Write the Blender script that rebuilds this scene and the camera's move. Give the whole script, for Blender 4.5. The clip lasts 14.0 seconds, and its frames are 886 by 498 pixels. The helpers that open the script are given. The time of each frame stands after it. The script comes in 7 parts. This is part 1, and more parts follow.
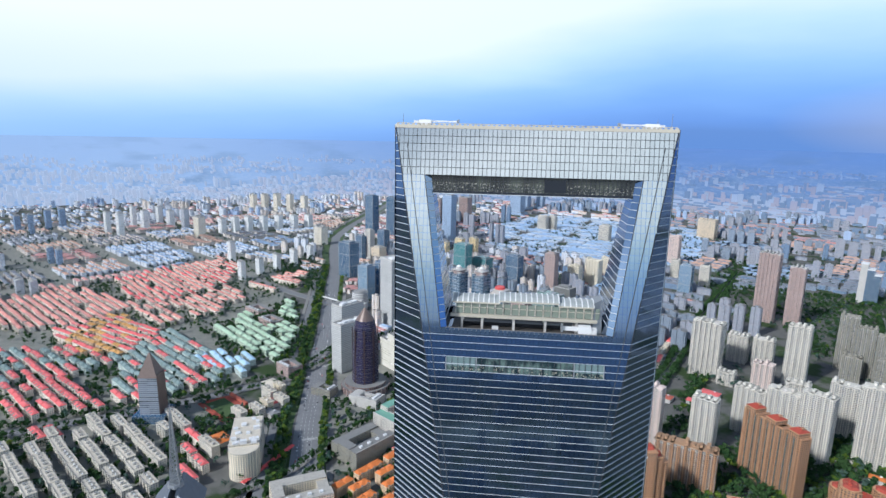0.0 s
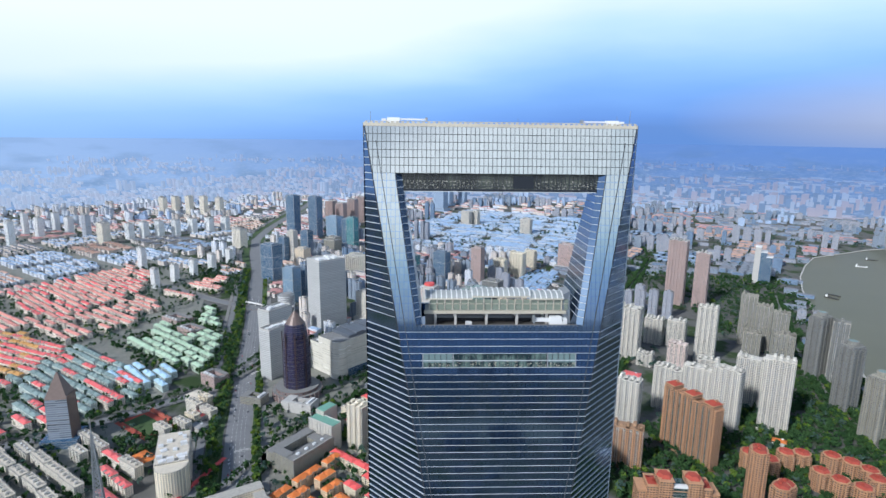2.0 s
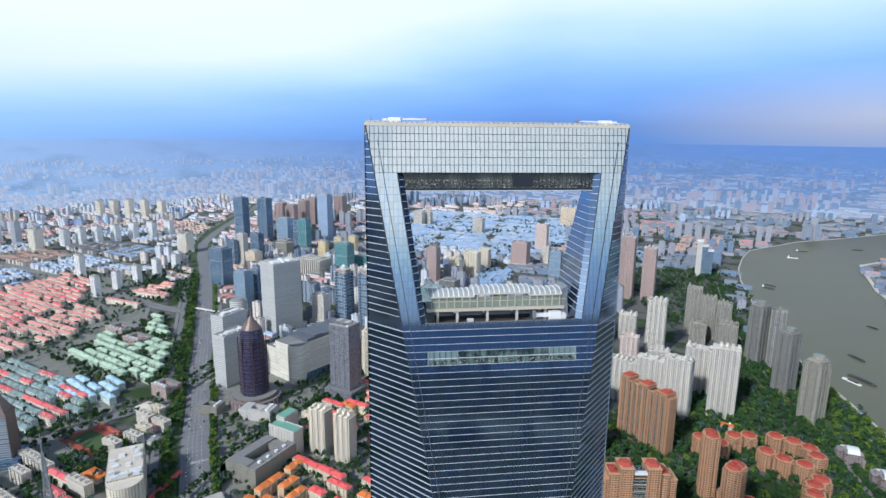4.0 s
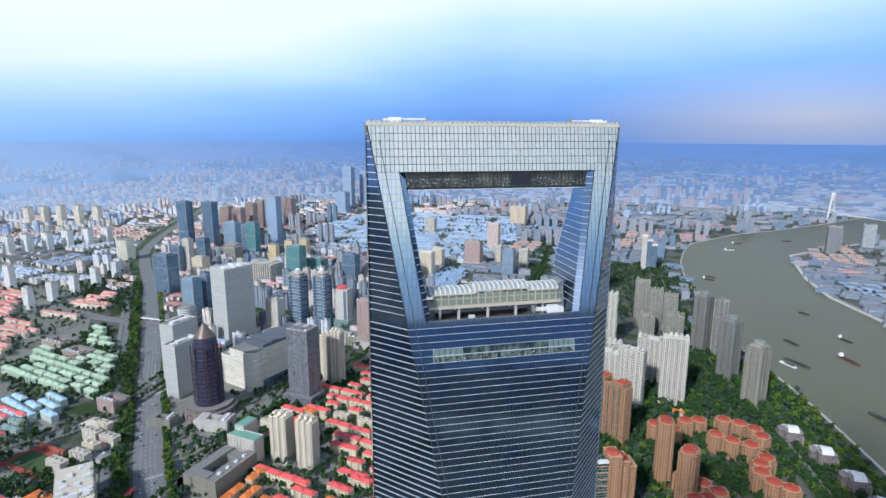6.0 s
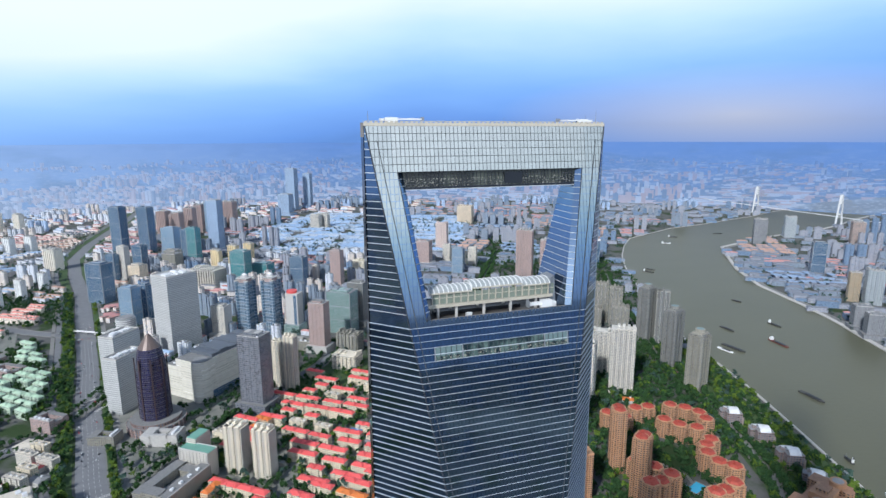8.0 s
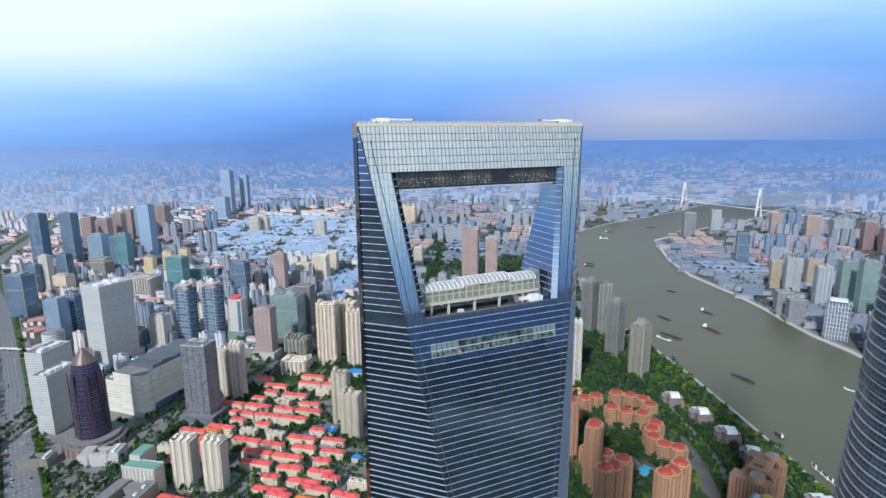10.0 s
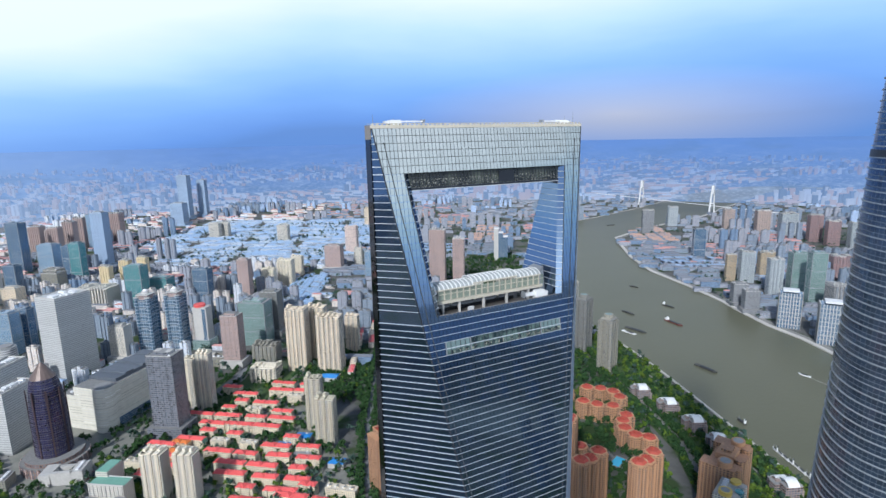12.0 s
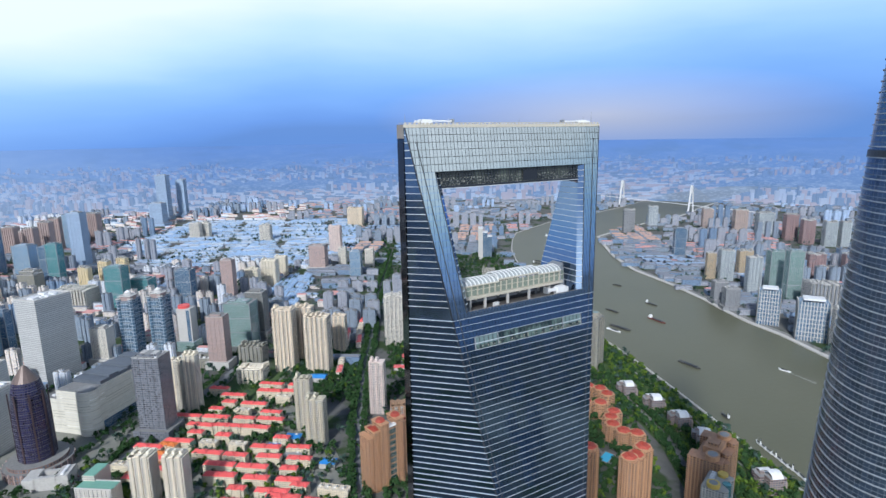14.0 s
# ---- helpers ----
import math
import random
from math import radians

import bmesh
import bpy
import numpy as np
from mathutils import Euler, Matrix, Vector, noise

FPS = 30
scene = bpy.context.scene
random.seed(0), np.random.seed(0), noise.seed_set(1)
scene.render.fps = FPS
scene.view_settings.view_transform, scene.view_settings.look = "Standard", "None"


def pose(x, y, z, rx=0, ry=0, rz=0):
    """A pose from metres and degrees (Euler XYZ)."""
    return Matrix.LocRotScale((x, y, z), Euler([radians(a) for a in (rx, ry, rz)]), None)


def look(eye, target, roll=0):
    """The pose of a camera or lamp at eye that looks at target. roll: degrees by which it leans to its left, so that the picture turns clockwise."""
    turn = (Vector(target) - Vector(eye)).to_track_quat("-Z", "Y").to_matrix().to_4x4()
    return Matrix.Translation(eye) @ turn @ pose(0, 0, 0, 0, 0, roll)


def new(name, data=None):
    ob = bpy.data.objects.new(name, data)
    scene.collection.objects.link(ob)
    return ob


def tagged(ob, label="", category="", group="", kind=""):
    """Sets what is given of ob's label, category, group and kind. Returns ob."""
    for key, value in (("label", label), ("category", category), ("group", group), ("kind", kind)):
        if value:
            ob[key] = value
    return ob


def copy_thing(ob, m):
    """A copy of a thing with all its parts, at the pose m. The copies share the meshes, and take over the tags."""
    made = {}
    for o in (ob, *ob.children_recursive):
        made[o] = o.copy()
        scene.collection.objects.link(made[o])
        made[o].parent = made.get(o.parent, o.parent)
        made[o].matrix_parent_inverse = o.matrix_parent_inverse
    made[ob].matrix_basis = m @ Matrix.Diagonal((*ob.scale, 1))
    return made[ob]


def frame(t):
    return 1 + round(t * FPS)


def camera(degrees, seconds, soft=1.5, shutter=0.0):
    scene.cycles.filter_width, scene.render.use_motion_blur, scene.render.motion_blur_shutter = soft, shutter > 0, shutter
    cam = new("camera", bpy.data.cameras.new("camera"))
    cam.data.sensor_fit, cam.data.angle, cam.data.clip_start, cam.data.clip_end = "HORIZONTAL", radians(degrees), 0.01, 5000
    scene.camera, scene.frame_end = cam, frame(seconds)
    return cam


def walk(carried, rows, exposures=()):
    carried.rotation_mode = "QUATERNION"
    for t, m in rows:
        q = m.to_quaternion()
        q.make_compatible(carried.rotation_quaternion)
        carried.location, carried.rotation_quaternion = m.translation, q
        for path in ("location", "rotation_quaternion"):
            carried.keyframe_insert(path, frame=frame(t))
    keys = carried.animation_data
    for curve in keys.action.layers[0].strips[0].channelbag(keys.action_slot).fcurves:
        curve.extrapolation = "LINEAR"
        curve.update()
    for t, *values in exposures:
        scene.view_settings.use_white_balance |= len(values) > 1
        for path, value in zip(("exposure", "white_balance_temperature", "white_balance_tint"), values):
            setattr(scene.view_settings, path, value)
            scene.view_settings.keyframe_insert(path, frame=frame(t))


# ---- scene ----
cam = camera(77.0, 14.0, soft=1.5)
PATH = [
    (0, (-8.285, -163.261, 488.896), (-8.486, -161.311, 488.499), 1.2),
    (0.5, (-11.837, -163.516, 488.89), (-11.961, -161.56, 488.489), 0.9),
    (1, (-15.407, -163.754, 488.884), (-15.458, -161.795, 488.482), 0.9),
    (1.5, (-19.009, -163.959, 488.876), (-18.99, -162.0, 488.474), 0.8),
    (2, (-22.663, -164.123, 488.853), (-22.587, -162.166, 488.451), 0.7),
    (2.5, (-26.369, -164.231, 488.826), (-26.245, -162.276, 488.423), 0.6),
    (3, (-30.133, -164.273, 488.787), (-29.966, -162.321, 488.385), 0.6),
    (5.5, (-49.303, -164.048, 488.294), (-48.919, -162.126, 487.895), 0.3),
    (6, (-53.256, -163.64, 488.264), (-52.826, -161.728, 487.866), 0.2),
    (6.5, (-57.221, -163.094, 488.237), (-56.744, -161.193, 487.839), 0.1),
    (7, (-61.158, -162.458, 488.223), (-60.636, -160.569, 487.825), 0.0),
    (7.5, (-65.042, -161.762, 488.224), (-64.471, -159.887, 487.825), -0.1),
    (8, (-68.885, -161.017, 488.233), (-68.265, -159.158, 487.835), -0.2),
    (10.5, (-87.904, -156.836, 488.437), (-87.051, -155.071, 488.038), -0.7),
    (11, (-91.666, -155.944, 488.455), (-90.782, -154.195, 488.058), -0.9),
    (11.5, (-95.385, -155.001, 488.474), (-94.473, -153.266, 488.077), -0.9),
    (12, (-99.073, -154.019, 488.491), (-98.138, -152.297, 488.095), -1.1),
    (12.5, (-102.743, -153.004, 488.509), (-101.789, -151.292, 488.111), -1.0),
    (13, (-106.409, -151.96, 488.528), (-105.437, -150.258, 488.13), -1.0),
    (13.5, (-110.071, -150.91, 488.546), (-109.085, -149.216, 488.147), -1.0),
    (14, (-113.73, -149.864, 488.564), (-112.735, -148.175, 488.166), -0.9),
]
walk(cam, [(t, look(eye, target, roll)) for t, eye, target, roll in PATH], [(0, 0, 5950, 10), (14, 0, 5950, 10)])


# ---- world, sun ----
def build_world():
    """Bright high cloud, a blue storm bank low over the horizon, a warm gap in the cloud."""
    w = bpy.data.worlds.new("overcast_sky")
    scene.world = w
    w.use_nodes = True
    nt = w.node_tree
    n, l = nt.nodes, nt.links
    n.clear()
    out, bg = n.new("ShaderNodeOutputWorld"), n.new("ShaderNodeBackground")
    sky = n.new("ShaderNodeTexSky")
    sky.sky_type, sky.sun_disc = "NISHITA", False
    sky.sun_elevation, sky.sun_rotation = radians(SUN_EL), radians(SUN_AZ)
    co, sep = n.new("ShaderNodeTexCoord"), n.new("ShaderNodeSeparateXYZ")
    l.new(co.outputs["Generated"], sep.inputs[0])
    ramp = n.new("ShaderNodeValToRGB")
    els = ramp.color_ramp.elements
    stops = [(0.0, (0.14, 0.29, 0.66)), (0.02, (0.165, 0.345, 0.79)), (0.06, (0.235, 0.46, 0.93)), (0.105, (0.36, 0.61, 0.97)),
             (0.15, (0.60, 0.82, 1.0)), (0.20, (0.90, 0.99, 1.03)), (0.34, (0.98, 1.02, 1.05)), (0.48, (0.22, 0.30, 0.43)), (1.0, (0.07, 0.12, 0.22))]
    while len(els) < len(stops):
        els.new(0.5)
    for e, (p, c) in zip(els, stops):
        e.position, e.color = p, (*c, 1)
    # soft cloud edges: the height is bent by slow noise
    noi = n.new("ShaderNodeTexNoise")
    noi.inputs["Scale"].default_value, noi.inputs["Detail"].default_value = 1.6, 5
    mp = n.new("ShaderNodeMapping")
    mp.inputs["Scale"].default_value = (1, 1, 4.5)
    l.new(co.outputs["Generated"], mp.inputs[0]), l.new(mp.outputs[0], noi.inputs["Vector"])

    def op(kind, a, b):
        m = n.new("ShaderNodeMath")
        m.operation = kind
        for i, v in enumerate((a, b)):
            if isinstance(v, (int, float)):
                m.inputs[i].default_value = v
            else:
                l.new(v, m.inputs[i])
        return m.outputs[0]

    def dot(vec):
        m = n.new("ShaderNodeVectorMath")
        m.operation = "DOT_PRODUCT"
        l.new(co.outputs["Generated"], m.inputs[0])
        m.inputs[1].default_value = vec
        return m.outputs["Value"]
    # the cloud is whiter on the sun's side, lower and bluer on the other
    toward = dot((-0.8, 0.05, 0.0))
    bent = op("ADD", sep.outputs[2], op("MULTIPLY", op("SUBTRACT", noi.outputs["Fac"], 0.5), 0.10))
    toward = op("MAXIMUM", toward, -0.20)
    bent = op("ADD", bent, op("MULTIPLY", op("MULTIPLY", toward, op("ADD", sep.outputs[2], 0.13)), 0.55))
    bent = op("ADD", bent, op("MULTIPLY", op("MAXIMUM", op("ADD", toward, 0.15), 0.0), 0.085))
    glow = op("MAXIMUM", dot((-0.45, -0.85, 0.25)), 0.0)
    bent = op("ADD", bent, op("MULTIPLY", glow, 0.05))
    l.new(op("MAXIMUM", bent, 0.0), ramp.inputs[0])
    # warm gap low in the south-east
    spot = n.new("ShaderNodeVectorMath")
    spot.operation = "DISTANCE"
    mp2 = n.new("ShaderNodeMapping")
    mp2.inputs["Scale"].default_value = (1, 1, 5.0)
    l.new(co.outputs["Generated"], mp2.inputs[0]), l.new(mp2.outputs[0], spot.inputs[0])
    spot.inputs[1].default_value = (0.72, 0.70, 0.16)
    near = op("MAXIMUM", op("SUBTRACT", 1.0, op("MULTIPLY", spot.outputs["Value"], 2.6)), 0.0)
    mix = n.new("ShaderNodeMix")
    mix.data_type = "RGBA"
    l.new(op("MULTIPLY", near, 0.5), mix.inputs[0])
    l.new(ramp.outputs[0], mix.inputs[6])
    mix.inputs[7].default_value = (0.84, 0.74, 0.60, 1)
    # pale haze low in the west
    pale = n.new("ShaderNodeMix")
    pale.data_type = "RGBA"
    west = op("MINIMUM", op("MAXIMUM", op("MULTIPLY", op("SUBTRACT", dot((-0.9, 0.3, 0.0)), 0.25), 1.5), 0.0), 1.0)
    rise = op("MAXIMUM", op("SUBTRACT", 1.0, op("MULTIPLY", sep.outputs[2], 6.0)), 0.0)
    l.new(op("MULTIPLY", op("MULTIPLY", west, rise), 0.6), pale.inputs[0])
    l.new(mix.outputs[2], pale.inputs[6])
    pale.inputs[7].default_value = (0.40, 0.62, 0.92, 1)
    # grey haze low in the quarter under the veiled sun
    murk = n.new("ShaderNodeMix")
    murk.data_type = "RGBA"
    low = op("MAXIMUM", op("SUBTRACT", 1.0, op("MULTIPLY", sep.outputs[2], 5.0)), 0.0)
    l.new(op("MULTIPLY", op("MULTIPLY", glow, low), 0.95), murk.inputs[0])
    l.new(pale.outputs[2], murk.inputs[6])
    murk.inputs[7].default_value = (0.25, 0.31, 0.38, 1)
    add = n.new("ShaderNodeMix")
    add.data_type, add.blend_type = "RGBA", "ADD"
    add.inputs[0].default_value = 0.004
    l.new(murk.outputs[2], add.inputs[6]), l.new(sky.outputs[0], add.inputs[7])
    l.new(add.outputs[2], bg.inputs[0])
    # brighter round the veiled sun, behind the first view
    veil = n.new("ShaderNodeVectorMath")
    veil.operation = "SCALE"
    veil.inputs[0].default_value = (1.15, 1.05, 0.95)
    l.new(glow, veil.inputs["Scale"])
    lift = n.new("ShaderNodeVectorMath")
    lift.operation = "MULTIPLY_ADD"
    l.new(add.outputs[2], lift.inputs[0]), l.new(veil.outputs[0], lift.inputs[1]), l.new(add.outputs[2], lift.inputs[2])
    l.new(lift.outputs[0], bg.inputs[0])
    l.new(bg.outputs[0], out.inputs[0])


SUN_EL, SUN_AZ = 36.0, 228.0
build_world()
sun = new("sun", bpy.data.lights.new("sun", "SUN"))
sun.data.energy, sun.data.angle, sun.data.color = 4.1, radians(5), (1.0, 0.96, 0.89)
_az, _el = radians(SUN_AZ), radians(SUN_EL)
sun.matrix_world = look((0, 0, 900), Vector((0, 0, 900)) - 100 * Vector((math.sin(_az) * math.cos(_el), math.cos(_az) * math.cos(_el), math.sin(_el))))

# ---- materials ----
class Nodes:
    """A small hand for node trees."""

    def __init__(self, name):
        self.mat = bpy.data.materials.new(name)
        self.mat.use_nodes = True
        self.t = self.mat.node_tree
        self.n, self.l = self.t.nodes, self.t.links
        self.n.clear()
        self.out = self.n.new("ShaderNodeOutputMaterial")
        self.bsdf = self.n.new("ShaderNodeBsdfPrincipled")
        self.l.new(self.bsdf.outputs[0], self.out.inputs[0])

    def put(self, v, socket):
        if isinstance(v, bpy.types.NodeSocket):
            self.l.new(v, socket)
        elif isinstance(v, (tuple, list)) and len(v) == 3 and len(socket.default_value) == 4:
            socket.default_value = (*v, 1)
        else:
            socket.default_value = v

    def math(self, kind, a, b=0.0):
        m = self.n.new("ShaderNodeMath")
        m.operation = kind
        self.put(a, m.inputs[0]), self.put(b, m.inputs[1])
        return m.outputs[0]

    def mix(self, f, a, b, blend="MIX"):
        m = self.n.new("ShaderNodeMix")
        m.data_type, m.blend_type = "RGBA", blend
        self.put(f, m.inputs[0]), self.put(a, m.inputs[6]), self.put(b, m.inputs[7])
        return m.outputs[2]

    def noise(self, scale, detail=3.0, coord="Object", stretch=None):
        t = self.n.new("ShaderNodeTexNoise")
        t.inputs["Scale"].default_value, t.inputs["Detail"].default_value = scale, detail
        c = self.coord(coord)
        if stretch:
            mp = self.n.new("ShaderNodeMapping")
            mp.inputs["Scale"].default_value = stretch
            self.l.new(c, mp.inputs[0])
            c = mp.outputs[0]
        self.l.new(c, t.inputs["Vector"])
        return t.outputs["Fac"]

    def coord(self, which):
        if which == "World":
            return self.n.new("ShaderNodeNewGeometry").outputs["Position"]
        return self.n.new("ShaderNodeTexCoord").outputs[which]

    def rand(self, island=False):
        if island:
            return self.n.new("ShaderNodeNewGeometry").outputs["Random Per Island"]
        return self.n.new("ShaderNodeObjectInfo").outputs["Random"]

    def step(self, v, lo, hi):
        m = self.n.new("ShaderNodeMapRange")
        m.inputs["From Min"].default_value, m.inputs["From Max"].default_value = lo, hi
        self.put(v, m.inputs["Value"])
        return m.outputs[0]

    def bump(self, v, strength, distance=0.1):
        b = self.n.new("ShaderNodeBump")
        b.inputs["Strength"].default_value, b.inputs["Distance"].default_value = strength, distance
        self.l.new(v, b.inputs["Height"])
        self.l.new(b.outputs[0], self.bsdf.inputs["Normal"])

    def done(self, colour, rough=0.7, metal=0.0):
        self.put(colour, self.bsdf.inputs["Base Color"])
        self.put(rough, self.bsdf.inputs["Roughness"])
        self.put(metal, self.bsdf.inputs["Metallic"])
        return self.mat


def shade(c, k):
    return tuple(min(1.0, v * k) for v in c)


def plain(name, colour, rough=0.75, metal=0.0, vary=0.25, grain=0.25, big=0.02, island=False, coord="World"):
    """Paint, render or sheet metal: fine grain, broad stains, a tone of its own on each piece."""
    k = Nodes(name)
    c = k.mix(k.math("MULTIPLY", k.noise(grain, 4, coord), 1.0), shade(colour, 1 - vary), shade(colour, 1 + vary * 0.8))
    c = k.mix(k.math("MULTIPLY", k.step(k.noise(big, 3, coord), 0.45, 0.75), 0.5 * vary + 0.1), c, shade(colour, 0.6))
    c = k.mix(k.math("MULTIPLY", k.rand(island), vary), c, shade(colour, 0.55))
    k.bump(k.noise(grain * 3, 3, coord), 0.2)
    return k.done(c, rough, metal)


def facade(name, wall, glass=(0.085, 0.10, 0.12), bay=3.4, storey=3.1, win=(0.24, 0.76), tall=(0.30, 0.78), rough=0.7, strip=0.0, island=False, accent=None, roof=(0.22, 0.22, 0.215)):
    """A wall of rendered masonry with rows of windows too far off to be picked apart."""
    k = Nodes(name)
    tc = k.n.new("ShaderNodeTexCoord")
    s, sn = k.n.new("ShaderNodeSeparateXYZ"), k.n.new("ShaderNodeSeparateXYZ")
    k.l.new(tc.outputs["Object"], s.inputs[0]), k.l.new(tc.outputs["Normal"], sn.inputs[0])
    side = k.math("GREATER_THAN", k.math("ABSOLUTE", sn.outputs[0]), 0.7)
    up = k.math("LESS_THAN", k.math("ABSOLUTE", sn.outputs[2]), 0.5)
    u = k.math("ADD", k.math("MULTIPLY", s.outputs[1], side), k.math("MULTIPLY", s.outputs[0], k.math("SUBTRACT", 1.0, side)))
    u, v = k.math("DIVIDE", k.math("ADD", u, 1000.0), bay), k.math("DIVIDE", s.outputs[2], storey)
    fu, fv = k.math("FRACT", u), k.math("FRACT", v)

    def within(f, lo, hi):
        return k.math("MULTIPLY", k.math("GREATER_THAN", f, lo), k.math("LESS_THAN", f, hi))
    hole = k.math("MULTIPLY", k.math("MULTIPLY", within(fu, *win), within(fv, *tall)), up)
    cell = k.n.new("ShaderNodeCombineXYZ")
    k.l.new(k.math("FLOOR", u), cell.inputs[0]), k.l.new(k.math("FLOOR", v), cell.inputs[1])
    wn = k.n.new("ShaderNodeTexWhiteNoise")
    k.l.new(cell.outputs[0], wn.inputs["Vector"])
    base = k.mix(k.noise(0.12, 4), shade(wall, 0.78), shade(wall, 1.14))
    base = k.mix(k.math("MULTIPLY", k.rand(island), 0.3), base, shade(wall, 0.6))
    if strip:
        # a darker balcony stack between bays
        band = k.math("MULTIPLY", within(k.math("FRACT", k.math("DIVIDE", u, 3.0)), 0.0, 0.33), up)
        base = k.mix(k.math("MULTIPLY", band, strip), base, accent or shade(wall, 0.35))
        rail = k.math("MULTIPLY", band, k.math("LESS_THAN", fv, 0.28))
        base = k.mix(k.math("MULTIPLY", rail, 0.8), base, shade(wall, 0.95))
    pane = k.mix(wn.outputs["Value"], shade(glass, 0.5), shade(glass, 2.2))
    felt = k.mix(k.noise(0.3, 3), shade(roof, 0.6), shade(roof, 1.35))
    c = k.mix(up, felt, k.mix(hole, base, pane))
    k.bump(k.math("SUBTRACT", 1.0, hole), 0.6, 0.3)
    return k.done(c, k.math("SUBTRACT", rough, k.math("MULTIPLY", hole, 0.45)))


def curtain(name, tint, metal=0.85, rough=0.06, bay=1.5, storey=4.0, line=(0.35, 0.38, 0.4), lw=0.12, wob=0.02):
    """Coated curtain-wall glass with a grid of mullions."""
    k = Nodes(name)
    tc = k.n.new("ShaderNodeTexCoord")
    s, sn = k.n.new("ShaderNodeSeparateXYZ"), k.n.new("ShaderNodeSeparateXYZ")
    k.l.new(tc.outputs["Object"], s.inputs[0]), k.l.new(tc.outputs["Normal"], sn.inputs[0])
    side = k.math("GREATER_THAN", k.math("ABSOLUTE", sn.outputs[0]), 0.7)
    u = k.math("ADD", k.math("MULTIPLY", s.outputs[1], side), k.math("MULTIPLY", s.outputs[0], k.math("SUBTRACT", 1.0, side)))
    u, v = k.math("DIVIDE", k.math("ADD", u, 1000.0), bay), k.math("DIVIDE", s.outputs[2], storey)
    m = k.math("MAXIMUM", k.math("LESS_THAN", k.math("FRACT", u), lw), k.math("LESS_THAN", k.math("FRACT", v), lw))
    cell = k.n.new("ShaderNodeCombineXYZ")
    k.l.new(k.math("FLOOR", u), cell.inputs[0]), k.l.new(k.math("FLOOR", v), cell.inputs[1])
    wn = k.n.new("ShaderNodeTexWhiteNoise")
    k.l.new(cell.outputs[0], wn.inputs["Vector"])
    g = k.mix(wn.outputs["Value"], shade(tint, 0.7), shade(tint, 1.2))
    k.bump(k.noise(0.15, 2), wob, 1.0)
    return k.done(k.mix(m, g, line), k.math("ADD", rough, k.math("MULTIPLY", m, 0.4)), k.math("SUBTRACT", metal, k.math("MULTIPLY", m, metal)))


WHITE = facade("white_render", (0.66, 0.62, 0.54), win=(0.2, 0.8), tall=(0.30, 0.78), strip=0.2, roof=(0.42, 0.40, 0.36))
CREAM = facade("cream_render", (0.78, 0.70, 0.55), strip=0.2, roof=(0.42, 0.40, 0.36))
PINK = facade("pinkish_render", (0.72, 0.58, 0.52), strip=0.2)
PEACH = facade("peach_render", (0.80, 0.67, 0.50), strip=0.2, roof=(0.42, 0.40, 0.36))
YELLOW = facade("yellow_render", (0.82, 0.66, 0.38), strip=0.3)
OLIVE = facade("olive_cream_render", (0.56, 0.50, 0.37), strip=0.2)
TAN = facade("orange_tan_tile", (0.46, 0.255, 0.14), glass=(0.06, 0.06, 0.06), win=(0.22, 0.78), strip=0.3, accent=(0.10, 0.08, 0.06), roof=(0.40, 0.22, 0.13))
BROWN = facade("brown_tile", (0.46, 0.34, 0.31), strip=0.3)
GREY = facade("grey_beige_render", (0.28, 0.265, 0.215), strip=0.2)
STONE = facade("dark_grey_stone", (0.19, 0.19, 0.175), strip=0.2)
SLATE = facade("slate_glass_and_stone", (0.19, 0.20, 0.225), glass=(0.08, 0.09, 0.11), bay=4.0, storey=3.8, win=(0.12, 0.88), tall=(0.2, 0.85), rough=0.45)
# Far towers: distance haze is put into this wall colour.
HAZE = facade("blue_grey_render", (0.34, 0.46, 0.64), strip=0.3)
# Duller copies for the far bank: haze is put into the colour.
HAZED_WHITE = facade("hazed_white_render", (0.42, 0.47, 0.50), strip=0.3)
HAZED_PEACH = facade("hazed_peach_render", (0.45, 0.36, 0.32), strip=0.3)
HAZED_TAN = facade("hazed_tan_render", (0.46, 0.37, 0.25), strip=0.3)
HAZED_BROWN = facade("hazed_brown_render", (0.33, 0.22, 0.22), strip=0.3)
HAZED_GREY = facade("hazed_grey_render", (0.27, 0.28, 0.30), strip=0.3)
# Lightened copies for far towers: haze and sky-lit panes are put into the colour.
HAZE_PALE_WHITE = facade("haze_pale_white_render", (0.84, 0.84, 0.82), glass=(0.36, 0.40, 0.45), strip=0.2, roof=(0.5, 0.5, 0.49))
HAZE_PALE_CREAM = facade("haze_pale_cream_render", (0.84, 0.78, 0.66), glass=(0.36, 0.37, 0.38), strip=0.2, roof=(0.5, 0.48, 0.44))
HAZE_PALE_GREY = facade("haze_pale_grey_render", (0.56, 0.57, 0.60), glass=(0.26, 0.30, 0.36), strip=0.2, roof=(0.4, 0.4, 0.4))
RECESS = facade("recessed_window_wall", (0.58, 0.54, 0.47), win=(0.12, 0.88), tall=(0.25, 0.85))
RIBBED = plain("grey_stone_between_ledges", (0.30, 0.31, 0.31))
LEDGE_STONE = plain("pale_stone_ledge", (0.50, 0.51, 0.51))
TEAL = curtain("teal_glass", (0.04, 0.26, 0.29), 0.35, 0.12)
GREEN = curtain("grey_green_glass", (0.20, 0.33, 0.31), 0.35, 0.15)
NAVY = curtain("navy_glass", (0.07, 0.17, 0.31), 0.45, 0.12)
BLUE = curtain("pale_blue_glass", (0.26, 0.42, 0.60), 0.45, 0.12)
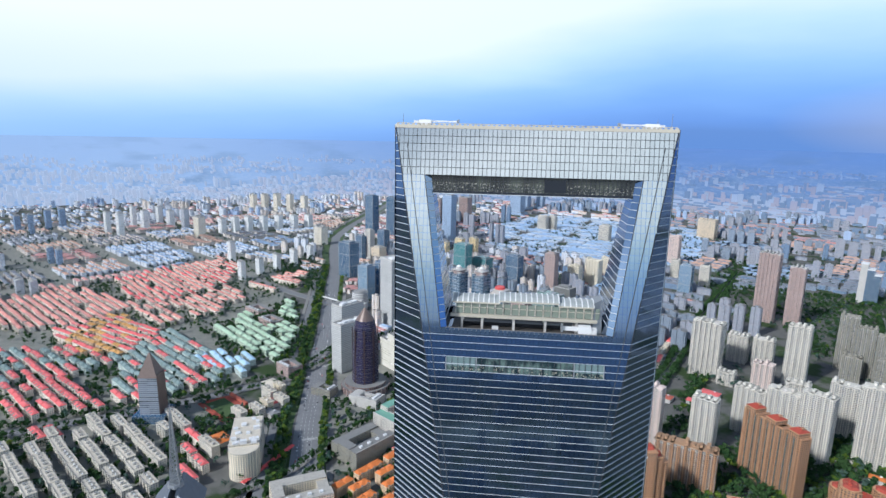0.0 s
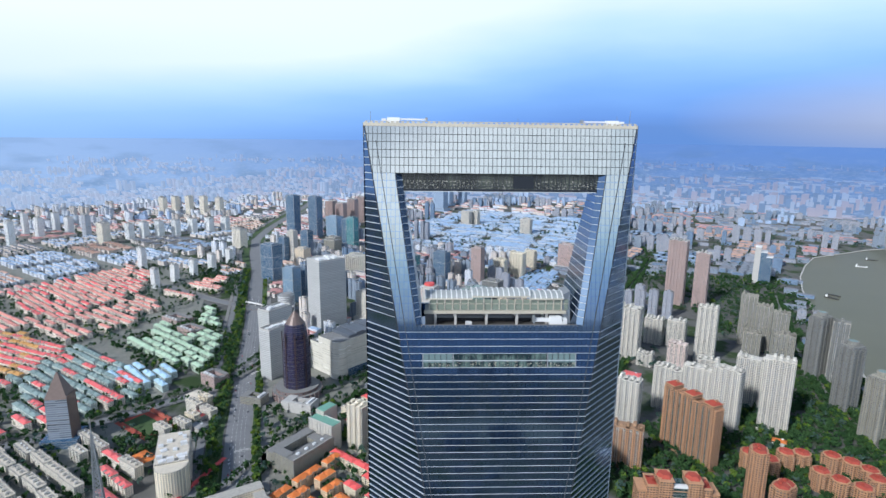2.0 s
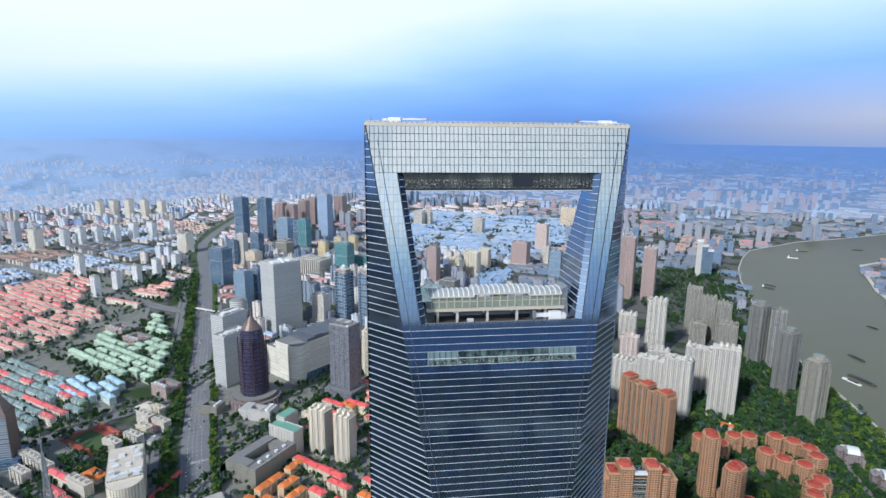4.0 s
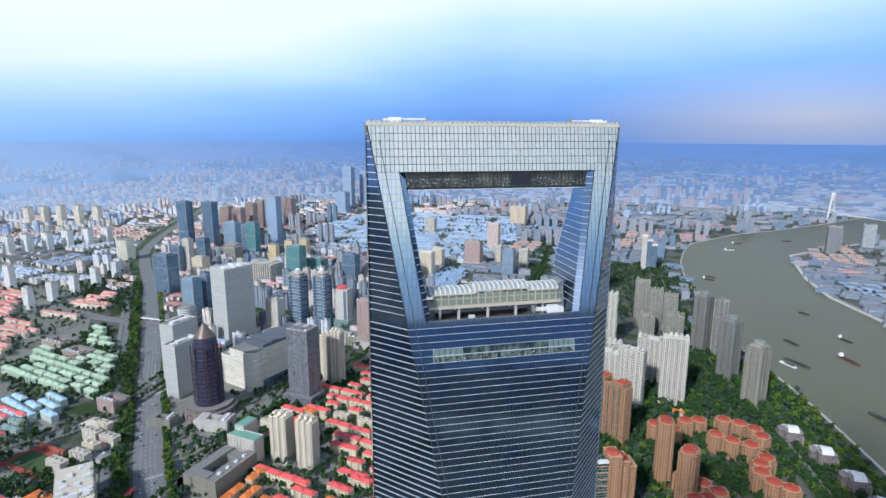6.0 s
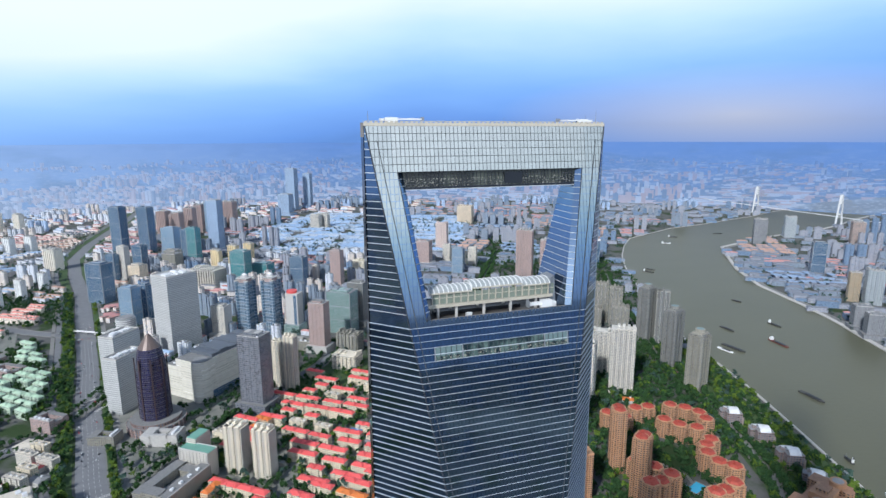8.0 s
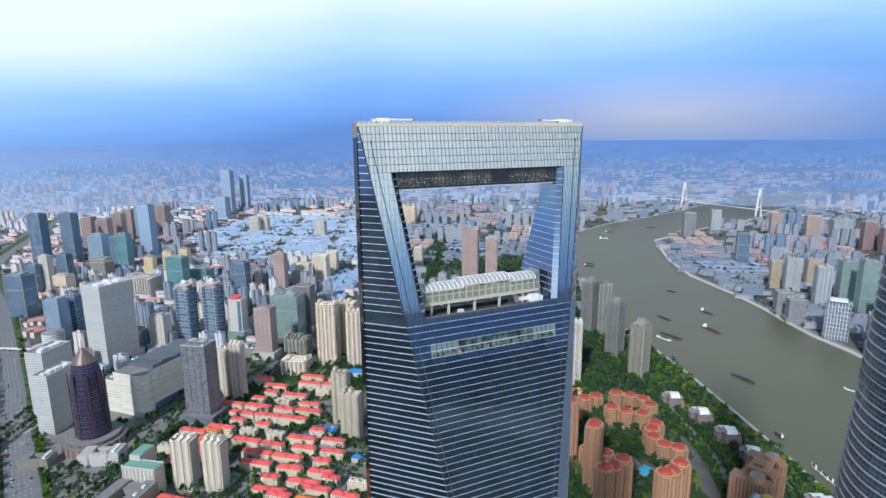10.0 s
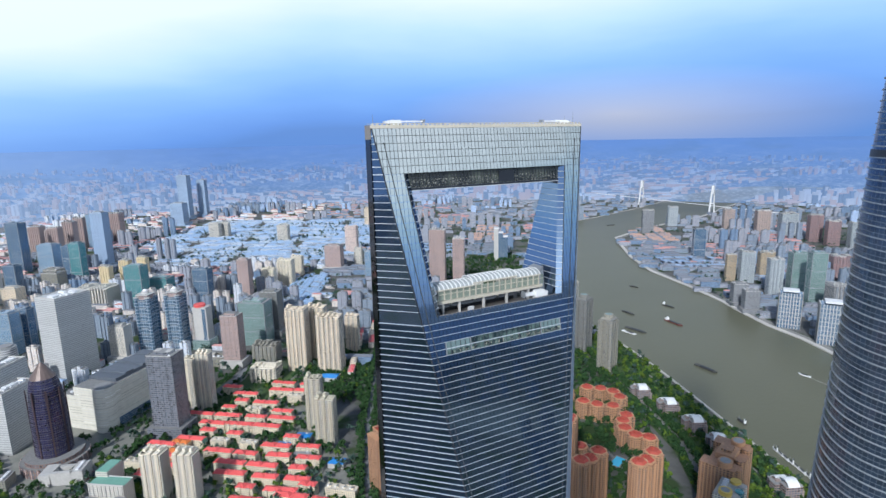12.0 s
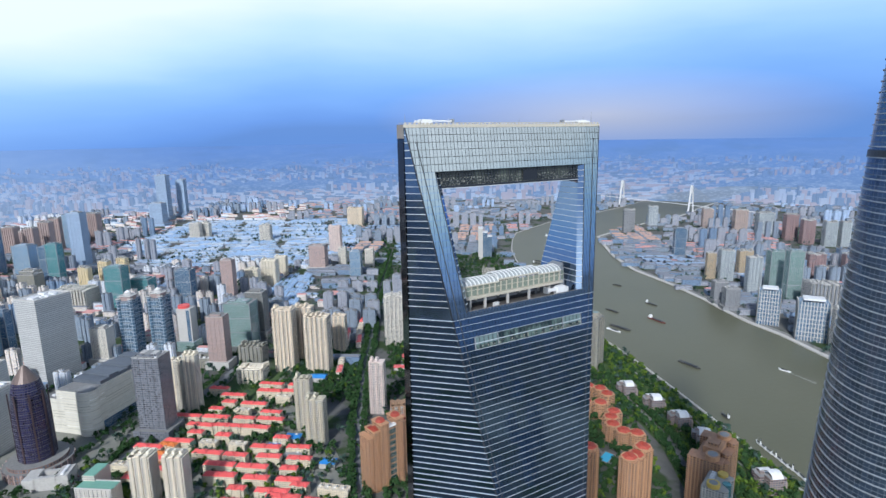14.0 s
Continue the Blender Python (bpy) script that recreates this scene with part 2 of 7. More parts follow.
CROWN_BLUE = curtain("blue_frame_glass", (0.12, 0.22, 0.34), 0.5, 0.15, bay=6.0, storey=8.0, line=(0.30, 0.36, 0.42), lw=0.2)
PURPLE = facade("plum_tile_and_glass", (0.055, 0.045, 0.075), glass=(0.012, 0.016, 0.05), bay=2.6, storey=3.6, win=(0.15, 0.85), tall=(0.3, 0.9), rough=0.35)
CONCRETE = plain("pale_concrete", (0.50, 0.49, 0.47))
ROOF_GREY = plain("grey_roof_felt", (0.30, 0.30, 0.30))
ROOF_DARK = plain("slate_blue_roof_sheet", (0.12, 0.14, 0.17), 0.5)
ROOF_WHITE = plain("white_roof_sheet", (0.75, 0.76, 0.77), 0.5)
ROOF_RED = plain("bright_red_roof", (0.82, 0.12, 0.115), 0.55, vary=0.3)
ROOF_ROSE = plain("rose_red_roof", (0.80, 0.16, 0.16), 0.6, vary=0.35)
ROOF_PINK = plain("faded_pink_tile_roof", (0.74, 0.31, 0.26), 0.7, vary=0.3)
ROOF_ORANGE = plain("orange_roof", (0.72, 0.21, 0.05), 0.55, vary=0.25)
ROOF_BRICK = plain("brick_red_tile_roof", (0.45, 0.12, 0.08), 0.7)
ROOF_GREEN = plain("pale_green_roof", (0.46, 0.62, 0.45), 0.65, vary=0.2)
ROOF_TEAL = plain("grey_teal_roof", (0.23, 0.31, 0.30), 0.65, vary=0.3)
ROOF_SKY = plain("sky_blue_roof", (0.44, 0.64, 0.80), 0.55, vary=0.22)
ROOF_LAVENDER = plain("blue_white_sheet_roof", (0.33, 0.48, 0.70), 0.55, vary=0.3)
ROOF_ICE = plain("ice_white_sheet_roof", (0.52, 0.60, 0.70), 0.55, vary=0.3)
ROOF_BLUE = plain("vivid_blue_sheet_roof", (0.04, 0.25, 0.65), 0.45)
ROOF_JADE = plain("jade_green_roof", (0.20, 0.42, 0.33), 0.6)
ROOF_YELLOW = plain("ochre_roof", (0.66, 0.36, 0.12), 0.65, vary=0.3)
ROOF_CREAM = plain("cream_roof_slab", (0.66, 0.60, 0.50), 0.75, vary=0.25)
WALL_CREAM = facade("cream_row_wall", (0.78, 0.68, 0.50), bay=3.2)
WALL_PALE = facade("pale_row_wall", (0.66, 0.62, 0.54), bay=3.2)
WALL_ROSE = facade("peach_pink_row_wall", (0.86, 0.77, 0.66), bay=3.2)
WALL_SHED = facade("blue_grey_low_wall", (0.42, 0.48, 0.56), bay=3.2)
WALL_MINT = facade("mint_row_wall", (0.52, 0.64, 0.49), bay=3.2)
WALL_TEAL = facade("pale_teal_row_wall", (0.58, 0.68, 0.64), bay=3.2)
WALL_PEACH = facade("peach_row_wall", (0.78, 0.56, 0.36), bay=3.2)
TRIM = {"white_render": plain("white_balcony_trim", (0.68, 0.65, 0.58)), "cream_render": plain("cream_balcony_trim", (0.80, 0.73, 0.59)), "pinkish_render": plain("rosy_balcony_trim", (0.76, 0.64, 0.58)),
        "peach_render": plain("peach_balcony_trim", (0.82, 0.70, 0.54)), "olive_cream_render": plain("olive_balcony_trim", (0.58, 0.53, 0.41)), "orange_tan_tile": plain("tan_balcony_trim", (0.42, 0.26, 0.155)),
        "grey_beige_render": plain("grey_beige_balcony_trim", (0.33, 0.315, 0.265)), "dark_grey_stone": plain("grey_balcony_trim", (0.24, 0.24, 0.22))}
METAL_WHITE = plain("white_painted_metal", (0.78, 0.79, 0.79), 0.4, vary=0.1)
METAL_GREY = plain("grey_painted_metal", (0.30, 0.32, 0.34), 0.45, 0.3, vary=0.15)
METAL_DARK = plain("dark_metal", (0.03, 0.035, 0.045), 0.45, 0.4, vary=0.15)
SILL_STONE = plain("grey_brown_sill_metal", (0.24, 0.22, 0.20), 0.6)
FIN = plain("pale_aluminium_fin", (0.52, 0.56, 0.60), 0.35, 0.0, vary=0.1)
LEDGE = plain("cream_parapet_metal", (0.52, 0.48, 0.39), 0.5, 0.0, vary=0.12)


def tower_glass(name, tint, island=True, metal=1.0):
    """Strongly coated, slightly uneven glass: each pane mirrors a little differently."""
    k = Nodes(name)
    r = k.rand(island)
    c = k.mix(r, shade(tint, 0.95), shade(tint, 1.04))
    k.bump(k.noise(0.12, 2, "World"), 0.006, 0.5)
    return k.done(c, k.math("ADD", k.math("MULTIPLY", r, 0.03), 0.045), metal)


PANEL = tower_glass("coated_silver_blue_glass", (0.345, 0.375, 0.39), island=False)
PANEL_ISLAND = tower_glass("coated_silver_blue_glass_field", (0.32, 0.355, 0.375))
# Same glass as the panels; the shaft's dark reflection is put into the tint.
SHAFT_GLASS = tower_glass("reflection_tinted_shaft_glass", (0.165, 0.245, 0.365), metal=0.965)
# Flank and leg tints carry the look of their navy reflections too.
SHELL = tower_glass("dark_blue_glass_skin", (0.11, 0.17, 0.265), metal=0.97)
LEG_SKIN = tower_glass("blue_glass_leg_skin", (0.22, 0.30, 0.42), metal=0.96)
TWIST_LEDGE = plain("pale_grey_ring_ledge", (0.36, 0.39, 0.42), 0.4, 0.2)
STRIP_BLACK = tower_glass("black_edge_strip", (0.035, 0.04, 0.055), island=False)
JOINT = plain("dark_joint_gasket", (0.05, 0.06, 0.07), 0.6)
TWIST = curtain("grey_blue_twisted_glass", (0.075, 0.115, 0.175), 0.65, 0.12, bay=2.2, storey=4.6, line=(0.10, 0.12, 0.145), lw=0.07)


def ground_mat():
    k = Nodes("city_ground")
    paving = k.mix(k.noise(0.05, 5, "World"), (0.085, 0.087, 0.085), (0.17, 0.168, 0.16))
    green = k.mix(k.noise(0.4, 3, "World"), (0.022, 0.046, 0.018), (0.060, 0.090, 0.036))
    c = k.mix(k.step(k.noise(0.014, 4, "World"), 0.50, 0.60), paving, green)
    k.bump(k.noise(0.5, 3, "World"), 0.3)
    k.bsdf.inputs["Specular IOR Level"].default_value = 0.15
    return k.done(c, 0.9)


def water_mat():
    k = Nodes("silty_river_water")
    c = k.mix(k.noise(0.0035, 5, "World", (1, 1.8, 1)), (0.094, 0.096, 0.058), (0.122, 0.122, 0.076))
    w = k.noise(0.06, 4, "World", (1, 2.2, 1))
    k.bump(w, 0.35, 0.6)
    k.bsdf.inputs["Specular IOR Level"].default_value = 0.25
    return k.done(c, 0.38)


def road_mat(name, a, b):
    k = Nodes(name)
    c = k.mix(k.noise(0.06, 5, "World"), a, b)
    c = k.mix(k.math("MULTIPLY", k.step(k.noise(0.8, 2, "World"), 0.55, 0.7), 0.25), c, shade(a, 0.6))
    k.bump(k.noise(2.0, 2, "World"), 0.15)
    return k.done(c, 0.85)


def leaf_mat(name, a, b):
    k = Nodes(name)
    c = k.mix(k.rand(True), a, b)
    c = k.mix(k.step(k.noise(0.03, 3, "World"), 0.4, 0.7), c, shade(b, 0.8))
    k.bsdf.inputs["Specular IOR Level"].default_value = 0.08
    return k.done(c, 0.75)


GROUND, WATER = ground_mat(), water_mat()
ASPHALT = road_mat("grey_asphalt", (0.15, 0.155, 0.165), (0.235, 0.24, 0.25))
PAVING = road_mat("pale_paving", (0.19, 0.185, 0.175), (0.28, 0.275, 0.26))
GRASS = road_mat("lawn", (0.035, 0.075, 0.025), (0.085, 0.135, 0.045))
COURT = road_mat("pale_yard_paving", (0.13, 0.145, 0.125), (0.30, 0.29, 0.26))
QUAY = plain("pale_quay_concrete", (0.58, 0.56, 0.52))
LEAF = leaf_mat("dark_green_leaves", (0.014, 0.042, 0.018), (0.044, 0.092, 0.032))
# Lighter, bluer copy for far trees: haze is put into the leaf colour.
LEAF_FAR = leaf_mat("haze_tinted_leaves", (0.034, 0.068, 0.056), (0.060, 0.100, 0.080))
LEAF_LIGHT = leaf_mat("yellow_green_leaves", (0.045, 0.10, 0.018), (0.12, 0.18, 0.030))
BARK = plain("bark", (0.10, 0.075, 0.055), 0.9)
TRACK = plain("red_running_track", (0.42, 0.09, 0.06), 0.85)
POOL = plain("pool_water", (0.08, 0.52, 0.78), 0.15, vary=0.15)
PAINT_WHITE = plain("road_paint", (0.62, 0.62, 0.60))


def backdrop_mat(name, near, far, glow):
    """Country and suburbs kilometres off; thick haze is painted in as colour and glow."""
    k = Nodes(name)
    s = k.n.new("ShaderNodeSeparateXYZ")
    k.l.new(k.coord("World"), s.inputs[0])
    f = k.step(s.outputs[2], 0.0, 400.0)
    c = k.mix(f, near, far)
    # West: paler, for airlight under the brighter sky.
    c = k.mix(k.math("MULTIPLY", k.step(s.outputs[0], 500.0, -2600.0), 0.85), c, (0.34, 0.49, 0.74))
    # South, out of view: darkened to calm the glass tower's reflection.
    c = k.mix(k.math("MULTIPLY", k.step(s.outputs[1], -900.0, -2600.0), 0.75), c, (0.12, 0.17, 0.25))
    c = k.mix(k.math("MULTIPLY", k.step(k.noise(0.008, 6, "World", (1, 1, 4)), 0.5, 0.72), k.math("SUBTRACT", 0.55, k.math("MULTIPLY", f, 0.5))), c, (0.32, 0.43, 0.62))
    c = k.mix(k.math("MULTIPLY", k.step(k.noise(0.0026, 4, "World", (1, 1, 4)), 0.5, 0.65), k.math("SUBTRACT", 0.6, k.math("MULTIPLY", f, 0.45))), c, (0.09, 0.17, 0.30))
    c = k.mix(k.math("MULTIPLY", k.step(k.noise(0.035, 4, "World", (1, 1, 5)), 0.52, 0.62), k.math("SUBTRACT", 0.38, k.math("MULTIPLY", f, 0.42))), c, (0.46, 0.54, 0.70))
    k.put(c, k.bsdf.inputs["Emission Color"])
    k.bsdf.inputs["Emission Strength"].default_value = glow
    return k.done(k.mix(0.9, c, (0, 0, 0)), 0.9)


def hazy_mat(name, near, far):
    """Blocks kilometres off: haze painted in as glow, mostly airlight, a little sun on the lit sides."""
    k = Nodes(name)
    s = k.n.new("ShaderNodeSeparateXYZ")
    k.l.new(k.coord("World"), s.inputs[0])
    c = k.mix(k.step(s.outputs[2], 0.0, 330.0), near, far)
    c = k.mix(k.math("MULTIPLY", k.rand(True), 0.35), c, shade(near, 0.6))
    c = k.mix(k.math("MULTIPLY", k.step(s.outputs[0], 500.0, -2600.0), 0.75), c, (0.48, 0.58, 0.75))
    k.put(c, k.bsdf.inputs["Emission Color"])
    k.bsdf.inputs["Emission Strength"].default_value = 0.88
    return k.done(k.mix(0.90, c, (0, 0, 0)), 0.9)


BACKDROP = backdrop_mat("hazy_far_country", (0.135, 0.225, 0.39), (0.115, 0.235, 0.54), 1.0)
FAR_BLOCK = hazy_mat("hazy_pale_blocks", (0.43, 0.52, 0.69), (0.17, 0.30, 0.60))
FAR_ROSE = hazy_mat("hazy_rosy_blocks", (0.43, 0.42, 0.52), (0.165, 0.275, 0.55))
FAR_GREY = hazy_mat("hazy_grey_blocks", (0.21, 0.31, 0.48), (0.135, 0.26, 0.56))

# ---- builders ----
class Geo:
    """Vertices and faces gathered for one mesh."""

    def __init__(self):
        self.v, self.f = [], []

    def prism(self, low, high, caps=True):
        """A loft between two rings of points of one length."""
        b, n = len(self.v), len(low)
        self.v += [tuple(p) for p in low] + [tuple(p) for p in high]
        self.f += [(b + i, b + (i + 1) % n, b + n + (i + 1) % n, b + n + i) for i in range(n)]
        if caps:
            self.f += [tuple(b + n - 1 - i for i in range(n)), tuple(b + n + i for i in range(n))]
        return self

    def loft(self, rings, caps=True, closed=False):
        """One skin through many rings of points; closed: the last ring joins the first."""
        b, n, m = len(self.v), len(rings[0]), len(rings)
        for r in rings:
            self.v += [tuple(p) for p in r]
        for j in range(m if closed else m - 1):
            k = (j + 1) % m
            self.f += [(b + j * n + i, b + j * n + (i + 1) % n, b + k * n + (i + 1) % n, b + k * n + i) for i in range(n)]
        if caps and not closed:
            self.f += [tuple(b + n - 1 - i for i in range(n)), tuple(b + (m - 1) * n + i for i in range(n))]
        return self

    def take(self, me, x, y, z, turn):
        """Adds a finished mesh, moved, and turned by half a circle or not."""
        b, s = len(self.v), -1 if turn else 1
        self.v += [(x + s * v.co.x, y + s * v.co.y, z + v.co.z) for v in me.vertices]
        self.f += [tuple(b + i for i in p.vertices) for p in me.polygons]

    def box(self, x, y, z0, z1, w, d, yaw=0.0, taper=1.0):
        c, s = math.cos(radians(yaw)), math.sin(radians(yaw))
        rings = []
        for z, k in ((z0, 1.0), (z1, taper)):
            rings.append([(x + c * a * k - s * b * k, y + s * a * k + c * b * k, z) for a, b in ((-w / 2, -d / 2), (w / 2, -d / 2), (w / 2, d / 2), (-w / 2, d / 2))])
        return self.prism(*rings)

    def tube(self, x, y, z0, z1, r0, r1=None, n=20, turn=0.0):
        r1 = r0 if r1 is None else r1
        ring = lambda r, z: [(x + r * math.cos(turn + 2 * math.pi * i / n), y + r * math.sin(turn + 2 * math.pi * i / n), z) for i in range(n)]
        return self.prism(ring(r0, z0), ring(max(r1, 0.01), z1))

    def hip(self, x, y, z0, z1, w, d, inset=None, eave=0.5):
        """A hipped roof with its ridge along x."""
        i = d * 0.5 if inset is None else inset
        w, d = w + 2 * eave, d + 2 * eave
        b = len(self.v)
        self.v += [(x - w / 2, y - d / 2, z0), (x + w / 2, y - d / 2, z0), (x + w / 2, y + d / 2, z0), (x - w / 2, y + d / 2, z0),
                   (x - w / 2 + i, y, z1), (x + w / 2 - i, y, z1)]
        self.f += [(b, b + 1, b + 5, b + 4), (b + 1, b + 2, b + 5), (b + 2, b + 3, b + 4, b + 5), (b + 3, b, b + 4), (b + 3, b + 2, b + 1, b)]
        return self

    def beam(self, a, b, r):
        """A square bar from a to b."""
        a, b = Vector(a), Vector(b)
        d = (b - a).normalized()
        s = d.cross(Vector((0, 0, 1)) if abs(d.z) < 0.95 else Vector((1, 0, 0))).normalized() * r
        t = d.cross(s).normalized() * r
        return self.prism([a + s + t, a - s + t, a - s - t, a + s - t], [b + s + t, b - s + t, b - s - t, b + s - t])

    def mesh(self, name, mat):
        me = bpy.data.meshes.new(name)
        me.from_pydata(self.v, [], self.f)
        me.materials.append(mat)
        me.update()
        return me


def part(name, geo, mat, parent, label="", kind=""):
    ob = new(name, geo.mesh(name, mat))
    ob.parent = parent
    return tagged(ob, label=label, kind=kind)


def thing(name, x, y, yaw, label, category, group="", z=0.0):
    ob = new(name)
    ob.matrix_basis = pose(x, y, z, 0, 0, yaw)
    return tagged(ob, label, category, group)


def structure(name, geo, mat, label=""):
    return tagged(new(name, geo.mesh(name, mat)), label=label, kind="structure")


def inside(p, poly):
    x, y = p
    hit = False
    for (x0, y0), (x1, y1) in zip(poly, poly[1:] + poly[:1]):
        if (y0 > y) != (y1 > y) and x < (x1 - x0) * (y - y0) / (y1 - y0) + x0:
            hit = not hit
    return hit


def ribbon(line, width, z, geo=None, high=0.0):
    """A strip of ground along a line of (x, y)."""
    geo = geo or Geo()
    pts = [Vector((*p, 0)) for p in line]
    sides = []
    for i, p in enumerate(pts):
        d = (pts[min(i + 1, len(pts) - 1)] - pts[max(i - 1, 0)]).normalized()
        s = Vector((-d.y, d.x, 0)) * width / 2
        sides.append((p + s, p - s))
    for (a, b), (c, d) in zip(sides, sides[1:]):
        if high:
            geo.prism([(b.x, b.y, z), (d.x, d.y, z), (c.x, c.y, z), (a.x, a.y, z)], [(b.x, b.y, z + high), (d.x, d.y, z + high), (c.x, c.y, z + high), (a.x, a.y, z + high)])
        else:
            k = len(geo.v)
            geo.v += [(b.x, b.y, z), (d.x, d.y, z), (c.x, c.y, z), (a.x, a.y, z)]
            geo.f.append((k, k + 1, k + 2, k + 3))
    return geo


def sheet(poly, z):
    g = Geo()
    g.v = [(x, y, z) for x, y in poly]
    g.f = [tuple(range(len(poly)))]
    return g


# ---- the lie of the land ----
GRID = -36.0                       # the rows of houses run this way
MID = Vector((-60.0, -158.0))      # where the far bowl is centred
EDGE, RIM, HIGH = 4300.0, 4880.0, 488.0


def bowl(x, y, z=0.0):
    """Beyond the flat plain the far country is drawn together, kept on its line of sight."""
    d = Vector((x, y)) - MID
    far = d.length
    if far <= EDGE:
        return x, y, z
    r = EDGE + (RIM - EDGE) * (1 - EDGE / far)
    k = r / far
    return MID.x + d.x * k, MID.y + d.y * k, HIGH * (1 - k) + z * k


def land():
    g = Geo()
    rings = [0, 300, 700, 1300, 2100, 3000, 3800, EDGE]
    n = 96
    for r in rings:
        g.v += [(MID.x + r * math.cos(2 * math.pi * i / n), MID.y + r * math.sin(2 * math.pi * i / n), 0) for i in range(n)]
    for j in range(len(rings) - 1):
        g.f += [(j * n + i, (j + 1) * n + i, (j + 1) * n + (i + 1) % n, j * n + (i + 1) % n) for i in range(n)]
    structure("ground", g, GROUND, "grey city ground with patches of green")
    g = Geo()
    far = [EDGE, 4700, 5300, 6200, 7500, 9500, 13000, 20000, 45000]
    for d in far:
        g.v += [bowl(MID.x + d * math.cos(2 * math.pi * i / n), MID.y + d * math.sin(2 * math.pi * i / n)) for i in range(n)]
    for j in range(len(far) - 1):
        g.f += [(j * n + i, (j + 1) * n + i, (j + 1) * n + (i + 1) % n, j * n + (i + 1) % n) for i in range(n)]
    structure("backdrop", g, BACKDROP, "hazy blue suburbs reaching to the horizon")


NEAR_BANK = [(560, -250), (590, -60), (630, 130), (660, 200), (712, 320), (765, 455), (815, 590), (850, 700), (895, 870), (980, 1035),
             (1090, 1300), (1230, 1560), (1345, 1740), (1480, 1910), (1620, 2060), (1990, 2230), (2300, 2300), (2810, 2450), (3100, 2560), (3360, 2655), (3805, 2825)]
FAR_BANK = [(1020, -400), (1080, -60), (1140, 250), (1180, 390), (1245, 540), (1270, 640), (1315, 740), (1360, 830), (1420, 985), (1480, 1190),
            (1600, 1400), (1715, 1550), (1870, 1745), (2270, 1870), (2740, 1950), (2960, 2020), (3194, 2120), (3576, 2240), (3900, 2330)]
RIVER = NEAR_BANK + FAR_BANK[::-1]
LOWER_REACH = [(560, -251), (680, -700), (820, -1250), (790, -1680), (520, -1960), (150, -2060), (-300, -2000), (-600, -2050), (-600, -2380), (-100, -2430), (450, -2430), (880, -2200), (1120, -1750), (1150, -1200), (1060, -700), (1020, -401)]
AVENUE = [(-215, 330), (-278, 530), (-325, 690), (-365, 850), (-402, 990), (-432, 1120), (-532, 1500), (-620, 1830), (-705, 2090), (-790, 2400), (-815, 2720), (-815, 3520), (-830, 4200)]
CROSS = [(-900, 520), (-620, 690), (-430, 850), (-350, 1050), (-240, 1140), (-120, 1260)]
CROSS_FAR = [(-900, 1640), (-640, 1450), (-460, 1340), (-250, 1420)]
SOUTH = [(-420, 380), (-290, 530), (-240, 650), (-150, 780), (-60, 900), (40, 1010), (130, 1180)]
SIDE = [(60, 330), (130, 500), (200, 680), (300, 890), (390, 1060), (470, 1230), (650, 1560), (900, 2000)]
RIVERSIDE = [(400, 80), (530, 260), (610, 370), (660, 490), (715, 640), (760, 800), (840, 1000), (960, 1250), (1100, 1500)]
ROADS = [(AVENUE, 64), (CROSS, 26), (CROSS_FAR, 26), (SOUTH, 24), (SIDE, 22), (RIVERSIDE, 22)]


def clear_of_roads(x, y, margin=10.0):
    for line, width in ROADS:
        for (x0, y0), (x1, y1) in zip(line, line[1:]):
            dx, dy = x1 - x0, y1 - y0
            t = max(0.0, min(1.0, ((x - x0) * dx + (y - y0) * dy) / (dx * dx + dy * dy)))
            if math.hypot(x - x0 - t * dx, y - y0 - t * dy) < width / 2 + margin:
                return False
    return True


def offset(line, by):
    out = []
    for i, p in enumerate(line):
        a, b = Vector(line[max(i - 1, 0)]), Vector(line[min(i + 1, len(line) - 1)])
        d = (b - a).normalized()
        out.append((p[0] - d.y * by, p[1] + d.x * by))
    return out


land()
structure("water", sheet(RIVER, 0.3), WATER, "wide brown-green silty river")
structure("water_lower_reach", sheet(LOWER_REACH, 0.3), WATER, "lower reach of the silty river")
structure("embankment_near", ribbon(NEAR_BANK, 4, 0.0, high=2.2), QUAY, "pale concrete river wall")
structure("embankment_far", ribbon(FAR_BANK, 12, 0.0, high=3.0), QUAY, "pale concrete river wall with a walkway")
structure("promenade_far", ribbon(offset(FAR_BANK[:14], -18), 16, 0.25), PAVING, "paved riverside walk")
structure("road_avenue", ribbon(AVENUE, 40, 0.25), ASPHALT, "broad grey avenue")
structure("road_avenue_west", ribbon(offset(AVENUE, 56), 12, 0.30), ASPHALT, "side carriageway of the avenue")
structure("pavement_avenue_west", ribbon(offset(AVENUE, 68), 8, 0.2, high=0.2), PAVING, "pale pavement")
structure("pavement_avenue_east", ribbon(offset(AVENUE, -40), 10, 0.2, high=0.2), PAVING, "pale pavement")
structure("verge_west", ribbon(offset(AVENUE, 36), 24, 0.2, high=0.15), GRASS, "planted strip beside the avenue")
structure("verge_east", ribbon(offset(AVENUE, -28), 13, 0.2, high=0.15), GRASS, "planted strip beside the avenue")
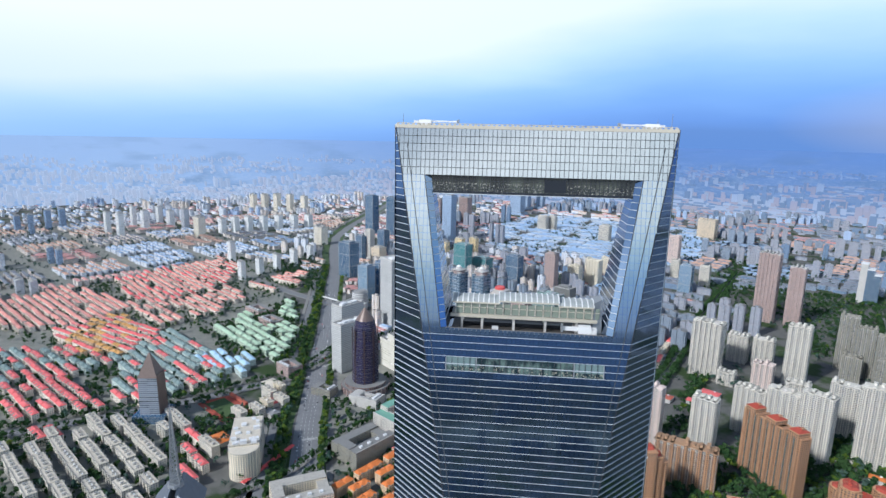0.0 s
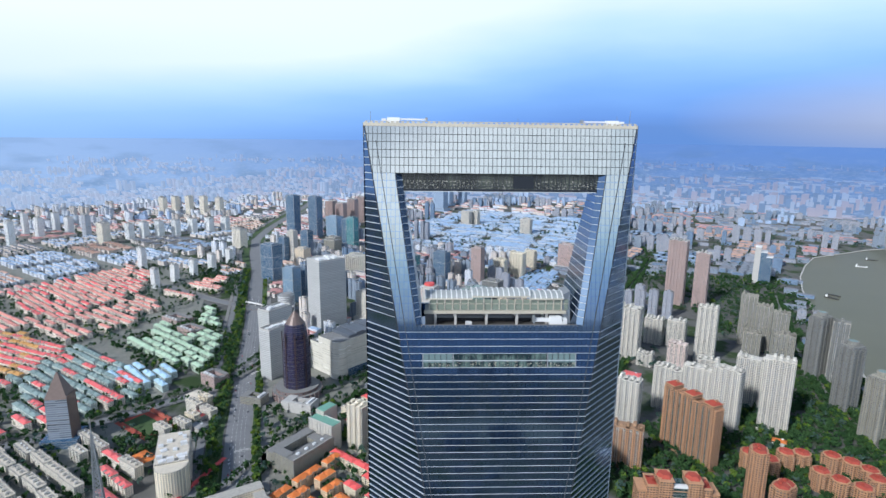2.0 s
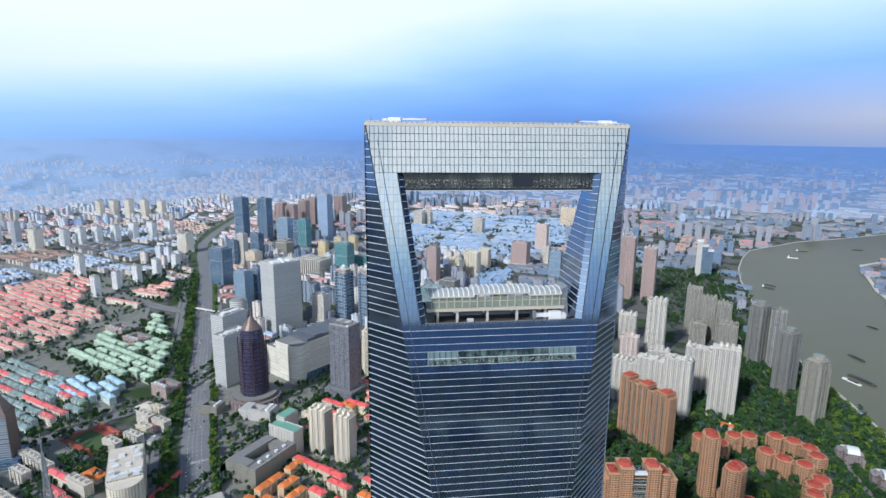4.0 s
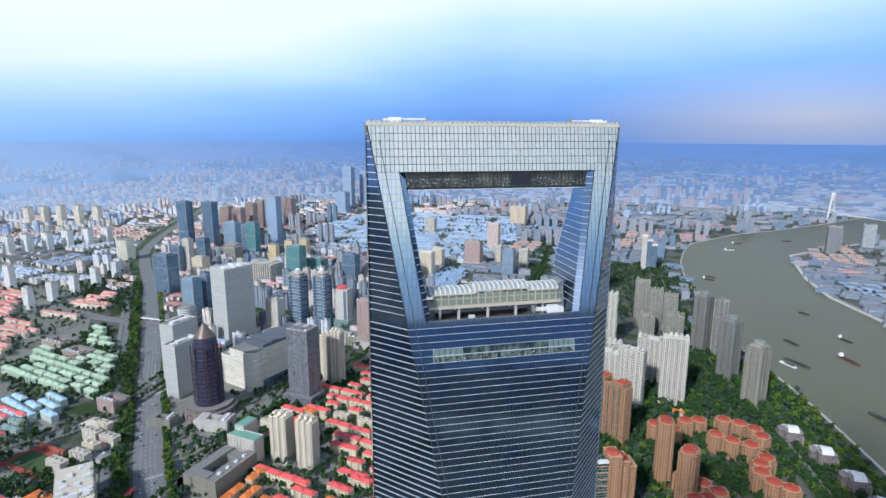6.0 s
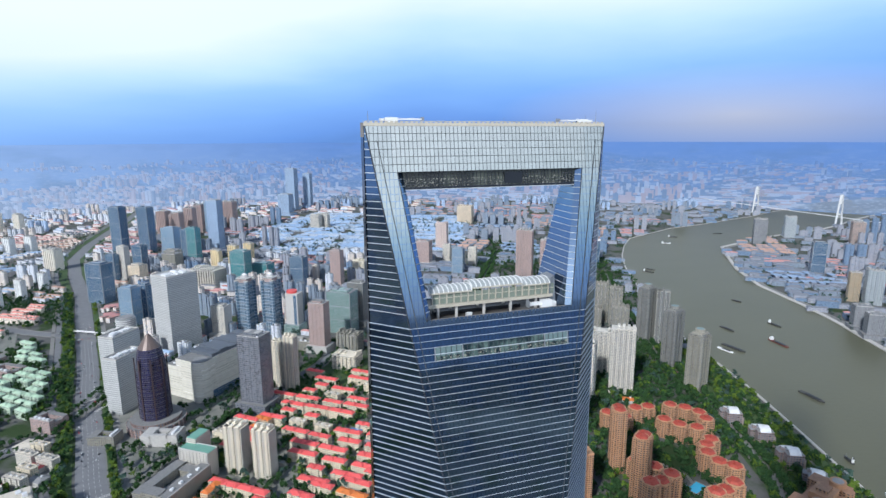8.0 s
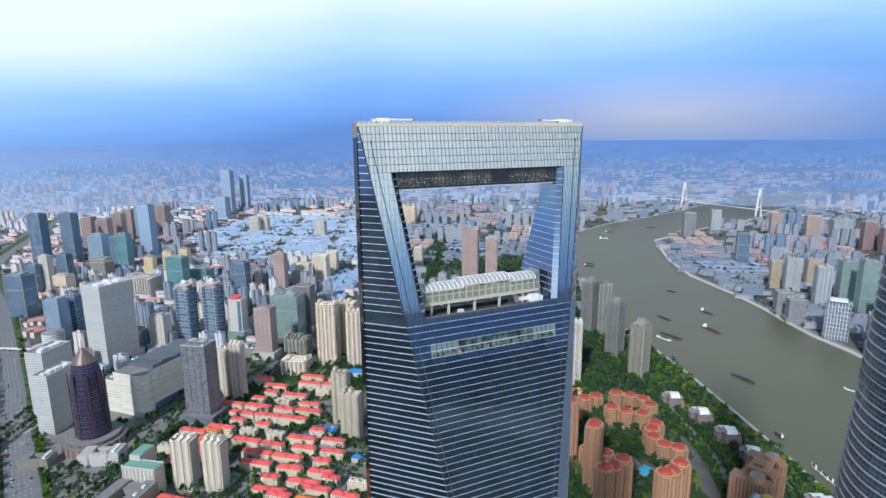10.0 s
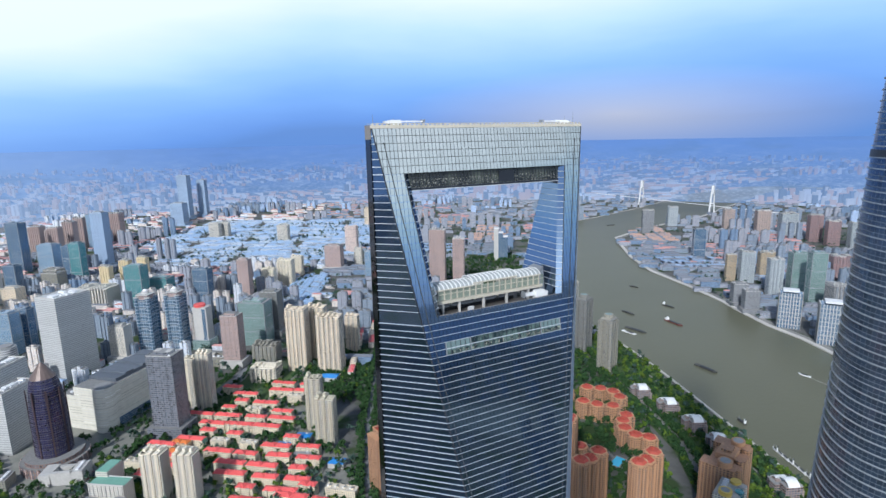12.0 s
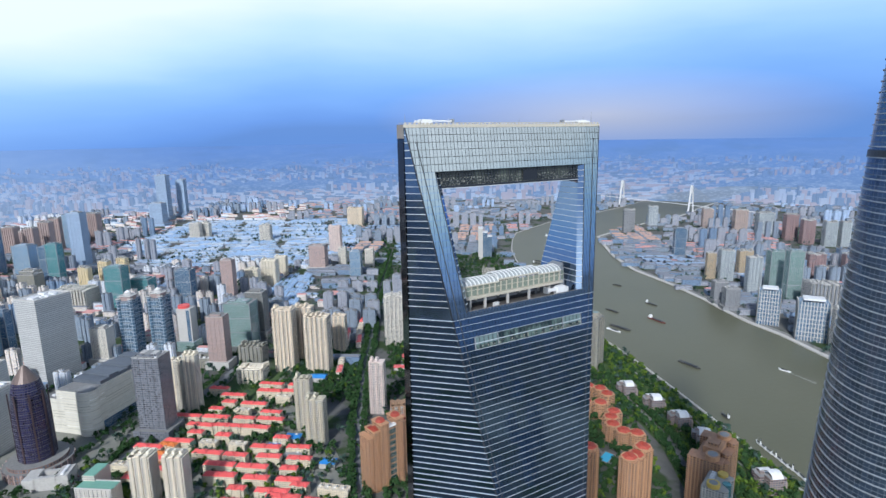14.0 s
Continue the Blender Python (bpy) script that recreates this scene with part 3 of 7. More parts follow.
for road_name, road_line, road_width, road_z in (("road_cross", CROSS, 22, 0.35), ("road_cross_far", CROSS_FAR, 22, 0.35), ("road_south", SOUTH, 20, 0.4), ("road_side", SIDE, 11, 0.35), ("road_riverside", RIVERSIDE, 11, 0.35)):
    structure(road_name, ribbon(road_line, road_width, road_z), ASPHALT, "grey asphalt street")
    structure("pavement", ribbon(offset(road_line, road_width / 2 + 2.5), 5, 0.1, high=0.3), PAVING, "pale pavement with a kerb")
    structure("pavement", ribbon(offset(road_line, -road_width / 2 - 2.5), 5, 0.1, high=0.3), PAVING, "pale pavement with a kerb")
structure("park", sheet([(470, 120), (620, 110), (702, 320), (755, 455), (805, 590), (840, 700), (885, 870), (800, 850), (700, 640), (640, 490), (590, 370), (510, 260)], 0.15), GRASS, "green riverside park")
structure("lawn", sheet([(-130, 860), (-40, 760), (180, 1000), (60, 1080)], 0.12), GRASS, "green ground between housing blocks")

structure("estate_ground", sheet([(-1080, 560), (-440, 380), (-470, 640), (-540, 1000), (-660, 1420), (-800, 1900), (-1250, 2300), (-2300, 2500), (-2400, 1500), (-1500, 900)], 0.06), COURT, "pale paved yards and lanes among the estates")

structure("yard_ground", sheet([(-165, 815), (-25, 1000), (175, 1005), (150, 700), (120, 385), (-120, 385), (-165, 600)], 0.05), COURT, "pale paved yards among the red-roofed rows")
structure("plaza_ground", sheet([(-345, 800), (-300, 1040), (-70, 1060), (-80, 880), (-180, 760), (-190, 560), (-270, 560)], 0.05), COURT, "pale paved plaza and car parks round the office towers")

for path_line, path_width in (([(470, 330), (500, 420), (470, 500), (510, 540), (560, 560)], 5), ([(380, 380), (440, 420), (470, 500)], 5), ([(560, 300), (640, 420), (690, 560), (760, 720)], 4),
                              ([(300, 480), (360, 540), (440, 540)], 5), ([(600, 160), (650, 280), (720, 420), (780, 590)], 3.5), ([(420, 640), (520, 680), (600, 760), (700, 820)], 3.5), ([(480, 560), (520, 680), (540, 820)], 3)):
    structure("path", ribbon(path_line, path_width, 0.3), PAVING, "pale paved path through the trees")


def dashes():
    g = Geo()
    for lane in (-10, -3.4, 3.4, 10):
        line = offset(AVENUE[:7], lane)
        for (x0, y0), (x1, y1) in zip(line, line[1:]):
            n = int(math.hypot(x1 - x0, y1 - y0) / 12)
            for i in range(n):
                a, b = i / n, (i + 0.45) / n
                ribbon([(x0 + (x1 - x0) * a, y0 + (y1 - y0) * a), (x0 + (x1 - x0) * b, y0 + (y1 - y0) * b)], 0.5, 0.27, g)
    tagged(new("lane_marks", g.mesh("lane_marks", PAINT_WHITE)), "white dashed lane marks on the avenue", "road marking", kind="stuff")
    g = Geo()
    for cx, cy, yaw in ((-385, 985, 60), (-365, 935, 60), (-300, 640, 20), (-270, 560, 20), (-330, 830, 15)):
        c, s = math.cos(radians(yaw)), math.sin(radians(yaw))
        for i in range(16):
            g.box(cx + c * (i - 7.5) * 2, cy + s * (i - 7.5) * 2, 0.42, 0.46, 0.9, 6, yaw)
    tagged(new("zebra_crossing", g.mesh("zebra_crossing", PAINT_WHITE)), "white zebra stripes at the crossings", "road marking", kind="stuff")


dashes()


# ---- kinds of building ----
def roof_plant(parent, w, d, h, mat=CONCRETE, seed=1):
    r = random.Random(seed)
    part("parapet", Geo().box(0, -d / 2 + 0.4, h, h + 1.4, w, 0.8).box(0, d / 2 - 0.4, h, h + 1.4, w, 0.8).box(-w / 2 + 0.4, 0, h, h + 1.4, 0.8, d - 1.6).box(w / 2 - 0.4, 0, h, h + 1.4, 0.8, d - 1.6), mat, parent)
    part("roof_deck", Geo().box(0, 0, h, h + 0.3, w - 1.8, d - 1.8), ROOF_GREY, parent)
    for i in range(2):
        part("lift_house", Geo().box((i - 0.5) * w * 0.45, r.uniform(-0.1, 0.1) * d, h + 0.3, h + r.uniform(4, 6.5), w * 0.18, d * 0.4), mat, parent)
    for i in range(3):
        part("roof_unit", Geo().box(r.uniform(-0.4, 0.4) * w, r.uniform(-0.35, 0.35) * d, h + 0.3, h + 2.2, 3.0, 2.2), METAL_WHITE, parent)


def apartment_tower(x, y, w, d, h, wall, label, yaw=GRID, caps=None):
    """A housing tower: a core with deep bays, balconies storey by storey between them, stepped top and lift houses."""
    t = thing("apartment_tower", x, y, yaw, label, "apartment tower", "housing towers")
    r = random.Random(int(x * 7 + y * 3))
    near = math.hypot(x + 60, y + 160) < 1750
    part("wall", Geo().box(0, 0, 0, h - 3, w - 1.0, d * 0.86), RECESS if near else wall, t)
    n = max(2, round(w / 9.5))
    pitch = w / n
    trim = TRIM.get(wall.name, CONCRETE)
    for i in range(n):
        cx = (i - (n - 1) / 2) * pitch
        top = h - r.choice((0, 0, 3, 5))
        part("bay", Geo().box(cx, 0, 0, top, pitch * 0.50, d), wall, t)
        part("bay_cap", Geo().box(cx, 0, top, top + 1.2, pitch * 0.56, d + 0.6), caps or trim, t)
        part("lift_house", Geo().box(cx, 0, top + 1.2, top + r.uniform(3.5, 6), pitch * 0.36, d * 0.36), wall if caps else trim, t)
        if caps:
            part("roof_cap", Geo().hip(cx, 0, top + 1.2, top + 4.5, pitch * 0.6, d, eave=0.2), caps, t)
    if near:
        for i in range(n + 1):
            cx = (i - n / 2) * pitch
            wide, cx = (pitch * 0.48, cx) if 0 < i < n else (pitch * 0.24, cx + (0.13 if i == 0 else -0.13) * pitch)
            g, z = Geo(), 3.1
            while z < h - 6:
                g.box(cx, 0, z, z + 0.75, wide, d * 0.86 + 1.5)
                z += 3.1
            part("balcony_stack", g, trim, t, kind="stuff")
        g, z = Geo(), 3.1
        while z < h - 6:
            g.box(0, 0, z + 0.2, z + 0.8, w - 0.1, d * 0.42)
            z += 3.1
        part("side_balcony_stack", g, trim, t, kind="stuff")
    part("parapet", Geo().box(0, 0, h - 3, h - 1.8, w - 0.5, d * 0.8 + 0.5), trim, t)
    return t


def office_tower(x, y, w, d, h, wall, label, yaw=GRID):
    """An office block with piers, a podium and a set-back plant floor."""
    t = thing("office_tower", x, y, yaw, label, "office tower", "office towers")
    part("wall", Geo().box(0, 0, 0, h, w, d), wall, t)
    for i in range(5):
        part("pier", Geo().box((i - 2) * w / 4 * 0.98, 0, 0, h + 1.5, 1.3, d + 1.0), CONCRETE if wall is WHITE else wall, t)
    part("podium", Geo().box(0, 0, 0, min(18, h * 0.2), w * 1.35, d * 1.45), CONCRETE if wall in (WHITE, BROWN) else wall, t)
    part("plant_floor", Geo().box(0, 0, h, h + 5, w * 0.6, d * 0.6), wall, t)
    roof_plant(t, w, d, h, CONCRETE, int(x + y))
    return t


def glass_tower(x, y, w, d, h, glass, label, yaw=GRID):
    """A curtain-wall tower with corner piers, a belt and an open crown."""
    t = thing("glass_tower", x, y, yaw, label, "glass tower", "office towers")
    part("glass_skin", Geo().box(0, 0, 0, h, w, d), glass, t)
    for sx in (-1, 1):
        for sy in (-1, 1):
            part("corner_pier", Geo().box(sx * w / 2, sy * d / 2, 0, h + 3, 1.6, 1.6), METAL_GREY, t)
    for z in (h * 0.33, h * 0.66):
        part("belt", Geo().box(0, 0, z, z + 1.6, w + 0.8, d + 0.8), METAL_GREY, t)
    part("crown", Geo().box(0, 0, h, h + 4, w * 0.72, d * 0.72), glass, t)
    roof_plant(t, w, d, h, METAL_GREY, int(x + y))
    return t


def grid_block(x, y, w, d, h, wall, label, yaw=-58.0):
    """A block whose white piers and beams stand well in front of dark glass."""
    t = thing("office_block", x, y, yaw, label, "office block", "riverside offices")
    part("glass_skin", Geo().box(0, 0, 0, h - 2, w, d), NAVY, t)
    for k, (u, v) in enumerate(((w, d), (d, w))):
        n = max(5, round(u / 6))
        for i in range(n + 1):
            a = -u / 2 + i * u / n
            for s in (-1, 1):
                p = (a, s * v / 2) if k == 0 else (s * v / 2, a)
                part("pier", Geo().box(*p, 0, h, 1.7, 1.7), CONCRETE, t)
    for i in range(1, 9):
        part("floor_beam", Geo().box(0, 0, h * i / 9, h * i / 9 + 1.3, w + 1.4, d + 1.4), CONCRETE, t)
    part("plant_floor", Geo().box(0, 0, h + 1.3, h + 6, w * 0.7, d * 0.7), ROOF_WHITE, t)
    return t


def row_house(name, length, depth, high, wall, roof, label, group, pitched=True, bays=4):
    """A row of flats under one roof, with stair bays, dormers or roof huts. Built once, then copied."""
    t = thing(name, 0, 0, 0, label, "row of flats", group, z=-60)
    part("wall", Geo().box(0, 0, 0, high, length, depth), wall, t)
    step = length / bays
    for i in range(bays):
        cx = (i - (bays - 1) / 2) * step
        part("stair_bay", Geo().box(cx, -depth / 2 - 0.6, 0, high + (0.8 if pitched else 1.6), step * 0.3, 1.6), wall, t)
    if pitched:
        g = Geo()
        for i in range(2):
            g.hip((i - 0.5) * length / 2, 0, high, high + 3.0, length / 2 - 0.8, depth, inset=depth * 0.42, eave=0.55)
        part("roof", g, roof, t)
        for i in range(bays):
            cx = (i - (bays - 1) / 2) * step
            part("dormer", Geo().hip(cx, -depth * 0.28, high + 0.6, high + 2.9, step * 0.34, depth * 0.4, eave=0.1), wall if roof in (ROOF_PINK, ROOF_ROSE) else roof, t)
    else:
        part("roof", Geo().box(0, 0, high, high + 0.4, length + 0.8, depth + 0.8), roof, t)
        part("parapet", Geo().box(0, -depth / 2, high + 0.4, high + 1.3, length, 0.4).box(0, depth / 2, high + 0.4, high + 1.3, length, 0.4), wall, t)
        for i in range(bays):
            cx = (i - (bays - 1) / 2) * step
            part("roof_hut", Geo().box(cx, 0, high + 0.4, high + 3.0, 3.4, depth * 0.4), wall, t)
            part("water_tank", Geo().box(cx + step * 0.3, 0.6, high + 0.4, high + 1.9, 1.8, 1.8), METAL_WHITE, t)
    return t


TAKEN = []          # footprints already built on: (x, y, radius)


def free(x, y, r):
    return all((x - a) ** 2 + (y - b) ** 2 > (r + c) ** 2 for a, b, c in TAKEN)


def fill(poly, kinds, yaw, along, across, keep=1.0, seed=3, jitter=2.0, radius=14.0, joined="", lanes=None):
    """Lay rows of houses inside a plot; joined: what the plot is called where they are too many to count."""
    heap = {}
    r = random.Random(seed)
    c, s = math.cos(radians(yaw)), math.sin(radians(yaw))
    us = [c * x + s * y for x, y in poly]
    vs = [-s * x + c * y for x, y in poly]
    made, row = 0, 0
    v = min(vs)
    while v < max(vs):
        u = min(us) + (row % 2) * along * 0.25
        while u < max(us):
            x, y = c * u - s * v, s * u + c * v
            lane = lanes and ((u + 0.22 * v) % lanes[0] < 34 or (v + 30 * math.sin(u * 0.008)) % lanes[1] < 20)
            if not lane and inside((x, y), poly) and clear_of_roads(x, y, 16) and free(x, y, radius) and r.random() < keep:
                kind, jx, jy, flip = r.choice(kinds), r.uniform(-jitter, jitter), r.uniform(-jitter, jitter), r.random() < 0.5
                if joined:
                    for o in kind.children:
                        m = o.data.materials[0]
                        heap.setdefault((o.name.split(".")[0], m.name), (Geo(), m))[0].take(o.data, u + jx, v + jy, 0, flip)
                else:
                    copy_thing(kind, pose(x + jx, y + jy, 0, 0, 0, yaw + r.uniform(-1.5, 1.5) + (180 if flip else 0)))
                made += 1
            u += along * r.uniform(0.96, 1.05)
        v += across
        row += 1
    for (what, _), (g, m) in heap.items():
        ob = tagged(new("row_houses", g.mesh("row_houses", m)), joined + ", their " + what.replace("_", " ") + "s", "rows of flats", kind="stuff")
        ob.matrix_basis = pose(0, 0, 0, 0, 0, yaw)
    print("laid", joined or "rows", made)

# ---- the tall tower with the opening ----
TOP, STEP = 492.0, 2.04
SILL, LINTEL, DECK = 434.8, 478.0, 432.6
HALF, CUT = 41.2, 2.0


def lean(z):
    """How far the sloping front stands before the middle line at that height."""
    s = TOP - z
    return CUT + 0.168 * s if s < 130 else CUT + 0.168 * 130 + 0.042 * (s - 130)


def plan(z, grow=0.0):
    h = lean(z)
    x, e = HALF - h, HALF - CUT
    pts = [(-e, -CUT), (-x, -h), (x, -h), (e, -CUT), (e, CUT), (x, h), (-x, h), (-e, CUT)]
    return [(a + grow * (1 if a > 0 else -1), b + grow * (1 if b > 0 else -1), z) for a, b in pts]


def jamb(z):
    """Half the width of the opening's outer groove at that height."""
    return 24.2 + (30.35 - 24.2) * (z - SILL) / (LINTEL - SILL)


def leg_plan(z, side, grow=0.0):
    h = lean(z)
    x, e, o = HALF - h, HALF - CUT, jamb(z)
    pts = [(-e, -CUT), (-x, -h), (-o, -h), (-o + 1.7, -h + 1.3), (-o + 1.7, h - 1.3), (-o, h), (-x, h), (-e, CUT)]
    cx = -(e + o) / 2
    pts = [((a + grow * (1 if a > cx else -1)), b + grow * (1 if b > 0 else -1), z) for a, b in pts]
    return pts if side < 0 else [(-a, b, c) for a, b, c in pts[::-1]]


def front(x, z, out=0.0):
    """A point on the front face, and out from it."""
    n = Vector((0, -1, 0.168)).normalized()
    return Vector((x, -lean(z), z)) + n * out


def ring(geo, pts_in, pts_out, thick):
    up = lambda ps: [(p[0], p[1], p[2] + thick) for p in ps]
    return geo.loft([pts_in, pts_out, up(pts_out), up(pts_in)], closed=True)


def panel_geo(geo, x0, x1, z0, z1, sink=0.0):
    """One glass panel, a shallow tray that stands proud of the joint behind it."""
    a, b = 0.075, 0.075
    lo = [front(x0 + a, z0 + b, -0.02), front(x1 - a, z0 + b, -0.02), front(x1 - a, z1 - b, -0.02), front(x0 + a, z1 - b, -0.02)]
    hi = [front(x0 + a, z0 + b, 0.14 + sink), front(x1 - a, z0 + b, 0.14 + sink), front(x1 - a, z1 - b, 0.14 + sink), front(x0 + a, z1 - b, 0.14 + sink)]
    geo.prism(lo, hi)


def opening_tower():
    t = thing("skyscraper", 0, 0, 0, "tall glass skyscraper with a trapezoid opening near its top", "skyscraper")
    # shells
    g = Geo()
    zs = [0, 120, 240, 362] + [362 + (DECK - 362) * i / 8 for i in range(1, 9)]
    g.loft([plan(a) for a in zs])
    part("lower_shaft", g, SHELL, t, "dark blue glass shaft")
    for side in (-1, 1):
        g = Geo()
        n = 10
        g.loft([leg_plan(DECK + (LINTEL - DECK) * i / n, side) for i in range(n + 1)], caps=False)
        part("upper_leg", g, LEG_SKIN, t, "glass leg beside the opening")
    part("top_bridge", Geo().prism(plan(LINTEL), plan(TOP)), JOINT, t, "bridge across the top of the opening")
    for sx in (-1, 1):
        for sy in (-1, 1):
            lo, hi = [(sx * (HALF - CUT), sy * CUT), (sx * (HALF - lean(LINTEL)), sy * lean(LINTEL))], [(sx * (HALF - CUT), sy * CUT), (sx * (HALF - lean(TOP - 1)) - sx * 0.1, sy * lean(TOP - 1) + sy * 0.1)]
            skin = lambda ps, z, o: [(x + sx * o, y + sy * o, z) for x, y in ps]
            part("side_glass", Geo().prism(skin(lo, LINTEL, 0.0) + skin(lo, LINTEL, 0.06)[::-1], skin(hi, TOP - 1, 0.0) + skin(hi, TOP - 1, 0.06)[::-1]), LEG_SKIN, t)
    # the corridor under the top bridge
    w0, w1 = jamb(473.6) - 1.8, jamb(LINTEL) - 1.8
    h0 = lean(473.6) - 1.4
    corridor = part("observation_corridor", Geo().prism([(-w0, -h0, 473.6), (w0, -h0, 473.6), (w0, h0, 473.6), (-w0, h0, 473.6)], [(-w1, -h0 + 0.6, LINTEL), (w1, -h0 + 0.6, LINTEL), (w1, h0 - 0.6, LINTEL), (-w1, h0 - 0.6, LINTEL)]), CORRIDOR, t, "dark glazed observation corridor")
    part("floor_edge", Geo().box(0, 0, 472.8, 473.6, 2 * w0, 2 * h0 + 0.8), METAL_DARK, corridor)
    for i in range(46):
        x = -w0 + (i + 0.5) * 2 * w0 / 46
        part("mullion", Geo().beam((x, -h0 - 0.15, 473.6), (x, -h0 + 0.5, LINTEL), 0.06), METAL_DARK, corridor)
    for z, r in ((474.35, 0.07), (475.1, 0.05), (476.6, 0.05), (477.4, 0.05)):
        part("transom", Geo().beam((-w0, -h0 - 0.1 + (z - 473.6) * 0.136, z), (w0, -h0 - 0.1 + (z - 473.6) * 0.136, z), r), METAL_DARK, corridor)
    # a dark box stands in for the darker windows here
    part("blind", Geo().box(6.6, -h0 + 0.05, 473.8, 477.3, 6.0, 0.3), METAL_DARK, corridor, "dark window block of the corridor")
    part("edge_light_strip", Geo().box(0, -h0 - 0.45, 472.75, 472.95, 2 * w0, 0.12), FIN, corridor, "pale trim under the corridor")
    # fins round the shaft, one ring a storey line
    z = LINTEL - STEP * 22
    while z > 6:
        part("fin", ring(Geo(), plan(z, -0.05), plan(z, 0.19), 0.12), FIN, t)
        z -= STEP
    k = -6
    while LINTEL - STEP * k > SILL + 0.5:
        z = LINTEL - STEP * k if k > 0 else LINTEL - (TOP - 0.9 - LINTEL) / 6 * k
        if z > TOP - 1:
            k += 1
            continue
        if z < LINTEL - 0.5:
            for side in (-1, 1):
                inner, outer = leg_plan(z, side, -0.05), leg_plan(z, side, 0.13)
                runs = (Geo(), Geo())
                n = len(inner)
                for i in range(n):
                    # the front and back of the legs carry panels instead
                    ya, yb = inner[i][1], inner[(i + 1) % n][1]
                    if abs(ya + yb) / 2 > lean(z) - 0.2 and abs(ya - yb) < 0.1:
                        continue
                    a, b, c, d = inner[i], inner[(i + 1) % n], outer[(i + 1) % n], outer[i]
                    out = abs(a[0] + b[0]) / 2 > (HALF - lean(z) + jamb(z)) / 2
                    runs[out].prism([a, b, c, d], [(p[0], p[1], p[2] + 0.13) for p in (a, b, c, d)])
                part("leg_fin", runs[1], FIN, t)
                part("jamb_fin", runs[0], FIN, t)
        else:
            e, x, h = HALF - CUT, HALF - lean(z), lean(z)
            for s in (-1, 1):
                for q in (-1, 1):
                    part("leg_fin", Geo().beam((s * e, q * CUT, z), (s * x, q * h, z), 0.11), FIN, t)
        k += 1
    # dark chamfer strips on the two upright edges
    for s in (-1, 1):
        part("corner_strip", Geo().box(s * (HALF - CUT), 0, 0, 488.0, 0.5, 2 * CUT), STRIP_BLACK, t, "dark strip down the upright edge")
        part("corner_cap", Geo().box(s * (HALF - CUT), 0, 488.0, TOP, 0.6, 2 * CUT + 0.1), SILL_STONE, t)
        for q in (-1, 1):
            part("edge_trim", Geo().beam((s * (HALF - CUT), q * CUT, 0), (s * (HALF - CUT), q * CUT, TOP), 0.12), FIN if s > 0 else STRIP_BLACK, t)
            part("face_trim", Geo().beam((s * (HALF - CUT), q * CUT, TOP), (s * (HALF - lean(362)), q * lean(362), 362), 0.16), METAL_DARK, t)
    # grooves on the front: beside the outer edge and round the opening
    for s in (-1, 1):
        a, b = front(s * (HALF - lean(487) - 2.6), 487, 0.16), front(s * (HALF - lean(364) - 1.6), 364, 0.16)
        part("groove", Geo().beam(a, b, 0.10), JOINT, t)
        part("groove", Geo().beam(front(s * jamb(SILL), SILL, 0.16), front(s * jamb(LINTEL), LINTEL, 0.16), 0.11), JOINT, t)
    for s in (-1, 1):
        x0, x1, h0, h1 = jamb(DECK), jamb(SILL), lean(DECK), lean(SILL)
        part("parapet_wall", Geo().prism([(-x0, s * h0, DECK), (x0, s * h0, DECK), (x0, s * (h0 - 0.9), DECK), (-x0, s * (h0 - 0.9), DECK)], [(-x1, s * h1, SILL), (x1, s * h1, SILL), (x1, s * (h1 - 0.9), SILL), (-x1, s * (h1 - 0.9), SILL)]), SHELL, t)
    part("sill", Geo().box(0, -lean(SILL) + 0.5, SILL - 0.3, SILL + 0.15, 2 * jamb(SILL) - 3.0, 1.1), SILL_STONE, t, "grey-brown sill along the foot of the opening")
    # panels on the front of the top bridge and legs
    field, shaft_field = Geo(), Geo()
    singles = 0
    cols = 62
    for r in range(6):
        z1, z0 = TOP - 0.9 - (TOP - 0.9 - LINTEL) * r / 6, TOP - 0.9 - (TOP - 0.9 - LINTEL) * (r + 1) / 6
        half = HALF - lean((z0 + z1) / 2)
        wide = 2 * (HALF - CUT) / cols
        for c in range(cols):
            x0, x1 = -(HALF - CUT) + c * wide, -(HALF - CUT) + (c + 1) * wide
            x0, x1 = max(x0, -half), min(x1, half)
            if x1 - x0 < 0.3:
                continue
            sink = random.uniform(-0.02, 0.02)
            if 6 <= c < 56 and singles < 300:
                g = Geo()
                panel_geo(g, x0, x1, z0, z1, sink)
                part("glass_panel", g, PANEL, t)
                singles += 1
            else:
                panel_geo(field, x0, x1, z0, z1, sink)
    k = 6
    while True:
        z1, z0 = LINTEL - STEP * (k - 6), LINTEL - STEP * (k - 5)
        if z0 < 364:
            break
        zm = (z0 + z1) / 2
        half = HALF - lean(zm)
        inner = jamb(zm) if zm > SILL else 0.0
        wide = 1.26
        for c in range(-33, 33):
            x0, x1 = max(c * wide, -half), min((c + 1) * wide, half)
            if x1 - x0 < 0.3:
                continue
            if inner and x0 < inner and x1 > -inner:
                if x0 < -inner - 0.3:
                    x1 = -inner
                elif x1 > inner + 0.3:
                    x0 = inner
                else:
                    continue
            if 422.9 < zm < 427.0 and abs((x0 + x1) / 2) < 22.3:
                continue
            panel_geo(field if zm > SILL - 1 else shaft_field, x0, x1, z0, z1, random.uniform(-0.03, 0.03))
        k += 1
    part("glass_field", field, PANEL_ISLAND, t, "field of coated glass panels", "stuff")
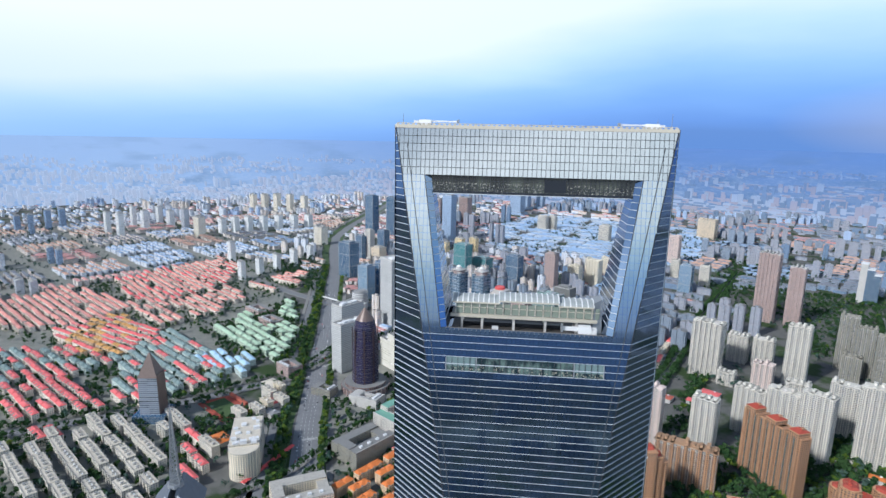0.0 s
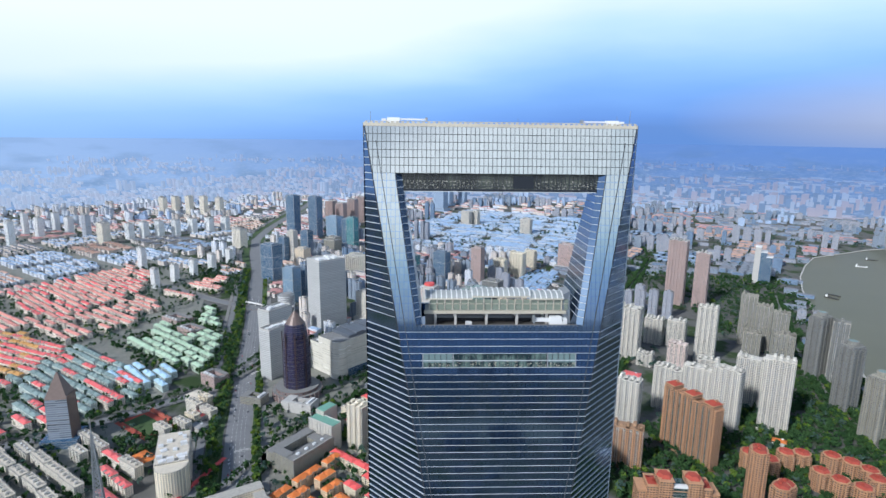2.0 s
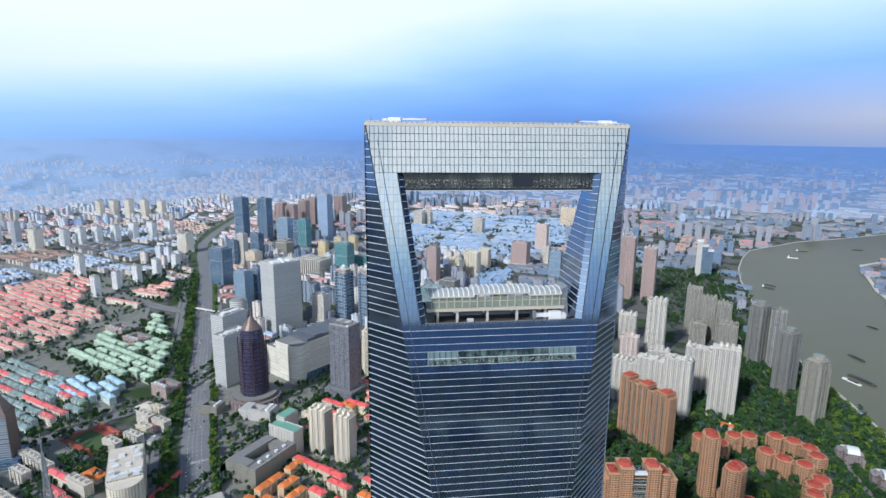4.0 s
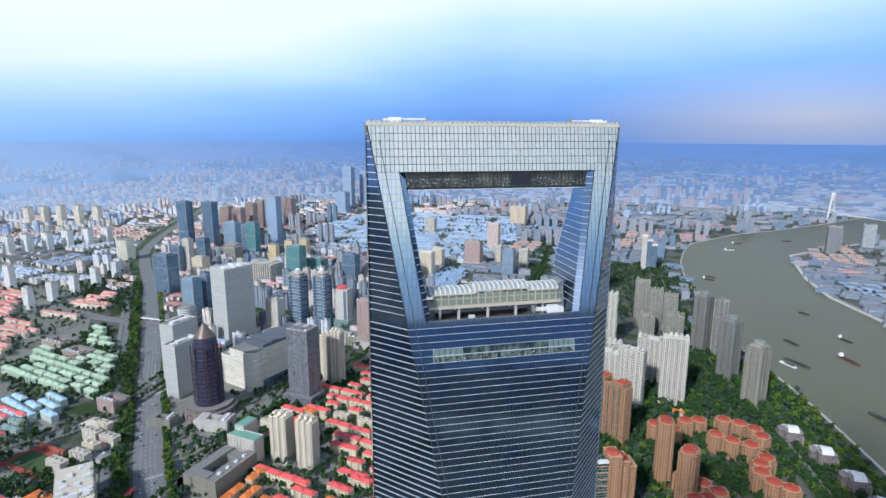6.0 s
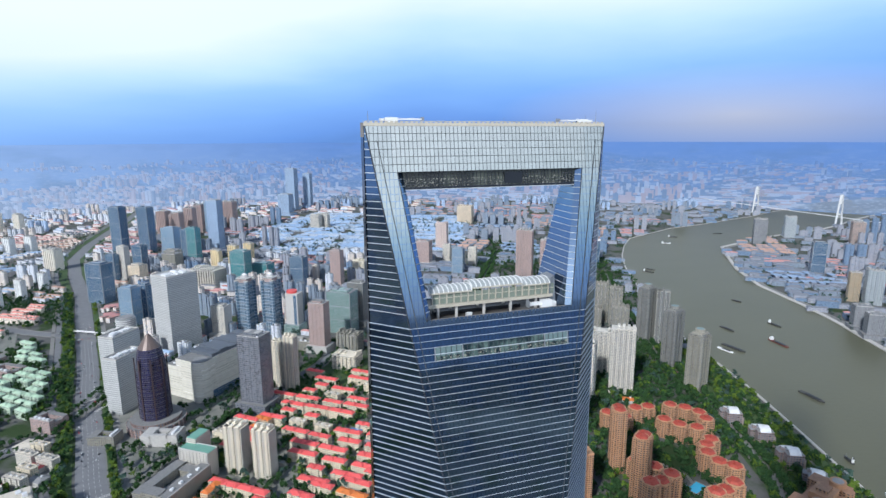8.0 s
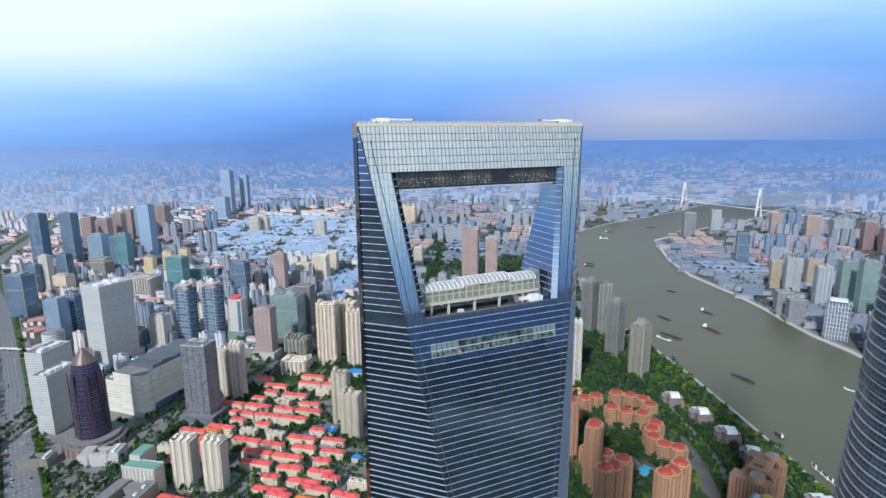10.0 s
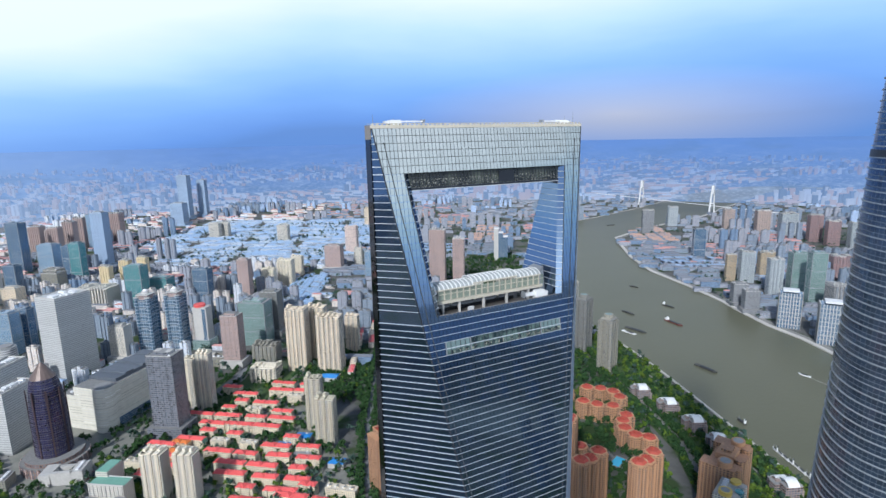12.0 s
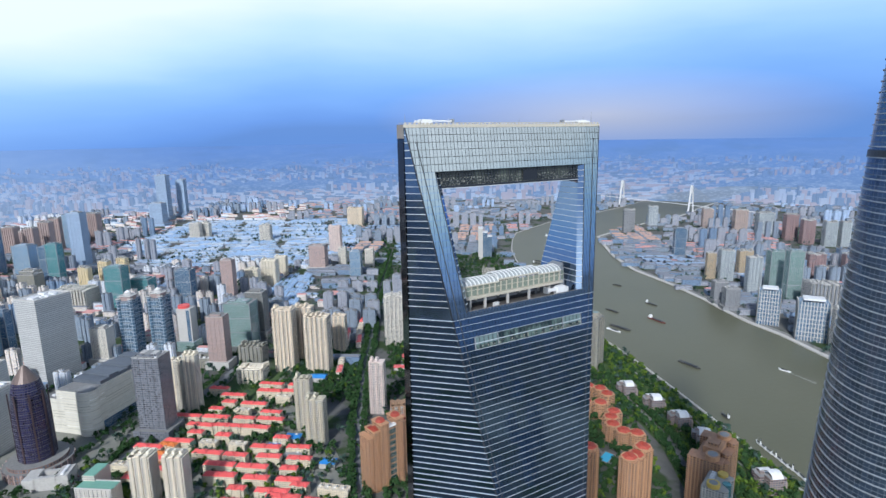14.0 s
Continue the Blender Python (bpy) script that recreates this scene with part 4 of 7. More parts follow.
    part("glass_field", shaft_field, SHAFT_GLASS, t, "field of glass panels tinted for their dark blue reflection", "stuff")
    # the observation floor below the opening; its lit look is put into the glass colour
    band = Geo()
    band.prism([front(-22.2, 422.92, 0.05), front(22.2, 422.92, 0.05), front(22.2, 422.92, -1.4), front(-22.2, 422.92, -1.4)],
               [front(-22.2, 427.0, 0.05), front(22.2, 427.0, 0.05), front(22.2, 427.0, -1.4), front(-22.2, 427.0, -1.4)])
    deck = part("viewing_floor", band, VIEWING, t, "pale-framed viewing floor windows")
    for i in range(27):
        x = -22.2 + i * 44.4 / 26
        part("mullion", Geo().beam(front(x, 422.92, 0.12), front(x, 427.0, 0.12), 0.08), METAL_DARK, deck)
    for x in (-22.2, -13.5, 14.0, 22.2):
        part("mullion", Geo().beam(front(x, 422.92, 0.2), front(x, 427.0, 0.2), 0.13), METAL_GREY, deck)
    part("rail", Geo().beam(front(-22.2, 424.96, 0.16), front(22.2, 424.96, 0.16), 0.09), FIN, deck)
    # roof edge
    ledge = Geo().prism(plan(TOP - 0.9, 0.18), plan(TOP, 0.18))
    part("parapet", ledge, LEDGE, t, "cream metal parapet")
    posts = Geo()
    rail = part("roof_rail", Geo().box(0, -1.9, TOP + 0.42, TOP + 0.52, 77.6, 0.12).box(0, 1.9, TOP + 0.42, TOP + 0.52, 77.6, 0.12), LEDGE, t)
    for i in range(53):
        part("post", Geo().box(-38.6 + i * 1.485, -1.9, TOP, TOP + 0.42, 0.75, 0.12), LEDGE, rail)
    for x, high in ((-37.5, 3.2), (-31, 2.0), (34, 2.6), (37.8, 4.2), (5, 1.6)):
        part("lightning_rod", Geo().tube(x, 0.5, TOP, TOP + high, 0.09, 0.04, 6), METAL_GREY, t)
    return t


def corridor_mat():
    """Dark glass; the greenish lit inside and pale speckles are put into its colour."""
    k = Nodes("dark_corridor_glass")
    z = k.n.new("ShaderNodeSeparateXYZ")
    k.l.new(k.coord("Object"), z.inputs[0])
    c = k.mix(k.step(k.noise(0.16, 2, "Object", (1, 1, 0.3)), 0.40, 0.62), (0.012, 0.015, 0.014), (0.075, 0.085, 0.065))
    dots = k.math("MULTIPLY", k.step(k.noise(2.6, 3, "Object", (1, 1, 0.8)), 0.56, 0.62), k.math("LESS_THAN", z.outputs[2], 476.0))
    c = k.mix(dots, c, (0.30, 0.29, 0.25))
    return k.done(c, 0.25, 0.1)


def viewing_mat():
    """Clear glass of the viewing floor: painted paler at both ends of the upper row, dark rooms with bright spots
    below.
    """
    k = Nodes("viewing_floor_glass")
    s = k.n.new("ShaderNodeSeparateXYZ")
    k.l.new(k.coord("Object"), s.inputs[0])
    ends = k.math("MAXIMUM", k.math("GREATER_THAN", s.outputs[0], 14.0), k.math("LESS_THAN", s.outputs[0], -13.5))
    room = k.mix(k.step(k.noise(0.5, 3, "Object", (1, 1, 0.5)), 0.42, 0.62), (0.015, 0.03, 0.035), (0.13, 0.19, 0.17))
    dots = k.math("MULTIPLY", k.step(k.noise(1.9, 2, "Object"), 0.58, 0.64), k.math("LESS_THAN", s.outputs[2], 425.2))
    c = k.mix(dots, room, (0.38, 0.36, 0.28))
    c = k.mix(k.math("MULTIPLY", ends, k.math("GREATER_THAN", s.outputs[2], 424.4)), c, (0.17, 0.24, 0.24))
    return k.done(c, 0.2, 0.1)


CORRIDOR, VIEWING = corridor_mat(), viewing_mat()
DECK_STEEL = plain("dark_brown_deck_plate", (0.07, 0.065, 0.06), 0.6)
VAULT = plain("grey_vault_glazing", (0.36, 0.39, 0.39), 0.45, vary=0.2, grain=0.6)
GALLERY_GLASS = plain("pale_gallery_glass", (0.30, 0.35, 0.29), 0.2, 0.2, vary=0.25, grain=0.8)
opening_tower()


def sky_gallery():
    """The glazed passage that crosses the foot of the opening, with the open deck below it."""
    t = thing("sky_gallery", 0, -2.0, 0, "pale glazed gallery with ribbed roof crossing the tower opening", "gallery", z=DECK)
    part("deck", Geo().box(0, 2, 0.0, 0.3, 43.0, 20), DECK_STEEL, t, "dark service deck")
    for x0, x1, up in ((-21.4, -7.6, 0.0), (-7.6, 9.6, 0.75), (9.6, 19.6, 0.0)):
        n = 8
        arc = [(-3.4 * math.cos(math.pi * i / n), 8.6 + up + 1.5 * math.sin(math.pi * i / n)) for i in range(n + 1)]
        arc += [(a * 0.93, b - 0.25) for a, b in arc[::-1]]
        g = Geo().loft([[(x0, a, b) for a, b in arc], [(x1, a, b) for a, b in arc]])
        roof = part("roof_vault", g, VAULT, t, "ribbed white roof vault")
        m = int((x1 - x0) / 1.5)
        for j in range(m + 1):
            x = x0 + j * (x1 - x0) / m
            r = Geo()
            for i in range(n):
                a, b = math.pi * i / n, math.pi * (i + 1) / n
                r.beam((x, -3.45 * math.cos(a), 8.65 + up + 1.5 * math.sin(a)), (x, -3.45 * math.cos(b), 8.65 + up + 1.5 * math.sin(b)), 0.16)
            part("rib", r, METAL_WHITE, roof)
        part("eave", Geo().box((x0 + x1) / 2, -3.5, 8.3 + up, 8.7 + up, x1 - x0, 0.5), LEDGE, t)
    part("floor_beam", Geo().box(-0.6, -3.2, 4.0, 4.9, 42.6, 1.0), LEDGE, t, "cream edge beam")
    part("floor_slab", Geo().box(-0.6, 0, 4.2, 4.8, 42.0, 6.4), CONCRETE, t)
    for i in range(18):
        x = -20.4 + i * 2.33
        frame_part = part("window_frame", Geo().box(x, -3.2, 4.9, 8.6, 0.28, 0.5), LEDGE, t)
        part("pane", Geo().box(x + 1.16, -3.1, 5.1, 8.3, 1.85, 0.12), GALLERY_GLASS, frame_part)
        part("transom", Geo().box(x + 1.16, -3.25, 6.9, 7.05, 1.9, 0.25), LEDGE, frame_part)
    for x in (-18.5, -12.5, -3.2, 6.0, 15.0):
        part("column", Geo().box(x, -2.8, 0.3, 4.2, 0.7, 0.7), CONCRETE, t)
        part("column", Geo().box(x, 2.8, 0.3, 4.2, 0.7, 0.7), CONCRETE, t)
    part("end_hood", Geo().prism([(19.6, -3.4, 0.4), (22.3, -3.0, 0.4), (22.3, 3.4, 0.4), (19.6, 3.4, 0.4)], [(19.6, -3.4, 10.0), (21.8, -2.4, 10.8), (21.8, 3.0, 10.8), (19.6, 3.4, 10.0)]), METAL_GREY, t, "grey hood at the gallery's end")
    part("track_rail", Geo().box(-1, -5.2, 0.3, 0.7, 42, 0.3), METAL_GREY, t)
    part("track_rail", Geo().box(-1, -7.2, 0.3, 0.7, 42, 0.3), METAL_GREY, t)
    part("cabinet", Geo().box(-8.6, -3.6, 0.35, 1.6, 1.9, 1.0), ROOF_WHITE, t, "white equipment cabinet")
    part("duct", Geo().box(-4, 1.0, 0.35, 1.5, 30, 1.6), METAL_DARK, t)


def facade_crane(x, y, z, yaw, label, boom=9.0, low=False, tall=1.0):
    """A machine for cleaning the facade: carriage, turret, boom, cradle arm."""
    t = thing("facade_crane", x, y, yaw, label, "facade crane", z=z)
    part("carriage", Geo().box(0, 0, 0.1, 0.8, 3.6, 2.2), METAL_WHITE, t)
    part("turret", Geo().prism([(-2.0, -1.1, 0.8), (2.0, -1.1, 0.8), (2.0, 1.1, 0.8), (-2.0, 1.1, 0.8)], [(-1.6, -0.9, 2.7), (1.8, -0.9, 2.7), (1.8, 0.9, 2.7), (-1.6, 0.9, 2.7)]), METAL_WHITE, t, "white housing")
    part("boom", Geo().beam((1.5, 0, 1.9), (1.5 + boom, 0, 1.9 if low else 2.4), 0.42), METAL_WHITE, t)
    part("boom_head", Geo().box(1.5 + boom, 0, 1.2, 2.9, 0.6, 1.8), METAL_GREY, t)
    part("counterweight", Geo().box(-2.6, 0, 0.9, 2.2, 1.2, 1.8), METAL_WHITE, t)
    t.scale = (1, 1, tall)
    for sx in (-1, 1):
        for sy in (-1, 1):
            part("wheel", Geo().box(sx * 1.3, sy * 1.0, 0.0, 0.4, 0.5, 0.3), METAL_DARK, t)


sky_gallery()
facade_crane(-31.0, 0, TOP, 0, "white facade crane parked on the tower roof", 8.0, True, 0.55)
facade_crane(32.5, 0, TOP, 180, "white facade crane parked on the tower roof", 7.5, True, 0.5)
facade_crane(17.0, -8.2, DECK + 0.65, 180, "white facade crane parked on the gallery deck", 5.0, True, 1.25)


# ---- the twisted round tower ----
def twisted_tower(cx, cy):
    t = thing("twisted_tower", cx, cy, 0, "tall grey glass tower that twists and tapers in rings", "skyscraper")

    def r_at(z):
        return 41.0 - 0.052 * (z - 190) if z > 190 else 41.0

    def ring_pts(z, grow=0.0, n=60):
        out = []
        for i in range(n):
            a = 2 * math.pi * i / n
            r = (r_at(z) + grow) * (1 + 0.035 * math.cos(3 * (a - radians(z * 0.20))))
            out.append((r * math.cos(a), r * math.sin(a), z))
        return out
    levels = [0, 100, 200] + [200 + 12 * i for i in range(1, 37)]
    g = Geo()
    g.loft([ring_pts(a) for a in levels])
    part("glass_skin", g, TWIST, t)
    z, k = 205.0, 0
    while z < 630:
        belt = abs(z - 388) < 4 or abs(z - 478) < 3
        lo, hi = ring_pts(z, -0.2), ring_pts(z, 0.55)
        g = ring(Geo(), lo, hi, 0.45)
        part("ledge", g, TWIST_LEDGE, t)
        if belt:
            part("belt", Geo().prism(ring_pts(z, 0.5), ring_pts(z + 3.4, 0.5)), TWIST if abs(z - 388) < 4 else METAL_DARK, t)
        z += 4.6


twisted_tower(187, -55)

# ---- landmarks ----
def bullet_tower(x, y):
    t = thing("bullet_tower", x, y, GRID, "dark plum tapering tower with a pointed brown roof", "office tower")
    g, n = Geo(), 16
    prof = [(20, 24.5), (60, 25), (100, 24), (125, 21.5), (143, 18)]

    def oct_ring(z, r):
        return [(r * math.cos(2 * math.pi * (i + 0.5) / n), r * math.sin(2 * math.pi * (i + 0.5) / n), z) for i in range(n)]
    g.loft([oct_ring(a, ra) for a, ra in prof])
    part("shaft", g, PURPLE, t)
    for i in range(8):
        a = math.pi * i / 4
        part("pier", Geo().box(24.4 * math.cos(a), 24.4 * math.sin(a), 20, 128, 1.8, 2.6, math.degrees(a)), RUST, t)
    for z in range(26, 140, 8):
        r = np.interp(z, [p[0] for p in prof], [p[1] for p in prof]) + 0.5
        part("band", Geo().prism(oct_ring(z, r), oct_ring(z + 0.5, r)), PURPLE, t)
    part("spire_roof", Geo().prism(oct_ring(143, 17.5), oct_ring(166, 2.0)), ROOF_TENT, t, "brown pyramid roof")
    part("finial", Geo().tube(0, 0, 166, 182, 0.9, 0.2, 8), METAL_GREY, t)
    ring_wall = Geo()
    for r0, z0, z1 in ((46, 0, 14), (40, 14, 20)):
        ring_wall.tube(0, 0, z0, z1, r0, r0, 28)
    part("podium", ring_wall, PODIUM, t, "brown arcaded podium")
    for i in range(28):
        a = 2 * math.pi * i / 28
        part("pier", Geo().box(46 * math.cos(a), 46 * math.sin(a), 0, 15.5, 1.6, 2.2, math.degrees(a)), BROWN, t)


def pyramid_tower(x, y):
    t = thing("pyramid_tower", x, y, 8, "grey striped office tower with a bronze pyramid roof", "office tower")
    part("podium", Geo().box(0, 0, 0, 14, 54, 46), NAVY, t, "dark glass podium")
    part("shaft", Geo().box(0, 0, 14, 80, 33, 31, taper=0.95), STRIPED, t)
    part("bronze_side", Geo().prism([(15.6, -15, 14), (17.4, -15, 14), (17.4, 15, 14), (15.6, 15, 14)], [(14.8, -14, 84), (16.2, -14, 84), (16.2, 14, 84), (14.8, 14, 84)]), ROOF_TENT, t)
    part("pyramid_roof", Geo().box(0, 0, 80, 120, 32.5, 30.5, taper=0.05), ROOF_TENT, t, "bronze pyramid roof")


def stone_slab(x, y, w, d, h, label, yaw=GRID):
    t = thing("office_slab", x, y, yaw, label, "office tower", "pale office slabs")
    part("wall", Geo().box(0, 0, 0, h, w, d), RIBBED, t)
    part("parapet", Geo().box(0, -d / 2 + 0.7, h, h + 3, w, 1.4).box(0, d / 2 - 0.7, h, h + 3, w, 1.4).box(-w / 2 + 0.7, 0, h, h + 3, 1.4, d - 2.8).box(w / 2 - 0.7, 0, h, h + 3, 1.4, d - 2.8), CONCRETE, t)
    part("roof_deck", Geo().box(0, 0, h, h + 0.4, w - 3, d - 3), ROOF_GREY, t)
    r = random.Random(int(x))
    for i in range(7):
        part("roof_unit", Geo().box((i - 3) * w * 0.11, r.uniform(-0.2, 0.2) * d, h + 0.4, h + r.uniform(2.5, 5), w * 0.09, d * 0.3), ROOF_WHITE, t)
    for z in range(4, int(h), 4):
        part("string_course", Geo().box(0, 0, z, z + 2.5, w + 0.8, d + 0.8), LEDGE_STONE, t)


def mall(x, y):
    t = thing("shopping_centre", x, y, 46, "long white shopping centre with a dark ribbed roof", "shopping centre")
    part("wall", Geo().box(0, 0, 0, 78, 150, 64), RIBBED_WHITE, t, "blank cream-white walls")
    part("base", Geo().box(12, -32.5, 0, 16, 124, 1.2), NAVY, t, "dark glazed ground floor")
    part("drum", Geo().tube(-63, -20, 0, 80, 17, 17, 28), RIBBED_WHITE, t, "rounded white corner")
    part("drum_roof", Geo().tube(-63, -20, 80, 81, 13, 13, 28), ROOF_GREY, t)
    for i in range(6):
        part("roof_vault", Geo().box(-32 + i * 20.5, 2, 78, 84 + (i % 2) * 2.5, 19.5, 58), ROOF_DARK, t, "slate roof bay")
    part("low_wing", Geo().box(-50, 46, 0, 62, 50, 30), RIBBED_WHITE, t)
    for i in range(6):
        part("roof_unit", Geo().box(-66 + i * 6, 46, 62, 64.5, 4, 6), ROOF_WHITE, t)


def crowned_tower(x, y, h, label):
    t = thing("crowned_tower", x, y, GRID, label, "office tower", "blue crowned towers")
    part("shaft", Geo().box(0, 0, 0, h - 22, 30, 30), CROWN_BLUE, t)
    for sx in (-1, 1):
        for sy in (-1, 1):
            part("corner_pier", Geo().tube(sx * 14, sy * 14, 0, h - 18, 5.2, 5.2, 12), CROWN_BLUE, t)
            part("corner_cap", Geo().tube(sx * 14, sy * 14, h - 18, h - 16, 5.8, 5.8, 12), CONCRETE, t)
    for z in range(20, int(h - 24), 16):
        part("belt", Geo().box(0, 0, z, z + 1.6, 33, 33), METAL_GREY, t)
    part("crown_floor", Geo().box(0, 0, h - 22, h - 12, 25, 25), BROWN, t, "brown crown storey")
    part("crown_slab", Geo().box(0, 0, h - 12, h - 10.5, 31, 31), CONCRETE, t)
    part("crown_top", Geo().tube(0, 0, h - 10.5, h - 4, 9, 7, 12), CONCRETE, t)
    part("dome", Geo().tube(0, 0, h - 4, h, 6, 2, 12), METAL_WHITE, t)


def red_top_tower(x, y):
    t = thing("red_topped_tower", x, y, GRID, "white slab tower with dark window strips and red top", "office tower")
    part("wall", Geo().box(0, 0, 0, 104, 34, 26), CONCRETE, t)
    part("glass_strip", Geo().box(10, 0, 18, 100, 8, 27), NAVY, t)
    part("base", Geo().box(0, 0, 0, 24, 44, 38), GREEN, t)
    part("red_top", Geo().tube(-4, -2, 104, 110, 13, 13, 20), ROOF_RED, t, "red drum on the roof")


def hotel_block(x, y):
    t = thing("hotel_block", x, y, GRID, "white hotel block with a jade green roof", "hotel")
    part("wall", Geo().box(0, 0, 0, 42, 52, 20), WHITE, t)
    part("wing", Geo().box(-18, 22, 0, 50, 18, 30), WHITE, t)
    part("roof", Geo().box(0, 0, 42, 43, 50, 18), ROOF_JADE, t)
    part("wing_roof", Geo().box(-18, 22, 50, 51, 16, 28), ROOF_JADE, t)
    part("parapet", Geo().box(0, -9.6, 42, 44.2, 52, 0.8).box(0, 9.6, 42, 44.2, 52, 0.8), CONCRETE, t)
    for i in range(9):
        part("pier", Geo().box(-24 + i * 6, -10.3, 0, 42, 1.0, 1.0), CONCRETE, t)


def low_offices(x, y, w, d, h, yaw, wall, label):
    """A low block with a court, plant and stepped roofs."""
    t = thing("low_office_block", x, y, yaw, label, "office block", "low blocks")
    part("front_wing", Geo().box(0, -d / 2 + d * 0.14, 0, h, w, d * 0.28), wall, t)
    part("back_wing", Geo().box(0, d / 2 - d * 0.14, 0, h * 0.9, w, d * 0.28), wall, t)
    part("side_wing", Geo().box(-w / 2 + w * 0.1, 0, 0, h, w * 0.2, d * 0.5), wall, t)
    part("side_wing", Geo().box(w / 2 - w * 0.1, 0, 0, h * 0.8, w * 0.2, d * 0.5), wall, t)
    part("court_roof", Geo().box(0, 0, 0, h * 0.45, w * 0.6, d * 0.44), ROOF_GREY, t)
    for i in range(4):
        part("roof_unit", Geo().box((i - 1.5) * w * 0.2, -d * 0.36, h, h + 2.5, 5, 4), ROOF_WHITE, t)
        part("roof_edge", Geo().box((i - 1.5) * w * 0.25, -d / 2 + 0.5, h, h + 1.2, w * 0.25 - 0.3, 0.8), CONCRETE, t)


def broad_slab(x, y, w, d, h, yaw, label):
    """A large pale block of ribbed flats with a cluttered white roof."""
    t = thing("broad_slab", x, y, yaw, label, "office block")
    part("wall", Geo().box(0, 0, 0, h, w, d), CREAM, t)
    part("rounded_end", Geo().tube(0, -d / 2, 0, h - 3, w / 2, w / 2, 24), CREAM, t)
    part("roof_deck", Geo().box(0, 0, h, h + 0.5, w - 2, d - 2), ROOF_CREAM, t)
    part("end_roof", Geo().tube(0, -d / 2, h - 3, h - 2.4, w / 2 - 1, w / 2 - 1, 24), ROOF_CREAM, t)
    r = random.Random(4)
    for i in range(14):
        part("roof_unit", Geo().box(r.uniform(-0.4, 0.4) * w, r.uniform(-0.55, 0.42) * d, h + 0.5, h + r.uniform(2, 6), r.uniform(4, 10), r.uniform(3, 8), r.uniform(0, 20)), ROOF_WHITE, t)
    for i in range(8):
        part("pier", Geo().box(w / 2, (i - 3.5) * d / 8, 0, h, 1.0, 2.2), CONCRETE, t)


def mast_tower(x, y):
    t = thing("mast_tower", x, y, 20, "grey tower with folded roof planes and a lattice mast", "office tower")
    part("shaft", Geo().box(0, 0, 0, 126, 44, 40), STRIPED, t)
    for s in (-1, 1):
        part("roof_plane", Geo().prism([(s * 4, -22, 126), (s * 24, -22, 126), (s * 24, 22, 126), (s * 4, 22, 126)], [(s * 3, -20, 150), (s * 6, -20, 148), (s * 6, 20, 148), (s * 3, 20, 150)]), ROOF_DARK, t, "dark sloping roof plane")
        part("roof_trim", Geo().beam((s * 24, -22, 126.5), (s * 5, -20, 149.5), 0.6), METAL_WHITE, t)
    mast = part("lattice_mast", Geo().tube(0, 0, 148, 152, 8, 7, 8), METAL_GREY, t, "tapering grey lattice mast")
    r0, r1, z0, z1 = 6.0, 0.6, 150.0, 226.0
    for i in range(4):
        a = math.pi / 4 + i * math.pi / 2
        part("leg", Geo().beam((r0 * math.cos(a), r0 * math.sin(a), z0), (r1 * math.cos(a), r1 * math.sin(a), z1), 0.42), METAL_GREY, mast)
    for j in range(16):
        za, zb = z0 + (z1 - z0) * j / 16, z0 + (z1 - z0) * (j + 1) / 16
        ra, rb = r0 + (r1 - r0) * j / 16, r0 + (r1 - r0) * (j + 1) / 16
        g = Geo()
        for i in range(4):
            a, b = math.pi / 4 + i * math.pi / 2, math.pi / 4 + (i + 1) * math.pi / 2
            g.beam((ra * math.cos(a), ra * math.sin(a), za), (rb * math.cos(b), rb * math.sin(b), zb), 0.26)
            g.beam((ra * math.cos(b), ra * math.sin(b), za), (rb * math.cos(a), rb * math.sin(a), zb), 0.26)
            g.beam((ra * math.cos(a), ra * math.sin(a), za), (ra * math.cos(b), ra * math.sin(b), za), 0.26)
        part("brace", g, METAL_GREY, mast)
    part("spike", Geo().tube(0, 0, 226, 242, 0.6, 0.15, 6), METAL_GREY, mast)


def stepped_tower(x, y):
    t = thing("stepped_tower", x, y, GRID, "white tower stepping down in three dark-glazed terraces", "office tower")
    for i, h in enumerate((125, 108, 92)):
        part("step", Geo().box(-18 + i * 18, 0, 0, h, 18, 34), NAVY if i else CONCRETE, t)
        part("step_roof", Geo().box(-18 + i * 18, 0, h, h + 3, 19, 36), ROOF_WHITE, t)


def round_block(x, y):
    t = thing("round_block", x, y, 0, "low white ringed cylinder block", "office block")
    part("wall", Geo().tube(0, 0, 0, 48, 22, 22, 28), RIBBED, t)
    part("podium", Geo().tube(-10, -14, 0, 20, 34, 34, 28), CONCRETE, t)
    for z in range(4, 48, 5):
        part("ring", Geo().tube(0, 0, z, z + 1.2, 23, 23, 28), ROOF_WHITE, t)
    part("roof", Geo().tube(0, 0, 48, 51, 15, 15, 28), ROOF_GREY, t)


